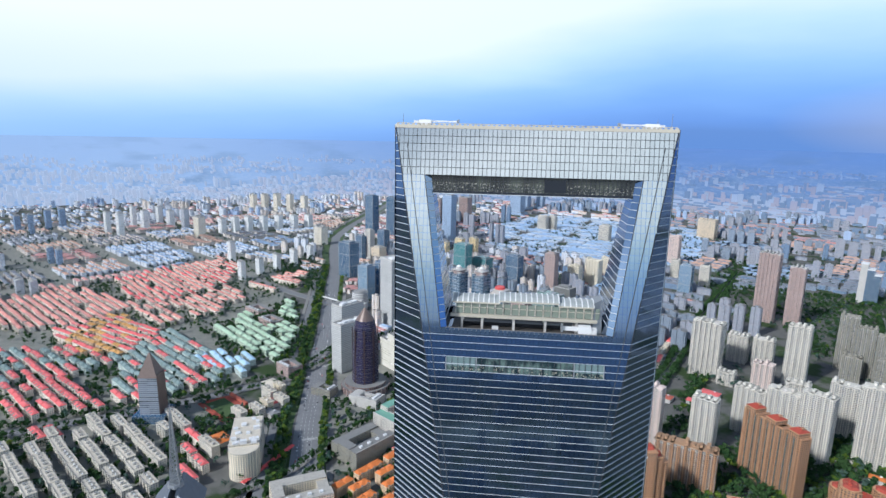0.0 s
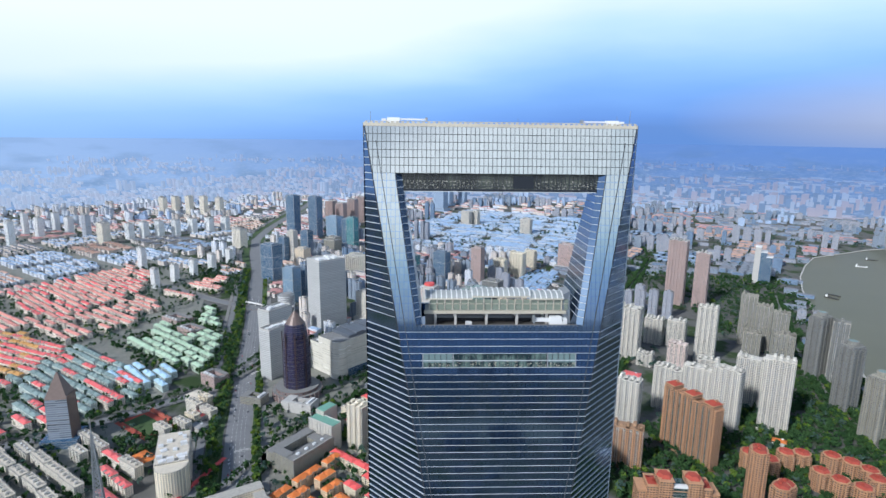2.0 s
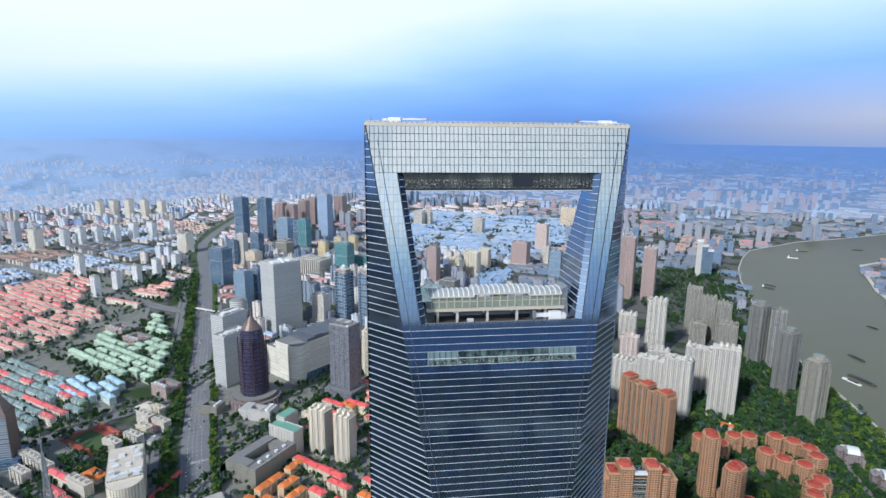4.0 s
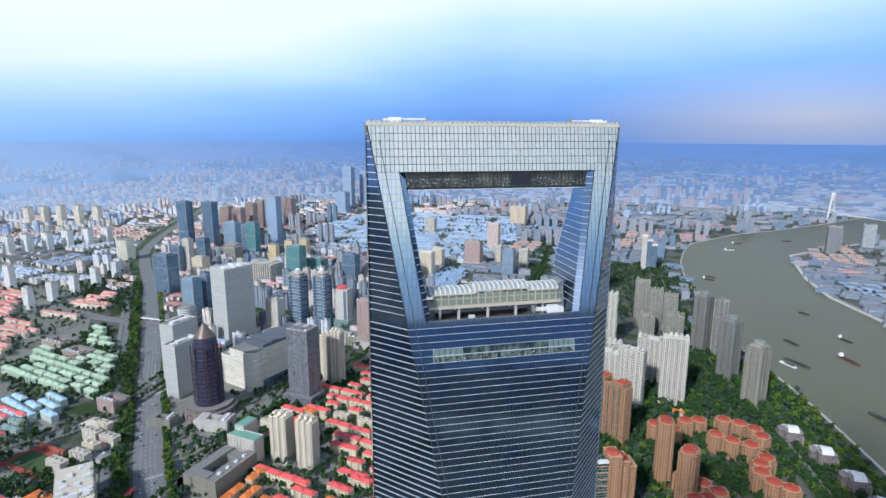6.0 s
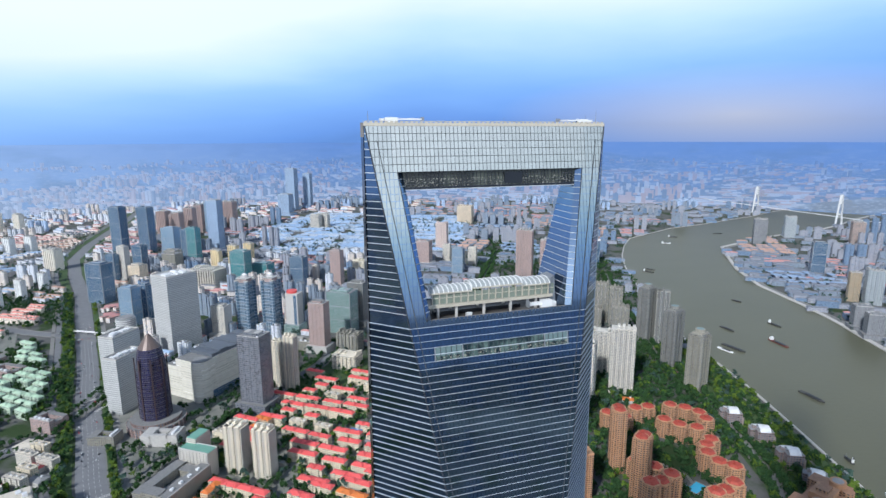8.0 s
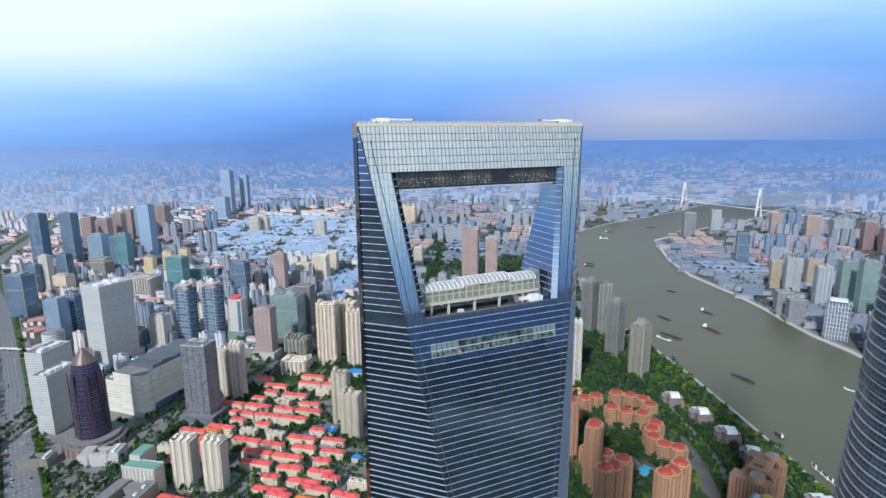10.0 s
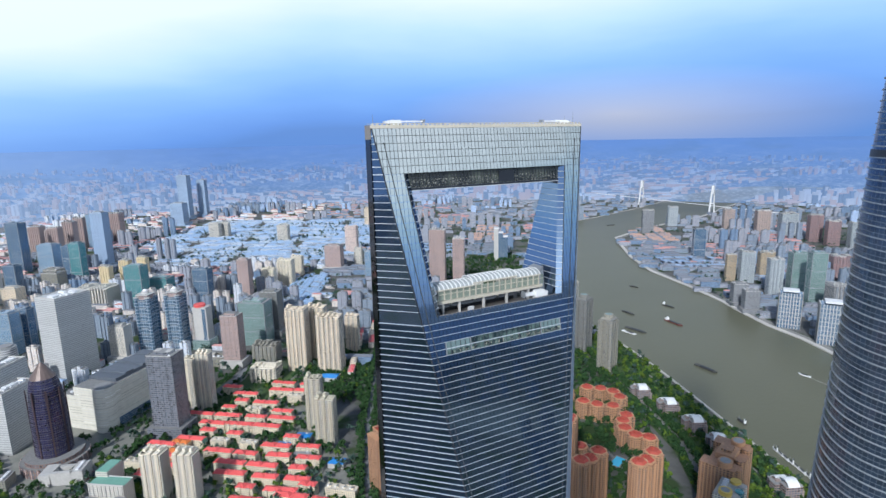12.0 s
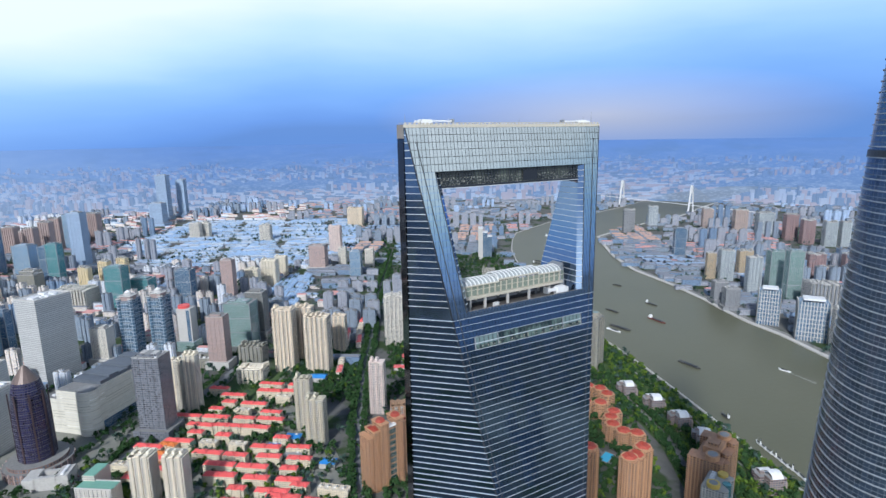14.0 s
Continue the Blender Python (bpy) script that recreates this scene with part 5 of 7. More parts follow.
def crown_house(x, y, h, label, wall):
    """A riverside tower with rounded corner bays, banded balconies and a round crown."""
    t = thing("riverside_tower", x, y, 20, label, "apartment tower", "riverside towers")
    trim = TRIM[wall.name]
    part("wall", Geo().box(0, 0, 0, h - 8, 32, 26), wall, t)
    for i in range(3):
        part("bay", Geo().box(-11 + i * 11, 0, 0, h - 10 - 3 * (i % 2), 6, 30), wall, t)
    for i in range(2):
        part("side_bay", Geo().box(0, -6 + i * 12, 0, h - 10, 36, 5), wall, t)
    for sx in (-1, 1):
        for sy in (-1, 1):
            part("corner_bay", Geo().tube(sx * 14.5, sy * 11.5, 0, h - 12, 4.2, 4.2, 10), wall, t)
            g, z = Geo(), 3.1
            while z < h - 14:
                g.tube(sx * 14.5, sy * 11.5, z, z + 0.9, 4.6, 4.6, 10)
                z += 3.1
            part("corner_balcony_stack", g, trim, t, kind="stuff")
    for gx in (-5.5, 5.5):
        g, z = Geo(), 3.1
        while z < h - 12:
            g.box(gx, 0, z, z + 1.0, 5.2, 28.4)
            z += 3.1
        part("balcony_stack", g, trim, t, kind="stuff")
    part("crown_base", Geo().box(0, 0, h - 8, h - 5, 26, 20), trim, t)
    part("crown", Geo().tube(0, 0, h - 5, h, 9, 9, 20), trim, t, "round crown on the roof")
    part("crown_rim", Geo().tube(0, 0, h, h + 0.8, 9.4, 9.4, 20), trim, t)
    part("crown_lid", Geo().tube(0, 0, h + 0.8, h + 1.2, 7.0, 7.0, 20), ROOF_TEAL, t, "dull green lid")
    for i in range(10):
        a = math.pi * i / 5
        part("crown_column", Geo().box(9.2 * math.cos(a), 9.2 * math.sin(a), h - 5, h, 0.7, 0.7, math.degrees(a)), wall, t)


def palace_tower(x, y, h, label):
    """Broad tan tower with stepped crown and round roof rings."""
    t = thing("palace_tower", x, y, 20, label, "apartment tower", "tan riverside towers")
    t.scale = (1.35, 1.2, 1)
    part("wall", Geo().box(0, 0, 0, h - 10, 46, 30), TAN, t)
    for i in range(4):
        part("bay", Geo().tube(-18 + i * 12, -14, 0, h - 6 + (i % 2) * 4, 5.5, 5.5, 14), TAN, t)
    for sx in (-1, 1):
        part("wing", Geo().box(sx * 22, 2, 0, h - 4, 14, 34), TAN, t)
        part("roof_ring", Geo().tube(sx * 22, -4, h - 4, h + 2.5, 7, 7, 20), ROOF_PEACH, t)
        part("ring_well", Geo().tube(sx * 22, -4, h + 2.5, h + 2.7, 5, 5, 20), ROOF_GREY, t)
    part("crown", Geo().box(0, 0, h - 10, h + 1, 22, 18), ROOF_PEACH, t)
    part("crown_top", Geo().box(0, 0, h + 1, h + 5, 12, 10), TAN, t)


def villa_block(x, y, yaw, label):
    """A low block of stepped brown wings with pale terraces and floor bands under curved white roofs."""
    t = thing("villa_block", x, y, yaw, label, "apartment block", "riverside terraces")
    for i in range(3):
        cx, cy, top = -13 + i * 13, (i % 2) * 6, 25 - i * 4
        part("wing", Geo().box(cx, cy, 0, top, 11.5, 24), BRICKISH, t)
        g = Geo()
        for k in range(1, int(top / 3.4)):
            g.box(cx, cy, k * 3.4 - 0.1, k * 3.4 + 0.7, 12.3, 24.9)
        part("floor_bands", g, VILLA_TRIM, t, kind="stuff")
        part("terrace", Geo().box(cx, cy - 13.5, 0, top - 8, 9, 4), VILLA_TRIM, t)
        part("roof_deck", Geo().box(cx, cy, top, top + 0.6, 12.2, 24.6), ROOF_GREY, t)
        part("stair_head", Geo().box(cx + 2, cy + 4, top + 0.6, top + 3.4, 4.5, 6), VILLA_TRIM, t)
    n = 8
    for cx, r, base in ((-9, 11.0, 22.5), (9, 8.0, 17.0)):
        arc = [(cx - r * math.cos(math.pi * (0.1 + 0.8 * i / n)), base + 0.85 * r * math.sin(math.pi * (0.1 + 0.8 * i / n))) for i in range(n + 1)]
        arc += [(a, b - 0.7) for a, b in arc[::-1]]
        part("vault", Geo().loft([[(a, -7, b) for a, b in arc], [(a, 9, b) for a, b in arc]]), ROOF_WHITE, t, "pale curved roof")


def red_cap_tower(h, n, name, label, group, size=15.0):
    """Orange flats: clustered round-fronted bays with banded balconies, each under a red cap."""
    t = thing(name, 0, 0, 0, label, "apartment tower", group, z=-200)
    k = size / 15.0
    if n > 1:
        part("core", Geo().box(0, 0, 0, h - 5, (n - 0.2) * size, 13.5 * k), TAN, t)
    for i in range(n):
        cx = (i - (n - 1) / 2) * size
        z = h - (i % 2) * 4
        part("wall", Geo().tube(cx, 0, 0, z, 9.2 * k, 9.2 * k, 8, math.pi / 8), TAN, t)
        for s in (-1, 1):
            part("bay", Geo().tube(cx + s * 3.8 * k, -8.2 * k, 0, z - 2, 2.5 * k, 2.5 * k, 8), TAN, t)
            part("bay", Geo().tube(cx + s * 3.8 * k, 8.2 * k, 0, z - 2, 2.5 * k, 2.5 * k, 8), TAN, t)
        g, b = Geo(), 3.1
        while b < z - 4:
            g.box(cx, 0, b, b + 0.9, 4.6 * k, 18.6 * k)
            g.box(cx, 0, b, b + 0.9, 18.4 * k, 5.0 * k)
            b += 3.1
        part("balcony_stack", g, ROOF_PEACH, t, kind="stuff")
        part("cornice", Geo().tube(cx, 0, z, z + 0.9, 9.9 * k, 9.9 * k, 8, math.pi / 8), ROOF_PEACH, t)
        part("roof_cap", Geo().tube(cx, 0, z + 0.9, z + 3.4, 8.6 * k, 6.0 * k, 6), ROOF_CAP, t)
        part("lift_house", Geo().box(cx, 1.5, z + 3.4, z + 5.6, 3.6, 3.6), ROOF_CAP, t)
    return t


def long_orange_slab(x, y, yaw, length, h):
    """A long tan slab with dark green window strips and three red-capped heads."""
    t = thing("apartment_slab", x, y, yaw, "long orange-brown apartment slab with three brick-red roof caps", "apartment slab", "orange towers")
    part("wall", Geo().box(0, 0, 0, h - 6, length, 17), TAN, t)
    n = 9
    for i in range(n):
        cx = (i - (n - 1) / 2) * length / n
        part("pier", Geo().box(cx, 0, 0, h - 4 - 2 * (i % 2), 3.6, 20.5), TAN, t)
        part("window_strip", Geo().box(cx + length / n / 2 - 0.5, 0, 4, h - 8, 2.4, 18.0), DARK_GREEN, t) if i < n - 1 else None
        g, z = Geo(), 3.1
        while z < h - 8:
            g.box(cx + 3.2, 0, z, z + 0.9, 2.6, 19.4)
            z += 3.1
        part("balcony_stack", g, ROOF_PEACH, t, kind="stuff")
    for i in range(3):
        cx = (i - 1) * length * 0.37
        part("head", Geo().box(cx, 0, h - 6, h, 17, 20), TAN, t)
        part("cornice", Geo().box(cx, 0, h, h + 0.9, 18.2, 21.2), ROOF_PEACH, t)
        part("roof_cap", Geo().hip(cx, 0, h + 0.9, h + 4.6, 17, 19, inset=5, eave=0.1), ROOF_CAP, t)
        part("lift_house", Geo().box(cx + 3, 2, h + 2, h + 6, 4, 4), TAN, t)
    part("parapet", Geo().box(0, -8.2, h - 6, h - 4.8, length, 0.6).box(0, 8.2, h - 6, h - 4.8, length, 0.6), ROOF_PEACH, t)


ROOF_CAP = plain("dull_red_cap_tiles", (0.40, 0.065, 0.04), 0.7)
VILLA_TRIM = plain("greyish_pink_terrace_trim", (0.31, 0.255, 0.24))
ROOF_TENT = plain("bronze_brown_roof", (0.17, 0.125, 0.11), 0.45, 0.2)
ROOF_PEACH = plain("peach_stone_trim", (0.52, 0.29, 0.16), 0.7)
RUST = plain("rust_brown_pier", (0.055, 0.034, 0.038), 0.6)
PODIUM = facade("brown_arcade_stone", (0.20, 0.13, 0.11), bay=4.0, storey=5.0, win=(0.25, 0.75), tall=(0.1, 0.75))
STRIPED = facade("grey_striped_panels", (0.26, 0.29, 0.33), glass=(0.10, 0.12, 0.15), bay=40.0, storey=3.6, win=(0, 1), tall=(0.4, 0.9))
RIBBED_WHITE = facade("cream_white_panels", (0.68, 0.66, 0.58), glass=(0.60, 0.585, 0.52), bay=60.0, storey=5.0, win=(0, 1), tall=(0.8, 0.95))
BRICKISH = facade("brown_red_terrace_wall", (0.28, 0.19, 0.17), bay=4.0, storey=3.4, win=(0.15, 0.85), tall=(0.25, 0.85))

bullet_tower(-258, 833)
pyramid_tower(-590, 668)
stone_slab(-318, 925, 62, 30, 103, "pale stone office slab with a cluttered flat roof", 56)
stone_slab(-335, 985, 62, 34, 124, "pale stone office slab joined to its twin", 56)
stone_slab(-262, 1205, 74, 60, 182, "tall pale ribbed office tower with a flat roof", 40)
mall(-161, 971)
crowned_tower(-112, 1262, 158, "dark blue tower with round corners and stepped crown")
crowned_tower(-52, 1250, 158, "dark blue tower with round corners and stepped crown")
red_top_tower(2, 1240)
hotel_block(-176, 655)
low_offices(-205, 610, 80, 60, 30, 54, GREY, "grey low office complex round a court")
low_offices(-255, 470, 74, 62, 34, 30, CREAM, "cream square block round a dark court")
low_offices(-240, 770, 30, 60, 20, 70, CONCRETE, "long low grey block beside the avenue")
broad_slab(-378, 575, 44, 84, 46, 20, "large pale block with a cluttered white roof")
low_offices(-430, 880, 44, 34, 24, -36, BROWN, "brown low block beside the crossing")
low_offices(-330, 800, 26, 44, 16, 70, GREY, "grey low block on the avenue verge")
low_offices(-590, 1165, 60, 40, 18, -36, BROWN, "brown low school round a court")
low_offices(-660, 1250, 70, 46, 16, -36, BROWN, "brown low school round a court")
low_offices(20, 1120, 60, 44, 22, -36, GREY, "grey low block round a court")
low_offices(-130, 1140, 50, 40, 30, -36, CREAM, "cream low block behind the shopping centre")
low_offices(-10, 1130, 40, 30, 26, -36, WHITE, "white low block behind the shopping centre")
mast_tower(-314, 296)
stepped_tower(1150, 1660)
round_block(-400, 1345)
crown_house(722, 648, 123, "grey-beige riverside tower with a round crown", GREY)
crown_house(754, 756, 134, "dark grey riverside tower with a round crown", STONE)
crown_house(798, 898, 142, "dark grey riverside tower with a round crown", STONE)
palace_tower(525, 242, 88, "broad tan apartment tower with round roof rings")
villa_block(684, 524, 62, "brown terraced block with a pale curved roof")
villa_block(681, 460, 64, "brown terraced block with a pale curved roof")
villa_block(667, 396, 64, "brown terraced block with a pale curved roof")
villa_block(650, 338, 40, "brown terraced block with a pale curved roof")
villa_block(626, 222, 66, "brown terraced block with a pale curved roof")


def split_tower(x, y, h, yaw, k=1.0):
    """Two tan wings with stepped shoulders either side of a dark green glass front."""
    t = thing("split_tower", x, y, yaw, "orange-brown tower split by a dark green glass front", "apartment tower", "orange towers")
    for s in (-1, 1):
        for dx, wide, top in ((15, 15, h), (28, 11, h - 9), (38, 9, h - 17)):
            cx = s * dx * k
            part("wing", Geo().box(cx, (dx - 15) * 0.25, 0, top, wide * k, 24), TAN, t)
            part("cornice", Geo().box(cx, (dx - 15) * 0.25, top, top + 1.2, wide * k + 1, 25.5), ROOF_PEACH, t)
            g, z = Geo(), 3.1
            while z < top - 4:
                g.box(cx, (dx - 15) * 0.25, z, z + 0.9, wide * k * 0.4, 26.4)
                z += 3.1
            part("balcony_stack", g, ROOF_PEACH, t, kind="stuff")
        part("roof_cap", Geo().tube(s * 15 * k, 0, h + 1.2, h + 4.6, 9.0 * k, 6 * k, 6), ROOF_CAP, t)
        part("roof_cap", Geo().hip(s * 28 * k, 3, h - 7.8, h - 5, 9 * k, 18, eave=0.2), ROOF_CAP, t)
        part("roof_post", Geo().tube(s * 21 * k, -9, h - 8, h + 3, 0.8, 0.8, 8), ROOF_PEACH, t)
    part("glass_front", Geo().box(0, 0, 0, h - 8, 16 * k, 20), DARK_GREEN, t, "dark green glass front")
    for i in range(int((h - 10) / 9)):
        part("spandrel", Geo().box(0, 0, 8 + i * 9, 9 + i * 9, 16 * k, 21), ROOF_PEACH, t)
    part("arch", Geo().box(0, -8, h - 8, h - 5.5, 17 * k, 6), METAL_WHITE, t, "white beam over the glass front")


def ring_roof_block(x, y, h):
    t = thing("ring_roof_block", x, y, 20, "white block with yellow ring-shaped roof crowns", "apartment tower")
    part("wall", Geo().box(0, 0, 0, h, 40, 24), WHITE, t)
    for i in range(3):
        part("bay", Geo().tube(-14 + i * 14, -12, 0, h + 1, 5, 5, 14), TEAL if i % 2 else WHITE, t)
    part("ring_crown", Geo().tube(-13, 0, h, h + 5, 7.5, 7.5, 20), RING_YELLOW, t, "yellow ring crown")
    part("ring_well", Geo().tube(-13, 0, h + 5, h + 5.2, 5, 5, 20), ROOF_GREY, t)
    part("ring_crown", Geo().tube(16, -4, h, h + 3.5, 6, 6, 20), RING_YELLOW, t, "yellow ring crown")
    for i in range(5):
        part("roof_unit", Geo().box(-2 + i * 3.4, 5, h, h + 3 + (i % 3), 2.8, 5), ROOF_WHITE, t)


DARK_GREEN = curtain("dark_green_glass", (0.03, 0.10, 0.09), 0.6, 0.12)
RING_YELLOW = plain("warm_yellow_paint", (0.74, 0.52, 0.12), 0.6)
split_tower(182, 513, 100, 10, 0.85)
split_tower(284, 420, 93, -8, 1.1)
long_orange_slab(394, 612, -68, 98, 106)
ring_roof_block(474, 205, 74)
apartment_tower(255, 715, 28, 20, 100, PINK, "pinkish apartment tower with red window strips")

# ---- towers of the middle distance ----
office_tower(-92, 841, 46, 33, 143, SLATE, "slate-grey office tower above a low podium")
apartment_tower(-50, 922, 22, 15, 100, CREAM, "cream apartment tower beside a grey office tower")
apartment_tower(-28, 899, 25, 17, 113, CREAM, "tall cream apartment tower with vertical bays")
office_tower(47, 1086, 39, 27, 118, BROWN, "brown-pink office tower on a pale base")
office_tower(-171, 1247, 38, 26, 85, WHITE, "slim white ribbed office tower")
apartment_tower(-121, 644, 32, 22, 78, CREAM, "cream apartment tower with paired stair bays")
apartment_tower(-83, 618, 30, 20, 78, CREAM, "cream apartment tower with paired stair bays")
apartment_tower(436, 1002, 60, 34, 124, WHITE, "white apartment tower with deep vertical bays")
apartment_tower(541, 1100, 43, 30, 64, WHITE, "white apartment slab with vertical bays")
apartment_tower(585, 1076, 42, 29, 66, WHITE, "white apartment slab with vertical bays")
apartment_tower(609, 987, 42, 29, 128, WHITE, "tall white stepped apartment tower")
apartment_tower(534, 959, 39, 27, 55, PINK, "pinkish-white apartment block among lower blocks")
apartment_tower(467, 965, 35, 24, 30, WHITE, "low white apartment block")
apartment_tower(428, 764, 54, 22, 84, WHITE, "white apartment slab with balcony stacks", -46)
apartment_tower(463, 730, 50, 22, 100, WHITE, "white apartment slab with balcony stacks", -46)
apartment_tower(495, 694, 46, 24, 113, WHITE, "white apartment tower with balcony stacks", -46)
apartment_tower(558, 873, 41, 28, 54, WHITE, "white apartment slab with balcony stacks")
apartment_tower(583, 774, 48, 26, 98, WHITE, "white apartment tower with grey balconies")
apartment_tower(577, 687, 46, 28, 131, WHITE, "tall white apartment tower with grey window strips")
apartment_tower(329, 698, 38, 26, 93, WHITE, "white apartment tower with red window strips")
apartment_tower(270, 596, 84, 24, 68, TAN, "brown-orange apartment block with many bays", -24)
apartment_tower(763, 1090, 36, 24, 126, GREY, "grey-beige riverside apartment tower")
apartment_tower(775, 1048, 35, 24, 112, GREY, "grey-beige riverside apartment tower")
apartment_tower(795, 1015, 34, 23, 107, GREY, "grey-beige riverside apartment tower")
apartment_tower(758, 942, 41, 28, 82, GREY, "grey apartment block with dark windows")
apartment_tower(733, 1015, 37, 25, 60, GREY, "grey apartment block with dark windows")
apartment_tower(822, 872, 30, 23, 134, STONE, "dark grey apartment tower with a small crown")
apartment_tower(736, 1421, 53, 37, 196, BROWN, "tall brown-beige apartment tower")
apartment_tower(797, 1390, 39, 27, 165, BROWN, "brown-beige apartment tower among lower blocks")
apartment_tower(167, 995, 44, 31, 139, PEACH, "peach apartment tower on a pink base")
apartment_tower(216, 1016, 40, 28, 130, PEACH, "peach apartment tower with stepped crown")
apartment_tower(223, 947, 51, 35, 127, PEACH, "broad peach apartment tower on a pink base")
apartment_tower(297, 1019, 31, 21, 95, PEACH, "peach apartment tower with stepped crown")
apartment_tower(125, 728, 28, 20, 96, OLIVE, "olive-cream apartment tower with ribbed front")
apartment_tower(127, 671, 32, 22, 82, OLIVE, "olive-cream apartment tower with ribbed front")
glass_tower(-134, 1741, 54, 37, 122, TEAL, "teal glass office tower")
glass_tower(-67, 1784, 63, 43, 67, TEAL, "teal glass office block")
glass_tower(118, 1208, 65, 45, 106, GREEN, "grey-green glass office block")
office_tower(163, 1239, 45, 31, 117, STONE, "dark grey slab behind a glass office block")
office_tower(161, 1612, 36, 25, 129, BROWN, "brown tower with a pointed top")
glass_tower(44, 1657, 48, 33, 106, NAVY, "dark blue tower with arched front panels")
apartment_tower(113, 1068, 55, 38, 46, GREY, "grey terraced apartment block")
apartment_tower(92, 976, 57, 39, 33, CREAM, "low cream apartment block with curved bays")
apartment_tower(-224, 1985, 36, 24, 86, YELLOW, "yellow apartment tower among lower blocks")
apartment_tower(-168, 2049, 37, 26, 89, YELLOW, "yellow apartment tower among lower blocks")
apartment_tower(-114, 2093, 35, 24, 86, YELLOW, "yellow apartment tower among lower blocks")
office_tower(-364, 1944, 56, 38, 90, GREY, "round-shouldered grey office tower")
glass_tower(-330, 2203, 57, 39, 131, NAVY, "blue glass office tower")
apartment_tower(-522, 2906, 59, 41, 126, BROWN, "brown apartment tower among lower blocks")
apartment_tower(-450, 2784, 54, 37, 122, BROWN, "brown apartment tower among lower blocks")
apartment_tower(-358, 2969, 52, 36, 145, BROWN, "tall brown apartment tower")
glass_tower(-291, 2878, 62, 42, 166, BLUE, "pale blue tower with white piers")
apartment_tower(-217, 3097, 67, 46, 141, BROWN, "brown apartment tower among lower blocks")
apartment_tower(223, 2870, 54, 37, 80, WHITE, "white apartment slab among blue roofs")
apartment_tower(273, 2888, 46, 32, 76, WHITE, "white apartment slab among blue roofs")
apartment_tower(500, 2579, 54, 37, 83, WHITE, "white apartment slab among blue roofs")
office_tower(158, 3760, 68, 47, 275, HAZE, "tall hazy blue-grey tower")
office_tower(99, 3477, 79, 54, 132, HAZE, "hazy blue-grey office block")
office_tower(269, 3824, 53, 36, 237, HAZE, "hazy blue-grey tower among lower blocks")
apartment_tower(246, 1679, 44, 30, 79, CREAM, "cream apartment slab among lower blocks")
apartment_tower(315, 1736, 52, 36, 90, CREAM, "cream apartment slab among lower blocks")
apartment_tower(383, 1853, 41, 28, 73, CREAM, "cream apartment slab among lower blocks")
office_tower(519, 1841, 60, 42, 98, BROWN, "dark brown office slab")
glass_tower(603, 1681, 39, 27, 93, BLUE, "pale blue glass tower")
apartment_tower(689, 2124, 51, 35, 118, PINK, "pale apartment tower among lower blocks")
apartment_tower(1054, 2801, 87, 59, 99, PEACH, "peach apartment slab among lower blocks")
apartment_tower(691, 1763, 34, 23, 78, WHITE, "pale apartment tower among lower blocks")
apartment_tower(633, 1894, 32, 22, 68, WHITE, "pale apartment tower among lower blocks")
apartment_tower(-1879, 2289, 32, 22, 103, HAZE_PALE_WHITE, "white apartment tower among lower blocks")
apartment_tower(-1774, 2235, 38, 26, 109, HAZE_PALE_WHITE, "white apartment tower among lower blocks")
apartment_tower(-1874, 2474, 32, 22, 110, HAZE_PALE_WHITE, "white apartment tower among lower blocks")
apartment_tower(-1769, 2412, 40, 28, 99, HAZE_PALE_WHITE, "white apartment tower among lower blocks")
apartment_tower(-1803, 2583, 36, 25, 99, HAZE_PALE_WHITE, "white apartment tower among lower blocks")
apartment_tower(-1698, 2514, 42, 29, 87, HAZE_PALE_WHITE, "white apartment tower among lower blocks")
apartment_tower(-1598, 2480, 39, 27, 103, HAZE_PALE_GREY, "grey apartment tower among lower blocks")
apartment_tower(-1418, 2296, 53, 36, 96, HAZE_PALE_CREAM, "yellowish apartment block among lower blocks")
apartment_tower(-2290, 2224, 34, 23, 81, HAZE, "apartment tower tinted haze blue among lower blocks")
apartment_tower(-2192, 2195, 29, 20, 93, HAZE, "apartment tower tinted haze blue among lower blocks")
apartment_tower(-2214, 2320, 35, 24, 97, HAZE, "apartment tower tinted haze blue among lower blocks")
apartment_tower(-2212, 2407, 36, 25, 94, HAZE, "apartment tower tinted haze blue among lower blocks")
apartment_tower(-1023, 1819, 31, 21, 81, HAZE_PALE_WHITE, "white apartment tower beside red-roofed rows")
apartment_tower(-868, 1580, 26, 18, 64, HAZE_PALE_WHITE, "white apartment tower beside red-roofed rows")
apartment_tower(-842, 1663, 28, 20, 59, HAZE_PALE_WHITE, "white apartment tower beside red-roofed rows")
apartment_tower(-810, 1736, 28, 19, 59, HAZE_PALE_WHITE, "white apartment tower beside red-roofed rows")
apartment_tower(-776, 1814, 29, 20, 63, HAZE_PALE_WHITE, "white apartment tower beside red-roofed rows")
apartment_tower(-751, 1925, 27, 18, 59, HAZE_PALE_WHITE, "white apartment tower beside red-roofed rows")
apartment_tower(-808, 2231, 57, 39, 82, HAZE_PALE_CREAM, "cream apartment tower at the end of the avenue")
apartment_tower(-1365, 2410, 40, 27, 75, HAZE_PALE_WHITE, "white apartment slab among lower blocks")
apartment_tower(-1311, 2437, 40, 28, 79, HAZE_PALE_WHITE, "white apartment slab among lower blocks")
apartment_tower(-1255, 2465, 40, 28, 79, HAZE_PALE_WHITE, "white apartment slab among lower blocks")
apartment_tower(-1198, 2510, 41, 28, 77, HAZE_PALE_WHITE, "white apartment slab among lower blocks")
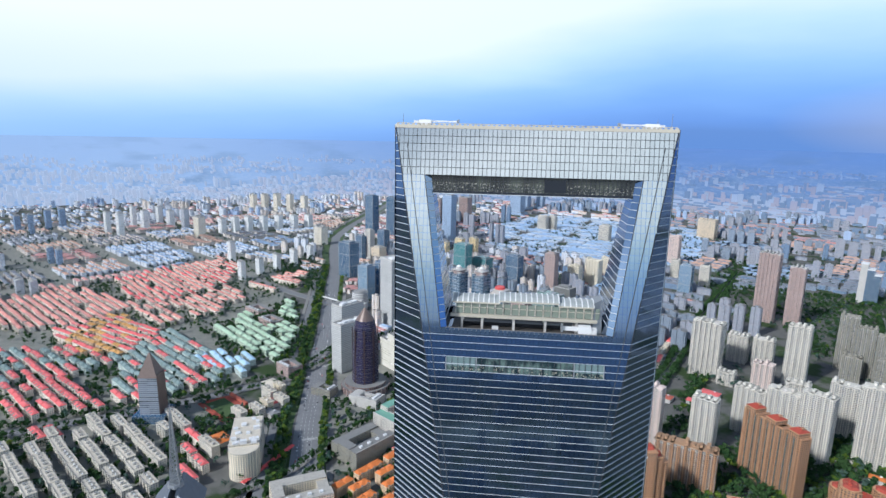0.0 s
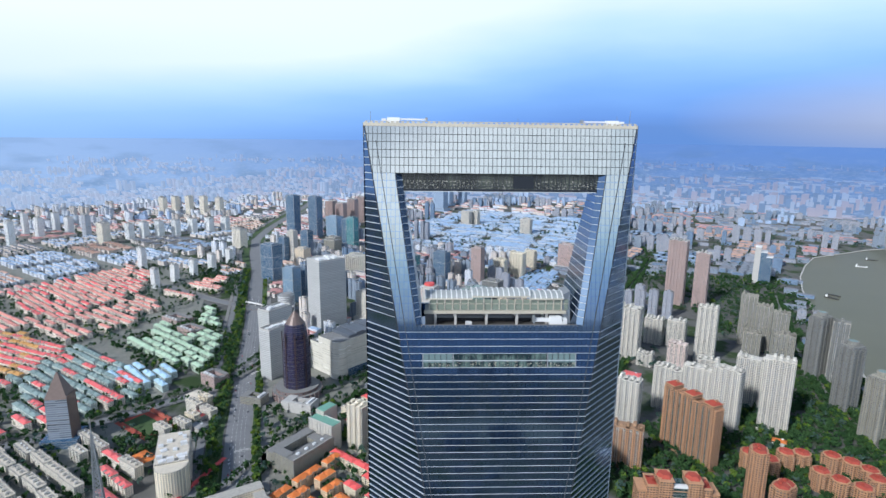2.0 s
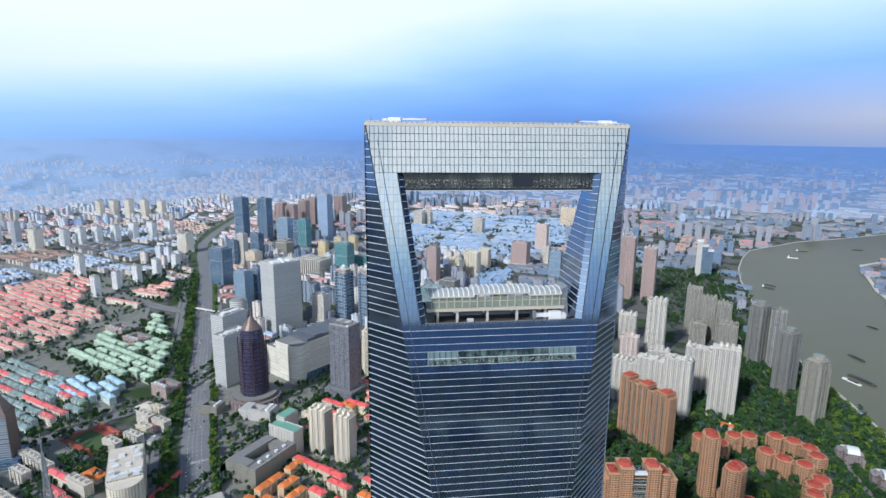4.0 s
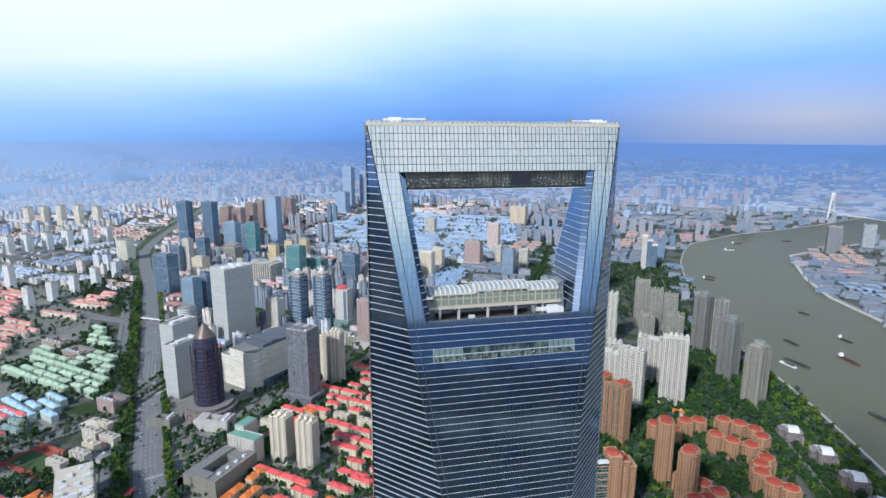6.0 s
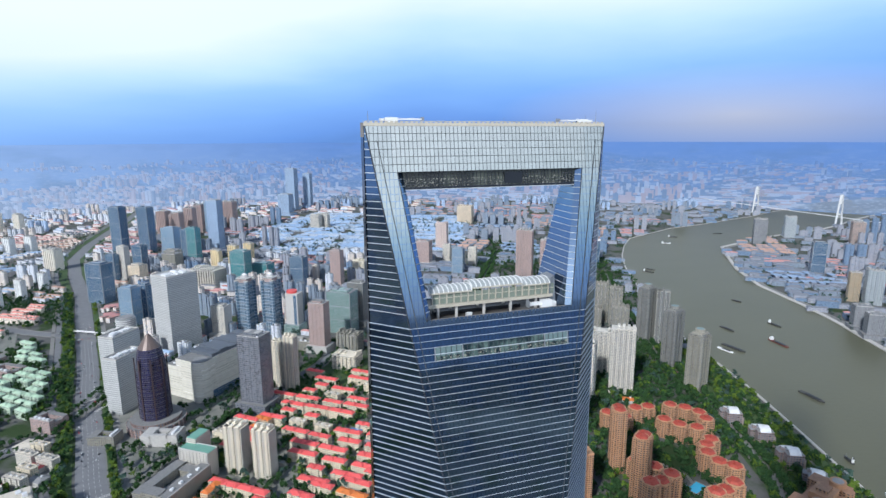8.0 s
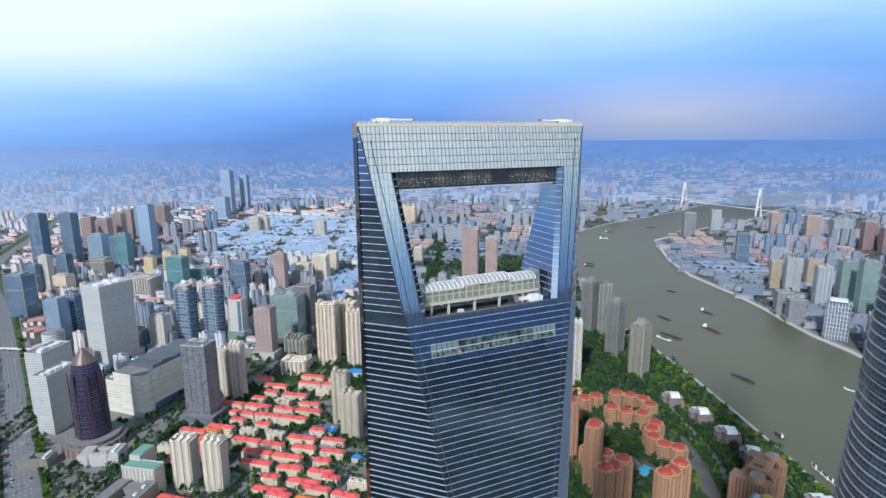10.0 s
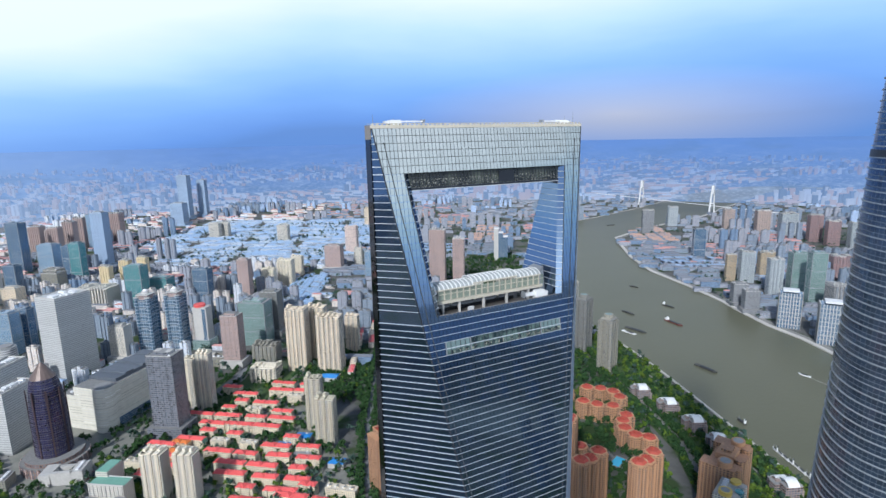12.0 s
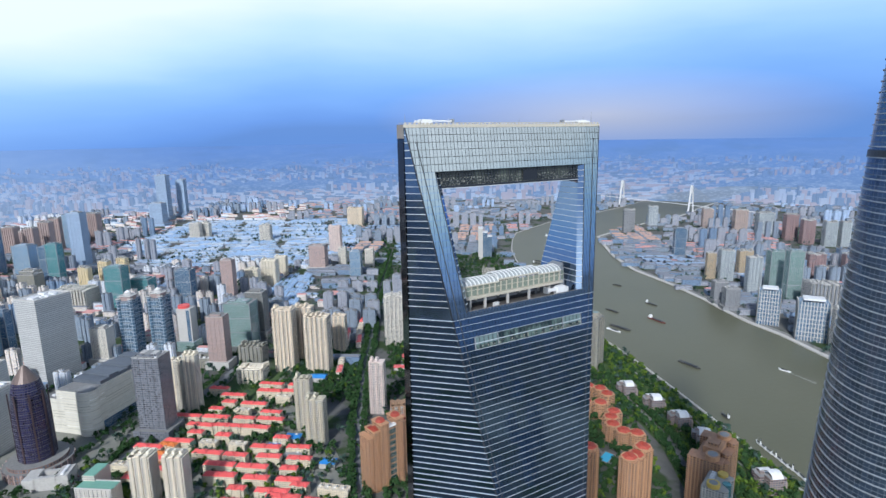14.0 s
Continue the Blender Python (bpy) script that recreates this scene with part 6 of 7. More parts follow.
apartment_tower(-1138, 2557, 42, 29, 79, HAZE_PALE_WHITE, "white apartment slab among lower blocks")
apartment_tower(-1069, 2588, 42, 29, 76, HAZE_PALE_WHITE, "white apartment slab among lower blocks")
apartment_tower(-1008, 2637, 42, 29, 74, HAZE_PALE_WHITE, "white apartment slab among lower blocks")
apartment_tower(-1569, 3208, 46, 31, 107, HAZE_PALE_CREAM, "pale cream apartment tower")
apartment_tower(-1502, 3224, 46, 31, 107, HAZE_PALE_CREAM, "pale cream apartment tower")
apartment_tower(-1417, 3216, 46, 31, 114, HAZE_PALE_CREAM, "pale cream apartment tower")
apartment_tower(-1339, 3234, 46, 31, 111, HAZE_PALE_CREAM, "pale cream apartment tower")
apartment_tower(-1244, 3228, 46, 31, 103, HAZE_PALE_CREAM, "pale cream apartment tower")
apartment_tower(-1652, 1680, 26, 18, 63, HAZE, "apartment tower tinted haze blue among lower blocks")
apartment_tower(-1589, 1646, 26, 18, 62, HAZE, "apartment tower tinted haze blue among lower blocks")
apartment_tower(-1434, 1308, 30, 20, 47, HAZE_PALE_GREY, "grey apartment block among lower blocks")
apartment_tower(-1379, 1298, 27, 18, 48, HAZE_PALE_GREY, "grey apartment block among lower blocks")
glass_tower(-533, 1704, 61, 42, 119, NAVY, "dark blue office block with a white slatted crown")
office_tower(-514, 1939, 32, 22, 125, WHITE, "tower framed by a white portal")
glass_tower(-547, 1934, 35, 24, 100, NAVY, "dark blue glass tower")
glass_tower(-487, 2066, 42, 29, 103, NAVY, "dark rounded glass tower")
office_tower(-447, 1796, 47, 33, 87, PEACH, "tan stepped office tower")
glass_tower(-412, 2313, 64, 44, 126, BLUE, "pale blue glass tower")
office_tower(-364, 1963, 49, 34, 97, GREY, "blue-grey ribbed tower among lower blocks")
glass_tower(-309, 2113, 42, 29, 151, TEAL, "teal blue glass tower")
apartment_tower(-239, 1786, 96, 66, 64, WHITE, "broad white stepped apartment slab")
glass_tower(-405, 1440, 44, 30, 102, BLUE, "blue glass office tower")
glass_tower(-376, 1478, 33, 22, 97, NAVY, "dark blue glass tower")
glass_tower(-634, 2488, 55, 38, 199, NAVY, "dark blue twin office tower")
glass_tower(-529, 2485, 55, 38, 194, NAVY, "dark blue twin office tower")
apartment_tower(-414, 2552, 48, 33, 159, BROWN, "reddish-brown tower among lower blocks")
apartment_tower(-369, 2630, 50, 34, 170, BROWN, "reddish-brown tower among lower blocks")
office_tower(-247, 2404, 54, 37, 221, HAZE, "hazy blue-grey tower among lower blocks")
grid_block(1305, 610, 50, 35, 92, WHITE, "white gridded riverside office block")
grid_block(1278, 493, 63, 43, 96, WHITE, "white gridded riverside office block")
apartment_tower(2088, 1752, 54, 37, 117, HAZED_GREY, "grey riverside tower among lower blocks")
apartment_tower(2365, 1832, 49, 33, 104, HAZED_WHITE, "white tower with a crown")
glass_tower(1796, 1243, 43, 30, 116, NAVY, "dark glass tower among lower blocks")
apartment_tower(2433, 1558, 50, 34, 114, HAZED_PEACH, "beige apartment tower among lower blocks")
apartment_tower(2473, 1412, 61, 42, 121, HAZED_PEACH, "beige apartment tower among lower blocks")
apartment_tower(2569, 1347, 74, 51, 107, HAZED_WHITE, "pale apartment slab among lower blocks")
apartment_tower(2511, 1197, 54, 37, 119, HAZED_BROWN, "brown-beige apartment tower among lower blocks")
apartment_tower(2475, 1105, 52, 35, 108, HAZED_BROWN, "brown-beige apartment tower among lower blocks")
apartment_tower(2496, 1027, 50, 35, 108, HAZED_WHITE, "white apartment tower among lower blocks")
apartment_tower(2542, 989, 39, 27, 108, HAZED_WHITE, "white apartment tower among lower blocks")
apartment_tower(1598, 972, 31, 21, 92, HAZED_TAN, "tan apartment tower among lower blocks")
apartment_tower(1617, 929, 45, 31, 106, HAZED_WHITE, "white-blue apartment tower among lower blocks")
apartment_tower(1723, 930, 47, 32, 91, HAZED_TAN, "tan apartment tower among lower blocks")
apartment_tower(1558, 801, 42, 29, 113, HAZED_WHITE, "white-green apartment tower among lower blocks")
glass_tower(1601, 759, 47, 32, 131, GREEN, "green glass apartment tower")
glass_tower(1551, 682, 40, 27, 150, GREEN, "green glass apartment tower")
office_tower(1367, 786, 39, 27, 64, HAZED_GREY, "grey low office block")
office_tower(1334, 730, 38, 26, 62, HAZED_GREY, "grey riverside hotel block")
apartment_tower(1860, 773, 54, 37, 90, HAZED_BROWN, "red-brown apartment tower among lower blocks")
apartment_tower(1873, 739, 56, 39, 51, HAZED_PEACH, "pink-brown apartment block among lower blocks")
apartment_tower(1944, 709, 39, 27, 90, HAZED_BROWN, "red-brown apartment tower among lower blocks")
apartment_tower(1506, 583, 78, 54, 87, HAZED_GREY, "broad grey apartment slab")
apartment_tower(1254, 426, 25, 17, 100, HAZED_GREY, "grey riverside apartment tower")

for ob in list(scene.objects):
    if ob.parent is None and ob.type == "EMPTY":
        TAKEN.append((ob.location.x, ob.location.y, 26.0 if "tower" in ob.name else 34.0))

# orange towers with red caps
red_long = red_cap_tower(92, 3, "apartment_tower", "broad orange-brown apartment tower with three brick-red roof caps", "orange towers", 17.0)
red_tall = red_cap_tower(98, 2, "apartment_tower", "tall orange-brown apartment tower with brick-red roof caps", "orange towers", 16.0)
red_low = red_cap_tower(29, 1, "apartment_block", "low orange-brown apartment block with a brick-red roof cap", "low orange blocks", 19.0)
for kind, spots in ((red_long, ((362, 318, 8), (420, 280, 12))),
                    (red_tall, ((414, 472, 60), (398, 398, 40))),
                    (red_low, ((470, 576, 0), (490, 556, 10), (525, 574, 0), (548, 571, 0), (589, 564, 20), (606, 547, 45), (617, 527, 70), (611, 505, 90), (545, 526, 10), (557, 505, 30), (576, 487, 50),
                               (571, 452, 60), (553, 442, 60), (538, 424, 60), (536, 400, 60), (548, 384, 60), (425, 440, 20), (440, 420, 20)))):
    for sx, sy, syaw in spots:
        copy_thing(kind, pose(sx, sy, 0, 0, 0, syaw))
        TAKEN.append((sx, sy, 14.0 if kind is red_low else 26.0))
TAKEN += [(384, 640, 26.0), (404, 590, 26.0)]

# rows of houses
ROWS_OF = {
    "red": [row_house("row_house", n, 12, 16, WALL_CREAM, ROOF_RED, "cream row of flats under a bright red roof", "red-roofed rows", bays=b) for n, b in ((48, 4), (38, 3), (26, 2))],
    "orange": [row_house("row_house", n, 12, 17, WALL_PEACH, ROOF_ORANGE, "peach row of flats under an orange roof", "orange-roofed rows", bays=b) for n, b in ((46, 4), (30, 3))],
    "plain": [row_house("row_house", n, 12, 17, WALL_CREAM, ROOF_CREAM, "cream row of flats with a flat roof", "flat-roofed rows", pitched=False, bays=b) for n, b in ((44, 4), (28, 2))],
    "white": [row_house("row_house", n, 13, 19, WALL_PALE, ROOF_CREAM, "pale row of flats with cluttered flat roofs", "pale flat rows", pitched=False, bays=b) for n, b in ((46, 4), (34, 3))],
    "rose": [row_house("row_house", n, 11, 15, WALL_ROSE, ROOF_ROSE, "pale row of flats under a rose-red roof", "rose-roofed rows", bays=b) for n, b in ((50, 4), (36, 3))],
    "pink": [row_house("row_house", n, 11, 15, WALL_ROSE, ROOF_PINK, "pale row of flats under a faded pink tile roof", "pink-roofed rows", bays=b) for n, b in ((72, 6), (50, 4))],
    "teal": [row_house("row_house", n, 11, 15, WALL_TEAL, ROOF_TEAL, "pale teal row of flats under a grey-green roof", "teal rows", bays=b) for n, b in ((44, 4), (32, 3))],
    "mint": [row_house("row_house", n, 12, 16, WALL_MINT, ROOF_GREEN, "mint row of flats under a pale green roof", "mint rows", bays=b) for n, b in ((44, 4), (30, 3))],
    "sky": [row_house("row_house", n, 12, 14, WALL_TEAL, ROOF_SKY, "row of flats under a sky blue roof", "sky-blue rows", bays=b) for n, b in ((58, 4), (40, 3))],
    "ochre": [row_house("row_house", n, 12, 15, WALL_PEACH, ROOF_YELLOW, "peach row of flats under an ochre roof", "ochre rows", bays=b) for n, b in ((36, 3), (26, 2))],
    "pale_shed": [row_house("row_house", n, 14, 8, WALL_SHED, ROOF_ICE, "low pale row under a white-blue sheet roof", "pale-roofed low rows", bays=b) for n, b in ((56, 4), (40, 3))],
    "shed": [row_house("row_house", n, 15, 8, WALL_SHED, ROOF_LAVENDER, "low pale row under a blue-white sheet roof", "blue-roofed low rows", bays=b) for n, b in ((60, 4), (44, 3))],
}
R = ROWS_OF
fill([(-25, 985), (150, 890), (135, 720), (100, 640), (60, 560), (-60, 560), (-50, 700), (-90, 800)], R["red"] + R["red"][:1] + R["plain"][1:], -38, 50, 27, 0.9, 11)
fill([(-60, 560), (60, 560), (110, 520), (60, 380), (-120, 380), (-150, 560)], R["red"] + R["orange"] + R["plain"], -42, 50, 28, 0.85, 12)
fill([(-160, 760), (-95, 800), (-60, 720), (-110, 650), (-150, 690)], R["orange"], -42, 50, 26, 1.0, 13)
fill([(-720, 1090), (-600, 1345), (-500, 1100), (-470, 920), (-590, 975)], R["mint"], -40, 44, 20, 0.97, 14)
fill([(-670, 955), (-525, 930), (-520, 840), (-640, 870)], R["sky"], -44, 56, 18, 1.0, 15)
fill([(-800, 880), (-810, 1080), (-660, 960), (-540, 830), (-600, 680), (-670, 680)], R["teal"] * 2 + R["rose"], -35, 42, 19, 0.96, 16, joined="pale teal and rose-roofed rows of an estate")
fill([(-930, 720), (-860, 790), (-640, 660), (-680, 565), (-780, 560)], R["rose"], -32, 50, 20, 0.97, 17)
fill([(-1100, 760), (-930, 720), (-860, 790), (-800, 880), (-930, 900), (-1080, 900)], R["rose"] + R["teal"], -32, 46, 21, 0.9, 18, joined="rose and teal rows at the edge of the estate")
fill([(-740, 520), (-660, 650), (-480, 550), (-430, 420), (-660, 430)], R["white"], -36, 48, 30, 0.95, 19)
fill([(-1060, 1000), (-1000, 1150), (-820, 1050), (-820, 900), (-950, 890)], R["ochre"] + R["rose"], -25, 36, 21, 0.94, 20, joined="ochre and rose rows")
fill([(-1500, 1200), (-1300, 1390), (-1010, 1230), (-1030, 1040), (-1200, 1000), (-1400, 1080)], R["pink"], -35, 62, 20, 0.96, 21, joined="pink-roofed rows of an estate")
fill([(-1260, 1480), (-1050, 1880), (-860, 1570), (-950, 1250), (-1060, 1270)], R["pink"] + R["rose"][:1], -40, 62, 20, 0.94, 22, joined="pink-roofed rows farther along the avenue")
fill([(-1000, 1180), (-830, 1490), (-740, 1290), (-820, 1080)], R["pink"], -36, 62, 23, 0.94, 23, joined="pink-roofed rows behind the mint rows")
fill([(-820, 1570), (-680, 1680), (-640, 1450), (-770, 1460)], R["pink"], -30, 62, 22, 0.95, 24, joined="pink-roofed rows by the avenue")
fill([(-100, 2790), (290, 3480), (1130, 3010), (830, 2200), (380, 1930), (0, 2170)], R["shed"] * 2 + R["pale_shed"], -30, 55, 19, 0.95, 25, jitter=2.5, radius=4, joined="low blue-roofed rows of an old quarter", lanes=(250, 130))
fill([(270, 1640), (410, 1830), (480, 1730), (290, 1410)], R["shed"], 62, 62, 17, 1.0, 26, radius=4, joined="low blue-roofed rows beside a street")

fill([(-165, 809), (-85, 845), (-75, 720), (-80, 560), (-148, 572)], R["red"] + R["orange"][:1] + R["plain"], -40, 48, 26, 0.95, 56, radius=16, joined="red-roofed and cream rows beside the grey office tower")
fill([(-215, 560), (-160, 600), (-120, 560), (-130, 380), (-215, 400)], R["orange"], 54, 46, 24, 1.0, 51)
fill([(-480, 860), (-420, 850), (-380, 760), (-420, 640), (-470, 640), (-440, 760)], R["plain"][1:] + R["white"][1:] + R["ochre"][1:], -36, 44, 26, 0.9, 52)
fill([(-560, 660), (-470, 640), (-420, 560), (-430, 470), (-540, 600)], R["white"] + R["rose"], -36, 44, 27, 0.75, 53)
fill([(230, 900), (330, 1120), (460, 1240), (420, 1060), (320, 900)], R["plain"] + R["rose"], 64, 46, 28, 0.7, 54)
fill([(-560, 1430), (-480, 1500), (-560, 1820), (-640, 1800), (-600, 1560)], R["pink"], -36, 60, 24, 0.8, 55, joined="pale rows beyond the footbridge")


# ---- the rest of the city, too far or too many to count ----
PLOTS = [[(-1600, 900), (-1300, 1420), (-1050, 1900), (-600, 1700), (-430, 860), (-420, 380), (-760, 400)],
         [(-100, 2790), (290, 3480), (1130, 3010), (830, 2200), (380, 1930), (0, 2170)], [(270, 1640), (410, 1830), (480, 1730), (290, 1410)],
         [(-170, 820), (180, 1010), (130, 380), (-180, 380)], [(380, 60), (300, 620), (860, 900), (720, 300)], [(560, 1200), (800, 1750), (1250, 1700), (900, 1050)], [(240, 640), (420, 1180), (900, 1200), (880, 880), (500, 560)]]
# Distance haze and the east's duller light are put into these colours.
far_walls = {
    "pale": facade("far_haze_pale_render", (0.74, 0.76, 0.80), glass=(0.24, 0.30, 0.40), strip=0.25, island=True),
    "warm": facade("far_haze_warm_render", (0.76, 0.68, 0.60), glass=(0.24, 0.27, 0.34), strip=0.25, island=True),
    "dusk": facade("far_dimmed_beige_render", (0.36, 0.37, 0.42), glass=(0.13, 0.17, 0.23), strip=0.2, island=True),
    "mist": facade("far_haze_blue_render", (0.40, 0.50, 0.68), glass=(0.22, 0.32, 0.48), strip=0.2, island=True),
    "grey": facade("far_haze_grey_render", (0.26, 0.31, 0.38), glass=(0.10, 0.14, 0.20), strip=0.2, island=True),
    "dim": facade("far_haze_blue_grey_render", (0.18, 0.26, 0.38), glass=(0.09, 0.14, 0.22), strip=0.2, island=True),
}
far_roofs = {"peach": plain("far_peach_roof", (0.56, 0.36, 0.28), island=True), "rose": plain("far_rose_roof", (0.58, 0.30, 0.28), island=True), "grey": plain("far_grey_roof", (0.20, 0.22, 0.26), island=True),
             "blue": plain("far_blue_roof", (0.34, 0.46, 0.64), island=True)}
walls = {k: Geo() for k in far_walls}
roofs = {k: Geo() for k in far_roofs}
CG, SG = math.cos(radians(GRID)), math.sin(radians(GRID))


def to_local(x, y):
    return CG * x + SG * y, -SG * x + CG * y


def scatter(count, r0, r1, a0, a1, high, mix_walls, seed, low_share=0.5):
    """Blocks of flats and low rows over a sector of the plain. Angles in degrees from the north, clockwise."""
    r = random.Random(seed)
    for _ in range(count):
        d, a = math.sqrt(r.uniform(r0 * r0, r1 * r1)), radians(r.uniform(a0, a1))
        x, y = MID.x + d * math.sin(a), MID.y + d * math.cos(a)
        if inside((x, y), RIVER) or inside((x, y), LOWER_REACH) or any(inside((x, y), p) for p in PLOTS) or not clear_of_roads(x, y, 18) or not free(x, y, 16):
            continue
        if min(math.hypot(x - p[0], y - p[1]) for p in FAR_BANK) < 45 or min(math.hypot(x - p[0], y - p[1]) for p in NEAR_BANK) < 60:
            continue
        shore = min(math.hypot(x - p[0], y - p[1]) for p in FAR_BANK)
        clump = noise.noise((x * 0.0022, y * 0.0022, seed * 0.1))
        u, v = to_local(x, y)
        if r.random() < low_share - clump * 0.6 or shore < 330:
            w, dd, h = r.uniform(26, 60), r.uniform(11, 16), r.uniform(9, 19)
            # east takes duller walls and roofs, in place of haze and cloud shade
            east = a > radians(16)
            rosy = d > 2900 and 0.0 < a < 0.5 and r.random() < 0.75
            walls[r.choice(("dim", "dusk", "grey") if east else ("pale", "warm"))].box(u, v, 0, h, w, dd)
            roofs[r.choice(("rose", "rose", "peach")) if rosy else "rose" if clump > -0.05 and r.random() < (0.10 if east else 0.65) else r.choice(("grey", "grey", "grey", "grey") if east else ("grey", "blue"))].hip(u, v, h, h + 3, w, dd)
        else:
            h = r.uniform(*high) * (1.0 + 0.5 * max(0, clump))
            w, dd = r.uniform(18, 34), r.uniform(14, 20)
            key = r.choice(mix_walls)
            n = r.choice((1, 2, 3))
            for i in range(n):
                uu, vv = u + i * (w + 14), v + r.uniform(-6, 6)
                hh = h * r.uniform(0.93, 1.05)
                walls[key].box(uu, vv, 0, hh - 2, w, dd * 0.7)
                walls[key].box(uu - w * 0.25, vv, 0, hh, w * 0.3, dd)
                walls[key].box(uu + w * 0.25, vv, 0, hh, w * 0.3, dd)
                walls[key].box(uu, vv, hh - 2, hh + 3, w * 0.25, dd * 0.4)




def estates(r0, r1, a0, a1, seed, tones=("warm", "warm", "pale"), towers=("pale", "warm", "pale"), low=0.80):
    """Quarters of parallel low rows, a few of slab towers, some left green, between streets."""
    r = random.Random(seed)
    cell = 250.0
    reach = int(r1 / cell) + 1
    um, vm = to_local(MID.x, MID.y)
    for i in range(-reach, reach + 1):
        for j in range(-reach, reach + 1):
            kind = r.random()
            roof = r.choice(("rose", "rose", "peach", "peach", "grey", "blue"))
            tone = r.choice(tones)
            turn = r.random() < 0.2
            step_v, step_u = (23.0, 64.0) if kind < low else (62.0, 58.0)
            for p in range(int((cell - 26) / step_u)):
                for q in range(int((cell - 26) / step_v)):
                    a, b = 40 + p * step_u + r.uniform(-3, 3), 24 + q * step_v + r.uniform(-2, 2)
                    if turn:
                        a, b = b, a
                    u, v = um + i * cell + a, vm + j * cell + b
                    x, y = CG * u - SG * v, SG * u + CG * v
                    d, ang = math.hypot(x - MID.x, y - MID.y), math.degrees(math.atan2(x - MID.x, y - MID.y))
                    if not (r0 < d < r1 and a0 < ang < a1) or any(inside((x, y), s) for s in PLOTS) or not clear_of_roads(x, y, 18) or not free(x, y, 16):
                        continue
                    if inside((x, y), RIVER) or min(math.hypot(x - s[0], y - s[1]) for s in FAR_BANK + NEAR_BANK) < 60:
                        continue
                    if kind < low:
                        if r.random() < 0.08:
                            continue
                        w, dd, h = r.uniform(42, 58), r.uniform(10, 13), r.uniform(12, 18)
                        if turn:
                            w, dd = dd, w
                        walls[tone].box(u, v, 0, h, w, dd)
                        for e in (-0.3, 0.3):
                            if turn:
                                walls[tone].box(u + 1.2, v + e * dd, 0, h + 1, w, dd * 0.16)
                            else:
                                walls[tone].box(u, v + e * 0 - 1.2, 0, h + 1, w * 0.16, dd)
                        roofs[roof].hip(u, v, h, h + 2.6, w, dd)
                    elif kind < low + 0.14 and r.random() < 0.7:
                        h, w, dd = r.uniform(38, 62), r.uniform(24, 36), r.uniform(13, 17)
                        key = r.choice(towers)
                        walls[key].box(u, v, 0, h - 2, w, dd * 0.8)
                        for e in (-0.3, 0.3):
                            walls[key].box(u + e * w, v, 0, h, w * 0.26, dd)
                        walls[key].box(u, v, h - 2, h + 3, w * 0.25, dd * 0.4)


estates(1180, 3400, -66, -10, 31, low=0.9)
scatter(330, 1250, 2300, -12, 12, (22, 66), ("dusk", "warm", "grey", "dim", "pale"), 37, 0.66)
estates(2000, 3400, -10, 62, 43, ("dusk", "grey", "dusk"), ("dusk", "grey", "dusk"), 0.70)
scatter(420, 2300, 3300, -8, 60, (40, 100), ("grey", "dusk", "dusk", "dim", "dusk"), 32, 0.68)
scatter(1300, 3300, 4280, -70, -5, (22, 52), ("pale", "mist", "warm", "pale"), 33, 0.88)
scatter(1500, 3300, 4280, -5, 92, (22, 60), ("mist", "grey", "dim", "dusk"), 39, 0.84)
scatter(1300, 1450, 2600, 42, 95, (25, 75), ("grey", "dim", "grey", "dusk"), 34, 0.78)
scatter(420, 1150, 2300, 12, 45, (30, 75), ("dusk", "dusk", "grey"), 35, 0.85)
# Unseen blocks to the south; dark tones keep the glass tower's reflection dark.
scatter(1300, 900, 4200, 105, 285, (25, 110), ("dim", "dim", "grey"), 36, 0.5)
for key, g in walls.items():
    ob = tagged(new("distant_blocks", g.mesh("distant_blocks", far_walls[key])), {"pale": "distant apartment blocks paled for haze", "warm": "warm beige distant apartment blocks", "dusk": "distant apartment blocks dimmed to beige-grey for cloud shade", "mist": "distant apartment blocks tinted misty blue for haze", "grey": "grey distant apartment blocks", "dim": "distant apartment blocks tinted blue-grey for haze"}[key], "apartment blocks", kind="stuff")
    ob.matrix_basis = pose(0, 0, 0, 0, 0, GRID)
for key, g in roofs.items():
    ob = tagged(new("distant_roofs", g.mesh("distant_roofs", far_roofs[key])), {"peach": "peach roofs of distant rows", "rose": "muted rose roofs of distant rows", "grey": "grey roofs of distant rows", "blue": "blue sheet roofs of distant rows"}[key], "roofs", kind="stuff")
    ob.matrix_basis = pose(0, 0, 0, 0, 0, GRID)


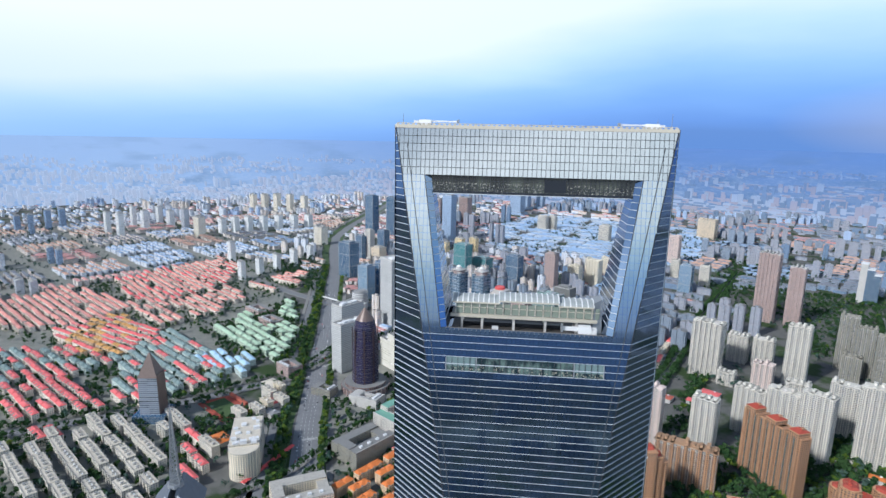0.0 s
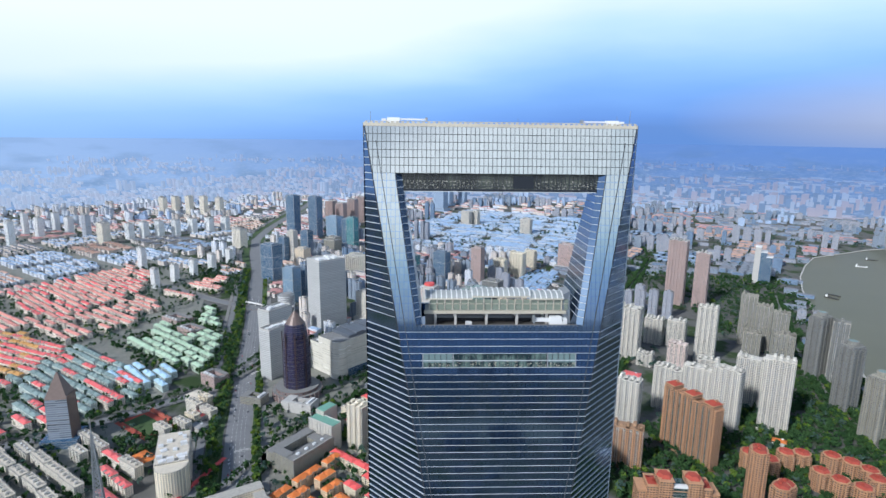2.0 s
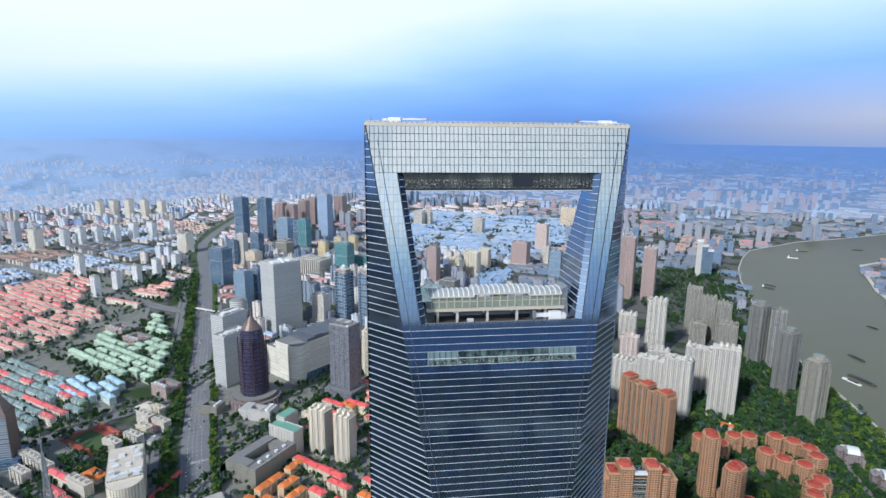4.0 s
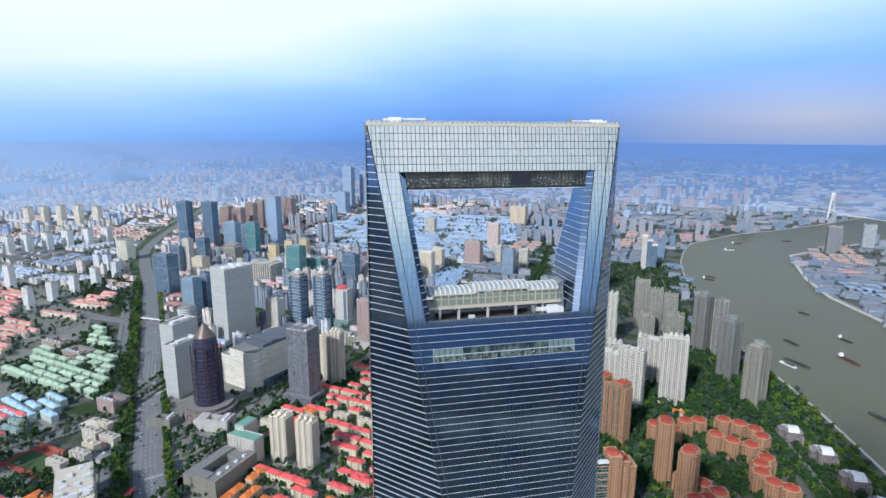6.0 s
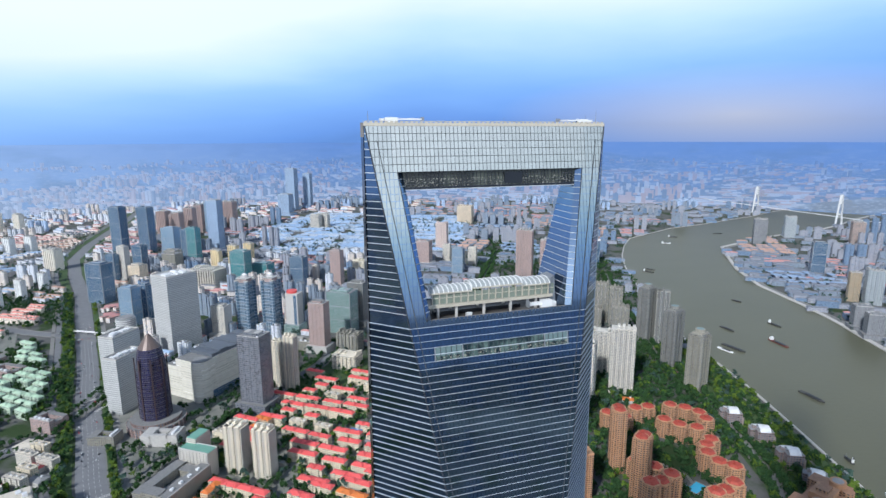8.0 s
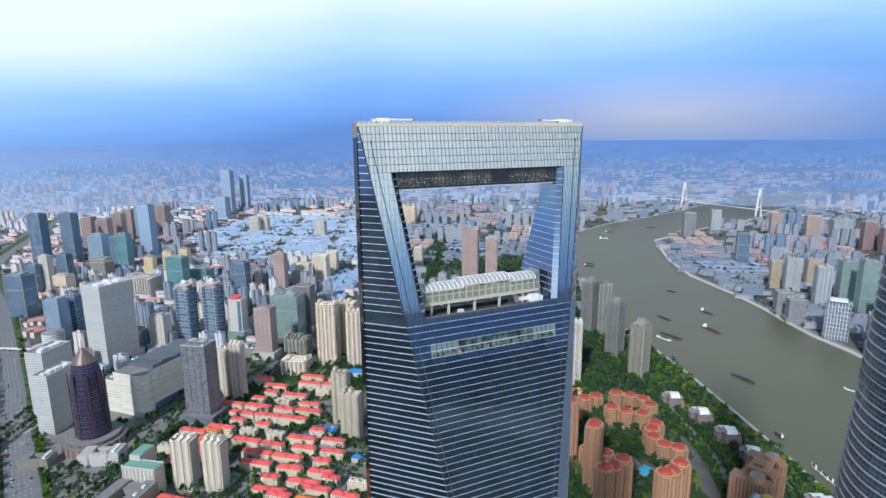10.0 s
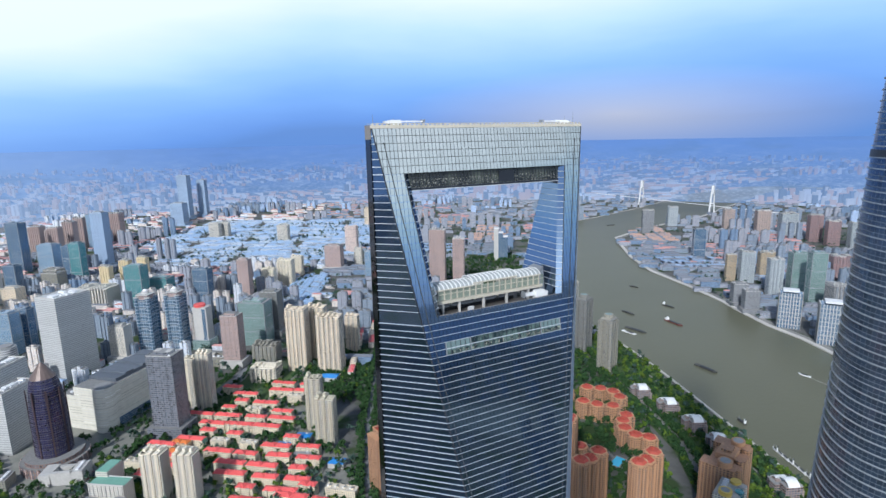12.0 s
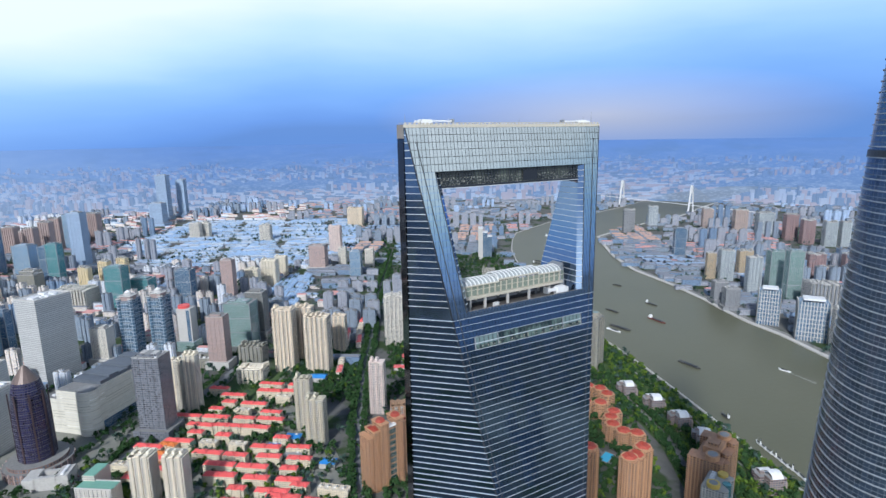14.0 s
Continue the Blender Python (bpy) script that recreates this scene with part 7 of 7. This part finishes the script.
def hazy_skyline():
    """Blocks beyond the plain, drawn in with the far country."""
    r = random.Random(41)
    tones = [Geo(), Geo(), Geo()]
    for _ in range(9000):
        d, a = 4300 * (1 / r.uniform(0.36, 1.0)), radians(r.uniform(-75, 95))
        x, y = MID.x + d * math.sin(a), MID.y + d * math.cos(a)
        if (d > 5600 and noise.noise((x * 0.0006, y * 0.0006, 2.0)) < -0.12) or inside((x, y), [(3300, 2650), (3805, 2840), (4255, 2900), (4640, 2870), (5010, 2400), (4890, 2330), (3900, 2290), (3300, 2150)]):
            continue
        px, py, pz = bowl(x, y)
        k = (Vector((px, py)) - MID).length / d
        if noise.noise((x * 0.0011, y * 0.0011, 5.0)) > 0.08 and r.random() < 0.75:
            w, h = r.uniform(18, 44), r.uniform(30, 78)
        else:
            w, h = r.uniform(50, 160), r.uniform(5, 12)
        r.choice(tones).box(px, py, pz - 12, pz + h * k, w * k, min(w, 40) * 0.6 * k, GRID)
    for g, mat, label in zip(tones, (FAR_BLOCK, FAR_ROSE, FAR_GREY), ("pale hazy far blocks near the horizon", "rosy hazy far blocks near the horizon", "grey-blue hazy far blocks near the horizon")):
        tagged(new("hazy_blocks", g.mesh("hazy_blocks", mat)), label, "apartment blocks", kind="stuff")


hazy_skyline()
g = Geo()
far_river = [((3320, 2630), (3500, 2225)), ((3805, 2825), (3700, 2290)), ((4255, 2888), (3875, 2339)), ((4612, 2861), (4164, 2362)), ((4787, 2711), (4400, 2375)), ((4908, 2535), (4626, 2381)), ((4992, 2394), (4895, 2345))]
for ((ax, ay), (bx, by)), ((cx, cy), (dx, dy)) in zip(far_river, far_river[1:]):
    for i in range(8):
        for j in range(6):
            quad = []
            for u, v in ((i, j), (i, j + 1), (i + 1, j + 1), (i + 1, j)):
                u, v = u / 8, v / 6
                px, py, pz = bowl((ax * (1 - u) + cx * u) * (1 - v) + (bx * (1 - u) + dx * u) * v, (ay * (1 - u) + cy * u) * (1 - v) + (by * (1 - u) + dy * u) * v)
                quad.append((px, py, pz + 5))
            k = len(g.v)
            g.v += quad
            g.f.append((k, k + 1, k + 2, k + 3))
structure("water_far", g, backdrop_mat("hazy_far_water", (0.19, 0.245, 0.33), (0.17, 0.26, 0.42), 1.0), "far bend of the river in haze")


# ---- bridge ----
def cable_bridge():
    t = thing("cable_bridge", 2940, 2200, 0, "pale cable-stayed bridge with two tall pylons", "bridge")
    ends = [Vector((-3, 355, 0)), Vector((2, -184, 0))]
    d = (ends[1] - ends[0]).normalized()
    side = Vector((-d.y, d.x, 0))
    a, b = ends[0] - d * 430, ends[1] + d * 430
    part("deck", Geo().beam((a.x, a.y, 46), (b.x, b.y, 46), 1.6), METAL_WHITE, t)
    for e in ends:
        for s in (-1, 1):
            lo, hi = e + side * s * 24, e + side * s * 7
            part("pylon_leg", Geo().beam((lo.x, lo.y, 0), (hi.x, hi.y, 165), 3.4), METAL_WHITE, t)
        part("cross_beam", Geo().beam((e + side * 20).to_tuple()[:2] + (60,), (e - side * 20).to_tuple()[:2] + (60,), 3.5), METAL_WHITE, t)
        part("pylon_head", Geo().box(e.x, e.y, 118, 168, 9, 9), METAL_WHITE, t)
        for i in range(1, 11):
            for q in (-1, 1):
                p = e + d * q * (20 * i)
                part("stay_cable", Geo().beam((e.x, e.y, 110 + 6 * i), (p.x, p.y, 48), 0.5), METAL_GREY, t)


cable_bridge()


# ---- river craft ----
def barge(x, y, yaw, length, label, hull, house=True):
    t = thing("barge", x, y, yaw, label, "barge", "river craft", z=0.3)
    w = length * 0.17
    part("hull", Geo().prism([(-length / 2, -w / 2, 0), (length * 0.36, -w / 2, 0), (length / 2, 0, 0), (length * 0.36, w / 2, 0), (-length / 2, w / 2, 0)],
                             [(-length / 2, -w / 2, 2.6), (length * 0.38, -w / 2, 2.6), (length / 2 + 1.5, 0, 3.6), (length * 0.38, w / 2, 2.6), (-length / 2, w / 2, 2.6)]), hull, t)
    part("hold", Geo().box(0.05 * length, 0, 2.6, 3.6, length * 0.55, w * 0.72), METAL_DARK, t)
    if house:
        part("deckhouse", Geo().box(-length * 0.40, 0, 2.6, 8.0, length * 0.11, w * 0.8), METAL_WHITE, t)
        part("wheelhouse", Geo().box(-length * 0.39, 0, 8.0, 10.4, length * 0.07, w * 0.6), METAL_WHITE, t)
        part("funnel", Geo().tube(-length * 0.44, 0, 8.0, 11.0, 0.8, 0.7, 10), METAL_DARK, t)
        part("mast", Geo().tube(length * 0.3, 0, 2.6, 9.0, 0.25, 0.15, 6), METAL_GREY, t)


FOAM = plain("pale_foam", (0.30, 0.30, 0.26), 0.6, vary=0.5)
HULL_RED, HULL_GREY = plain("rust_red_hull", (0.16, 0.06, 0.05), 0.6), plain("dark_grey_hull", (0.07, 0.07, 0.065), 0.6)
barge(1086, 776, -96, 58, "cargo ship with a white deckhouse and rusty hull", HULL_RED)
barge(903, 546, -92, 52, "empty dark river barge under way", HULL_GREY, False)
barge(1050, 896, -92, 44, "dark river barge with an empty hold", HULL_GREY, False)
barge(961, 788, -84, 60, "long dark pontoon moored off the bank", HULL_GREY, False)
barge(933, 784, -84, 40, "white ferry moored near the bank", METAL_WHITE, False)
barge(1191, 880, -92, 40, "dark river barge with a small white deckhouse", HULL_GREY)
g = Geo()
for i in range(6):
    ribbon([(1040 - 1.5 * i, 410 - 9 * i), (1039 - 1.5 * i, 402 - 9 * i)], 3.0 + i * 1.1, 0.45, g)
tagged(new("wake", g.mesh("wake", FOAM)), "pale wake behind a launch", "wake", kind="stuff")
barge(1040, 422, 95, 22, "small white launch under way", METAL_WHITE, False)
barge(1269, 1079, -80, 30, "dark river barge under way", HULL_GREY, False)
barge(1263, 1470, -60, 40, "dark river barge under way", HULL_GREY)
barge(1291, 1500, -60, 40, "dark river barge under way", HULL_GREY, False)
barge(1838, 2019, -20, 46, "dark river barge far up the river", HULL_GREY)
barge(2120, 2025, -15, 46, "dark river barge far up the river", HULL_GREY, False)
barge(1700, 1900, -30, 40, "white river boat far up the river", METAL_WHITE)
for i in range(9):
    barge(724 - i * 4.4, 292 - i * 10.5, 60, 12 + (i % 3) * 3, "white pleasure boat moored along the quay", METAL_WHITE, i % 3 == 0)
barge(760, 372, 68, 22, "dark pontoon with a small white crane", HULL_GREY)

# ---- sports ground, pool, courts ----
t = thing("sports_ground", -490, 720, -36, "green pitch inside a red running track", "sports ground")
part("track", Geo().box(0, 0, 0.2, 0.35, 96, 56), TRACK, t)
part("pitch", Geo().box(0, 0, 0.35, 0.42, 74, 36), GRASS, t)
part("stand", Geo().box(-10, 32, 0, 5, 60, 5), ROOF_BRICK, t)
t = thing("swimming_pool", 492, 393, 20, "bright blue swimming pool with pale paved edge", "swimming pool")
part("edge", Geo().box(0, 0, 0.2, 0.6, 30, 19).box(-12, 8, 0.2, 0.6, 12, 10), PAVING, t)
part("water_surface", Geo().box(0, 0, 0.6, 0.68, 26, 14).box(-10, 8, 0.6, 0.68, 9, 7), POOL, t)
t = thing("blue_roofed_hall", 205, 905, GRID, "grey hall under a vivid blue sheet roof", "hall")
part("wall", Geo().box(0, 0, 0, 9, 34, 22), CONCRETE, t)
part("roof", Geo().hip(0, 0, 9, 12, 34, 22, inset=0.5), ROOF_BLUE, t)
for hx, hy, hw, hm, hl in ((95, 700, 26, ROOF_BLUE, "small workshop under a blue sheet roof"), (60, 690, 20, ROOF_BLUE, "small workshop under a blue sheet roof"), (80, 645, 30, ROOF_GREY, "grey workshop with roof units"),
                           (-440, 610, 34, ROOF_ORANGE, "low hall under an orange roof"), (-395, 705, 26, ROOF_GREY, "low grey hall beside a street"), (-410, 740, 24, ROOF_ROSE, "low hall under a red roof"),
                           (319, 872, 30, ROOF_BRICK, "low sports hall under a brick-red roof"), (414, 900, 34, ROOF_ROSE, "school block under a red roof"), (370, 860, 26, ROOF_ROSE, "school block under a red roof"), (-60, 640, 18, ROOF_GREY, "small grey hall among red-roofed rows"), (120, 600, 24, ROOF_BLUE, "small workshop under a blue sheet roof"), (560, 640, 20, ROOF_ORANGE, "small hall under an orange roof"), (-440, 815, 38, ROOF_CREAM, "pale school block beside the avenue"), (150, 860, 30, ROOF_GREY, "grey hall among red-roofed rows")):
    t = thing("hall", hx, hy, GRID, hl, "hall", "low halls")
    part("wall", Geo().box(0, 0, 0, 8, hw, hw * 0.7), CONCRETE, t)
    part("roof", Geo().hip(0, 0, 8, 10.5, hw, hw * 0.7, inset=hw * 0.2), hm, t)
    part("roof_unit", Geo().box(hw * 0.2, hw * 0.1, 9, 11.5, 3, 3), ROOF_WHITE, t)
t = thing("red_hoarding", -338, 560, 72, "long red-roofed shelter beside the avenue", "shelter")
part("roof", Geo().hip(0, 0, 4, 5.5, 110, 7, inset=1), ROOF_RED, t)
for i in range(12):
    part("post", Geo().box(-52 + i * 9.5, 0, 0, 4, 0.6, 5), CONCRETE, t)
# a footbridge over the avenue
t = thing("footbridge", -490, 1385, -30, "pale footbridge over the avenue", "footbridge")
part("deck", Geo().box(0, 0, 6, 7, 150, 6), CONCRETE, t)
for i in range(6):
    part("pillar", Geo().box(-62 + i * 25, 0, 0, 6, 1.6, 3), CONCRETE, t)
for s in (-1, 1):
    part("parapet", Geo().box(0, s * 2.8, 7, 8.2, 150, 0.3), METAL_WHITE, t)


# ---- vehicles ----
def car(colour, label, length=4.6, high=1.5):
    t = thing("car", 0, 0, 0, label, "car", "cars on the avenue", z=-80)
    part("body", Geo().prism([(-length / 2, -0.9, 0.35), (length / 2, -0.9, 0.35), (length / 2, 0.9, 0.35), (-length / 2, 0.9, 0.35)], [(-length / 2 + 0.1, -0.88, 0.95), (length / 2 - 0.2, -0.88, 0.9), (length / 2 - 0.2, 0.88, 0.9), (-length / 2 + 0.1, 0.88, 0.95)]), colour, t)
    part("cabin", Geo().prism([(-length * 0.38, -0.85, 0.93), (length * 0.22, -0.85, 0.93), (length * 0.22, 0.85, 0.93), (-length * 0.38, 0.85, 0.93)], [(-length * 0.3, -0.7, high), (length * 0.08, -0.7, high), (length * 0.08, 0.7, high), (-length * 0.3, 0.7, high)]), METAL_DARK, t)
    part("roof", Geo().box(-length * 0.11, 0, high, high + 0.06, length * 0.36, 1.36), colour, t)
    return t


cars = [car(METAL_WHITE, "white car on the avenue"), car(METAL_GREY, "grey car on the avenue"), car(METAL_DARK, "dark car on the avenue"), car(plain("red_car_paint", (0.5, 0.03, 0.03), 0.3), "red car on the avenue"),
        car(METAL_WHITE, "white bus on the avenue", 11, 3.0)]
rc = random.Random(8)
for lot_x, lot_y, lot_yaw, lot_rows, lot_cols in ((-215, 762, 54, 4, 9),):
    for i in range(lot_rows):
        for j in range(lot_cols):
            if rc.random() < 0.8:
                p = pose(lot_x, lot_y, 0.2, 0, 0, lot_yaw) @ Vector((i * 8.0 - 12, j * 3.0 - 15, 0))
                copy_thing(rc.choice(cars[:4]), pose(p.x, p.y, 0.2, 0, 0, lot_yaw + rc.uniform(-2, 2)))
for line, lanes, count in ((AVENUE[:7], (-15, -11.5, -7, 7, 11.5, 15), 70), (CROSS, (-6, 6), 14), (SOUTH, (-5, 5), 12), (SIDE, (-4, 4), 8), (RIVERSIDE, (-4, 4), 8)):
    for _ in range(count):
        i = rc.randrange(len(line) - 1)
        u, lane = rc.random(), rc.choice(lanes)
        (x0, y0), (x1, y1) = line[i], line[i + 1]
        d = Vector((x1 - x0, y1 - y0)).normalized()
        yaw = math.degrees(math.atan2(d.y, d.x)) + (180 if lane > 0 else 0)
        copy_thing(rc.choice(cars), pose(x0 + (x1 - x0) * u - d.y * lane, y0 + (y1 - y0) * u + d.x * lane, 0.42, 0, 0, yaw))


# ---- trees ----
def crown_geo(g, x, y, z, r, h, n, rnd):
    """An uneven crown of many small leaf clumps with gaps."""
    for _ in range(n):
        a, e, q = rnd.uniform(0, 6.283), rnd.uniform(-0.7, 1.4), rnd.uniform(0.45, 1.0)
        k = r * q * (0.8 + 0.35 * math.sin(3 * a + x))
        p = Vector((x + k * math.cos(a) * math.cos(e), y + k * math.sin(a) * math.cos(e), z + h * 0.5 * q * math.sin(e)))
        s = r * rnd.uniform(0.28, 0.55)
        ax = Vector((rnd.uniform(-1, 1), rnd.uniform(-1, 1), rnd.uniform(-0.4, 0.4))).normalized() * s
        bx = Vector((rnd.uniform(-1, 1), rnd.uniform(-1, 1), rnd.uniform(-0.2, 1))).normalized() * s
        b = len(g.v)
        up = Vector((0, 0, s * 0.5))
        g.v += [tuple(p + ax), tuple(p + bx + up * 0.4), tuple(p - ax), tuple(p - bx), tuple(p + up)]
        g.f += [(b, b + 1, b + 4), (b + 1, b + 2, b + 4), (b + 2, b + 3, b + 4), (b + 3, b, b + 4)]


def tree(leaf, label, seed):
    rnd = random.Random(seed)
    t = thing("tree", 0, 0, 0, label, "tree", "street trees", z=-100)
    h = 11.0
    trunk = Geo().tube(0, 0, 0, h * 0.45, 0.35, 0.22, 7)
    for i in range(5):
        a = i * 1.26 + rnd.uniform(0, 0.5)
        trunk.beam((0, 0, h * (0.3 + 0.03 * i)), (2.4 * math.cos(a), 2.4 * math.sin(a), h * (0.62 + 0.05 * i)), 0.11)
    part("trunk", trunk, BARK, t)
    g = Geo()
    crown_geo(g, 0, 0, h * 0.68, 4.2, h * 0.62, 90, rnd)
    part("crown", g, leaf, t)
    return t


trees = [tree(LEAF, "dark green street tree beside the avenue", 1), tree(LEAF, "dark green street tree beside the avenue", 2), tree(LEAF_LIGHT, "yellow-green street tree beside the avenue", 3)]
rt = random.Random(5)
planted = 0
for line, lo, hi, weights in ((offset(AVENUE[:8], 36), -11, 11, (4, 4, 4)), (offset(AVENUE[:8], -28), -5, 5, (2, 2, 5))):
    for (x0, y0), (x1, y1) in zip(line, line[1:]):
        n = int(math.hypot(x1 - x0, y1 - y0) / (9 if hi > 6 else 11))
        for i in range(n):
            d = Vector((x1 - x0, y1 - y0)).normalized()
            u, s = (i + rt.random()) / n, rt.uniform(lo, hi)
            if planted < 220:
                copy_thing(rt.choices(trees, weights)[0], pose(x0 + (x1 - x0) * u - d.y * s, y0 + (y1 - y0) * u + d.x * s, 0.3, 0, 0, rt.uniform(0, 360)) @ Matrix.Scale(1, 4))
                planted += 1

wood, bright = Geo(), Geo()
belt = [(offset(AVENUE[:8], 36), 12), (offset(AVENUE[:8], -28), 5)]
BARE = [(-490, 720, 44), (-460, 742, 34), (-520, 698, 34), (492, 393, 19), (-440, 610, 22), (319, 872, 20), (414, 900, 22), (370, 860, 16), (205, 905, 18), (-395, 705, 15), (-410, 740, 15), (95, 700, 14), (-440, 815, 24), (560, 640, 12)]


def plant(x, y, r, g, n=22):
    g.tube(x, y, 0, r * 1.0, 0.3, 0.2, 4)
    crown_geo(g, x, y, r * 1.45, r, r * 1.6, n, rt)


def grove(poly, count, share=0.15, n=22, size=(3.6, 6.6), roads=True):
    xs, ys = [p[0] for p in poly], [p[1] for p in poly]
    for _ in range(count):
        x, y = rt.uniform(min(xs), max(xs)), rt.uniform(min(ys), max(ys))
        if inside((x, y), poly) and not inside((x, y), RIVER) and (not roads or clear_of_roads(x, y, -4)) and all(math.hypot(x - a, y - b) > c for a, b, c in BARE):
            plant(x, y, rt.uniform(*size), bright if rt.random() < share else wood, n)


for line, half in belt:
    for (x0, y0), (x1, y1) in zip(line, line[1:]):
        span = math.hypot(x1 - x0, y1 - y0)
        for _ in range(int(span * half / 70)):
            d = Vector((x1 - x0, y1 - y0)).normalized()
            u, s = rt.random(), rt.uniform(-half, half)
            plant(x0 + (x1 - x0) * u - d.y * s, y0 + (y1 - y0) * u + d.x * s, rt.uniform(3.6, 5.6), bright if rt.random() < (0.75 if half < 8 else 0.5) else wood)
grove([(470, 120), (630, 110), (702, 320), (755, 455), (805, 590), (840, 700), (885, 870), (800, 850), (700, 640), (640, 490), (590, 370), (510, 260)], 4200, 0.45)
grove([(240, 380), (470, 250), (640, 480), (740, 700), (860, 900), (760, 980), (560, 800), (260, 640)], 6000, 0.12)
for line, side, gapw in ((SIDE, 13, 8), (SIDE, 7.5, 8), (RIVERSIDE, 7.5, 8), (SOUTH, 14, 9), (CROSS, 15, 10), (RIVERSIDE, 12, 8)):
    for s in (-1, 1):
        edge = offset(line, s * side)
        for (x0, y0), (x1, y1) in zip(edge, edge[1:]):
            n = int(math.hypot(x1 - x0, y1 - y0) / gapw)
            for i in range(n):
                u = (i + rt.random() * 0.6) / n
                plant(x0 + (x1 - x0) * u + rt.uniform(-2, 2), y0 + (y1 - y0) * u + rt.uniform(-2, 2), rt.uniform(4, 6.5), wood)
grove([(-170, 820), (180, 1010), (150, 700), (120, 380), (-180, 380)], 1500, 0.15)
grove([(110, 380), (260, 700), (360, 900), (520, 1240), (560, 1220), (420, 940), (330, 720), (200, 430)], 3400, 0.08)
grove([(-740, 1080), (-610, 1380), (-470, 1100), (-440, 900), (-600, 950)], 1000, 0.08)
grove([(-1060, 560), (-820, 1080), (-520, 820), (-420, 400), (-760, 400)], 1900, 0.08)
grove([(-1500, 1000), (-1250, 1480), (-1050, 1900), (-640, 1700), (-700, 1300), (-820, 900)], 2400, 0.06, 14, (4, 6))
grove([(700, 1150), (860, 1700), (1250, 1750), (1150, 1400), (950, 1100)], 1700, 0.05, 14, (4, 7))
grove([(130, 800), (230, 780), (330, 1000), (300, 1080), (180, 1010)], 900, 0.08)
grove([(-430, 380), (-140, 380), (-140, 760), (-290, 860), (-330, 700)], 330, 0.2)
grove([(-560, 1480), (-700, 1900), (-850, 1880), (-700, 1480)], 500, 0.05)
grove([(-420, 560), (-360, 700), (-480, 780), (-560, 700)], 350, 0.05)
grove([(-300, 820), (-80, 760), (60, 1020), (-20, 1080)], 350, 0.05)
grove([(560, 1250), (700, 1800), (1000, 2300), (1100, 1950), (800, 1500)], 1500, 0.05, 12, (5, 8))
tagged(new("trees", wood.mesh("trees", LEAF)), "dark green trees among the housing and along the river", "trees", kind="stuff")
tagged(new("trees", bright.mesh("trees", LEAF_LIGHT)), "yellow-green trees along the river park", "trees", kind="stuff")
far = Geo()
for _ in range(10500):
    d, a = math.sqrt(rt.uniform(600 ** 2, 3300 ** 2)), radians(rt.uniform(-68, 92))
    x, y = MID.x + d * math.sin(a), MID.y + d * math.cos(a)
    if not inside((x, y), RIVER) and clear_of_roads(x, y, 2) and noise.noise((x * 0.004, y * 0.004, 7)) > -0.1:
        plant(x, y, rt.uniform(5, 9), far, 9)
tagged(new("trees", far.mesh("trees", LEAF_FAR)), "dark tree clumps between distant blocks", "trees", kind="stuff")

# the patterns that the copies were made from are no part of the place
patterns = [o.name for o in scene.objects if o.parent is None and o.type == "EMPTY" and o.location.z < -50]
for pattern in patterns:
    ob = bpy.data.objects[pattern]
    for o in [*ob.children_recursive, ob]:
        bpy.data.objects.remove(o)
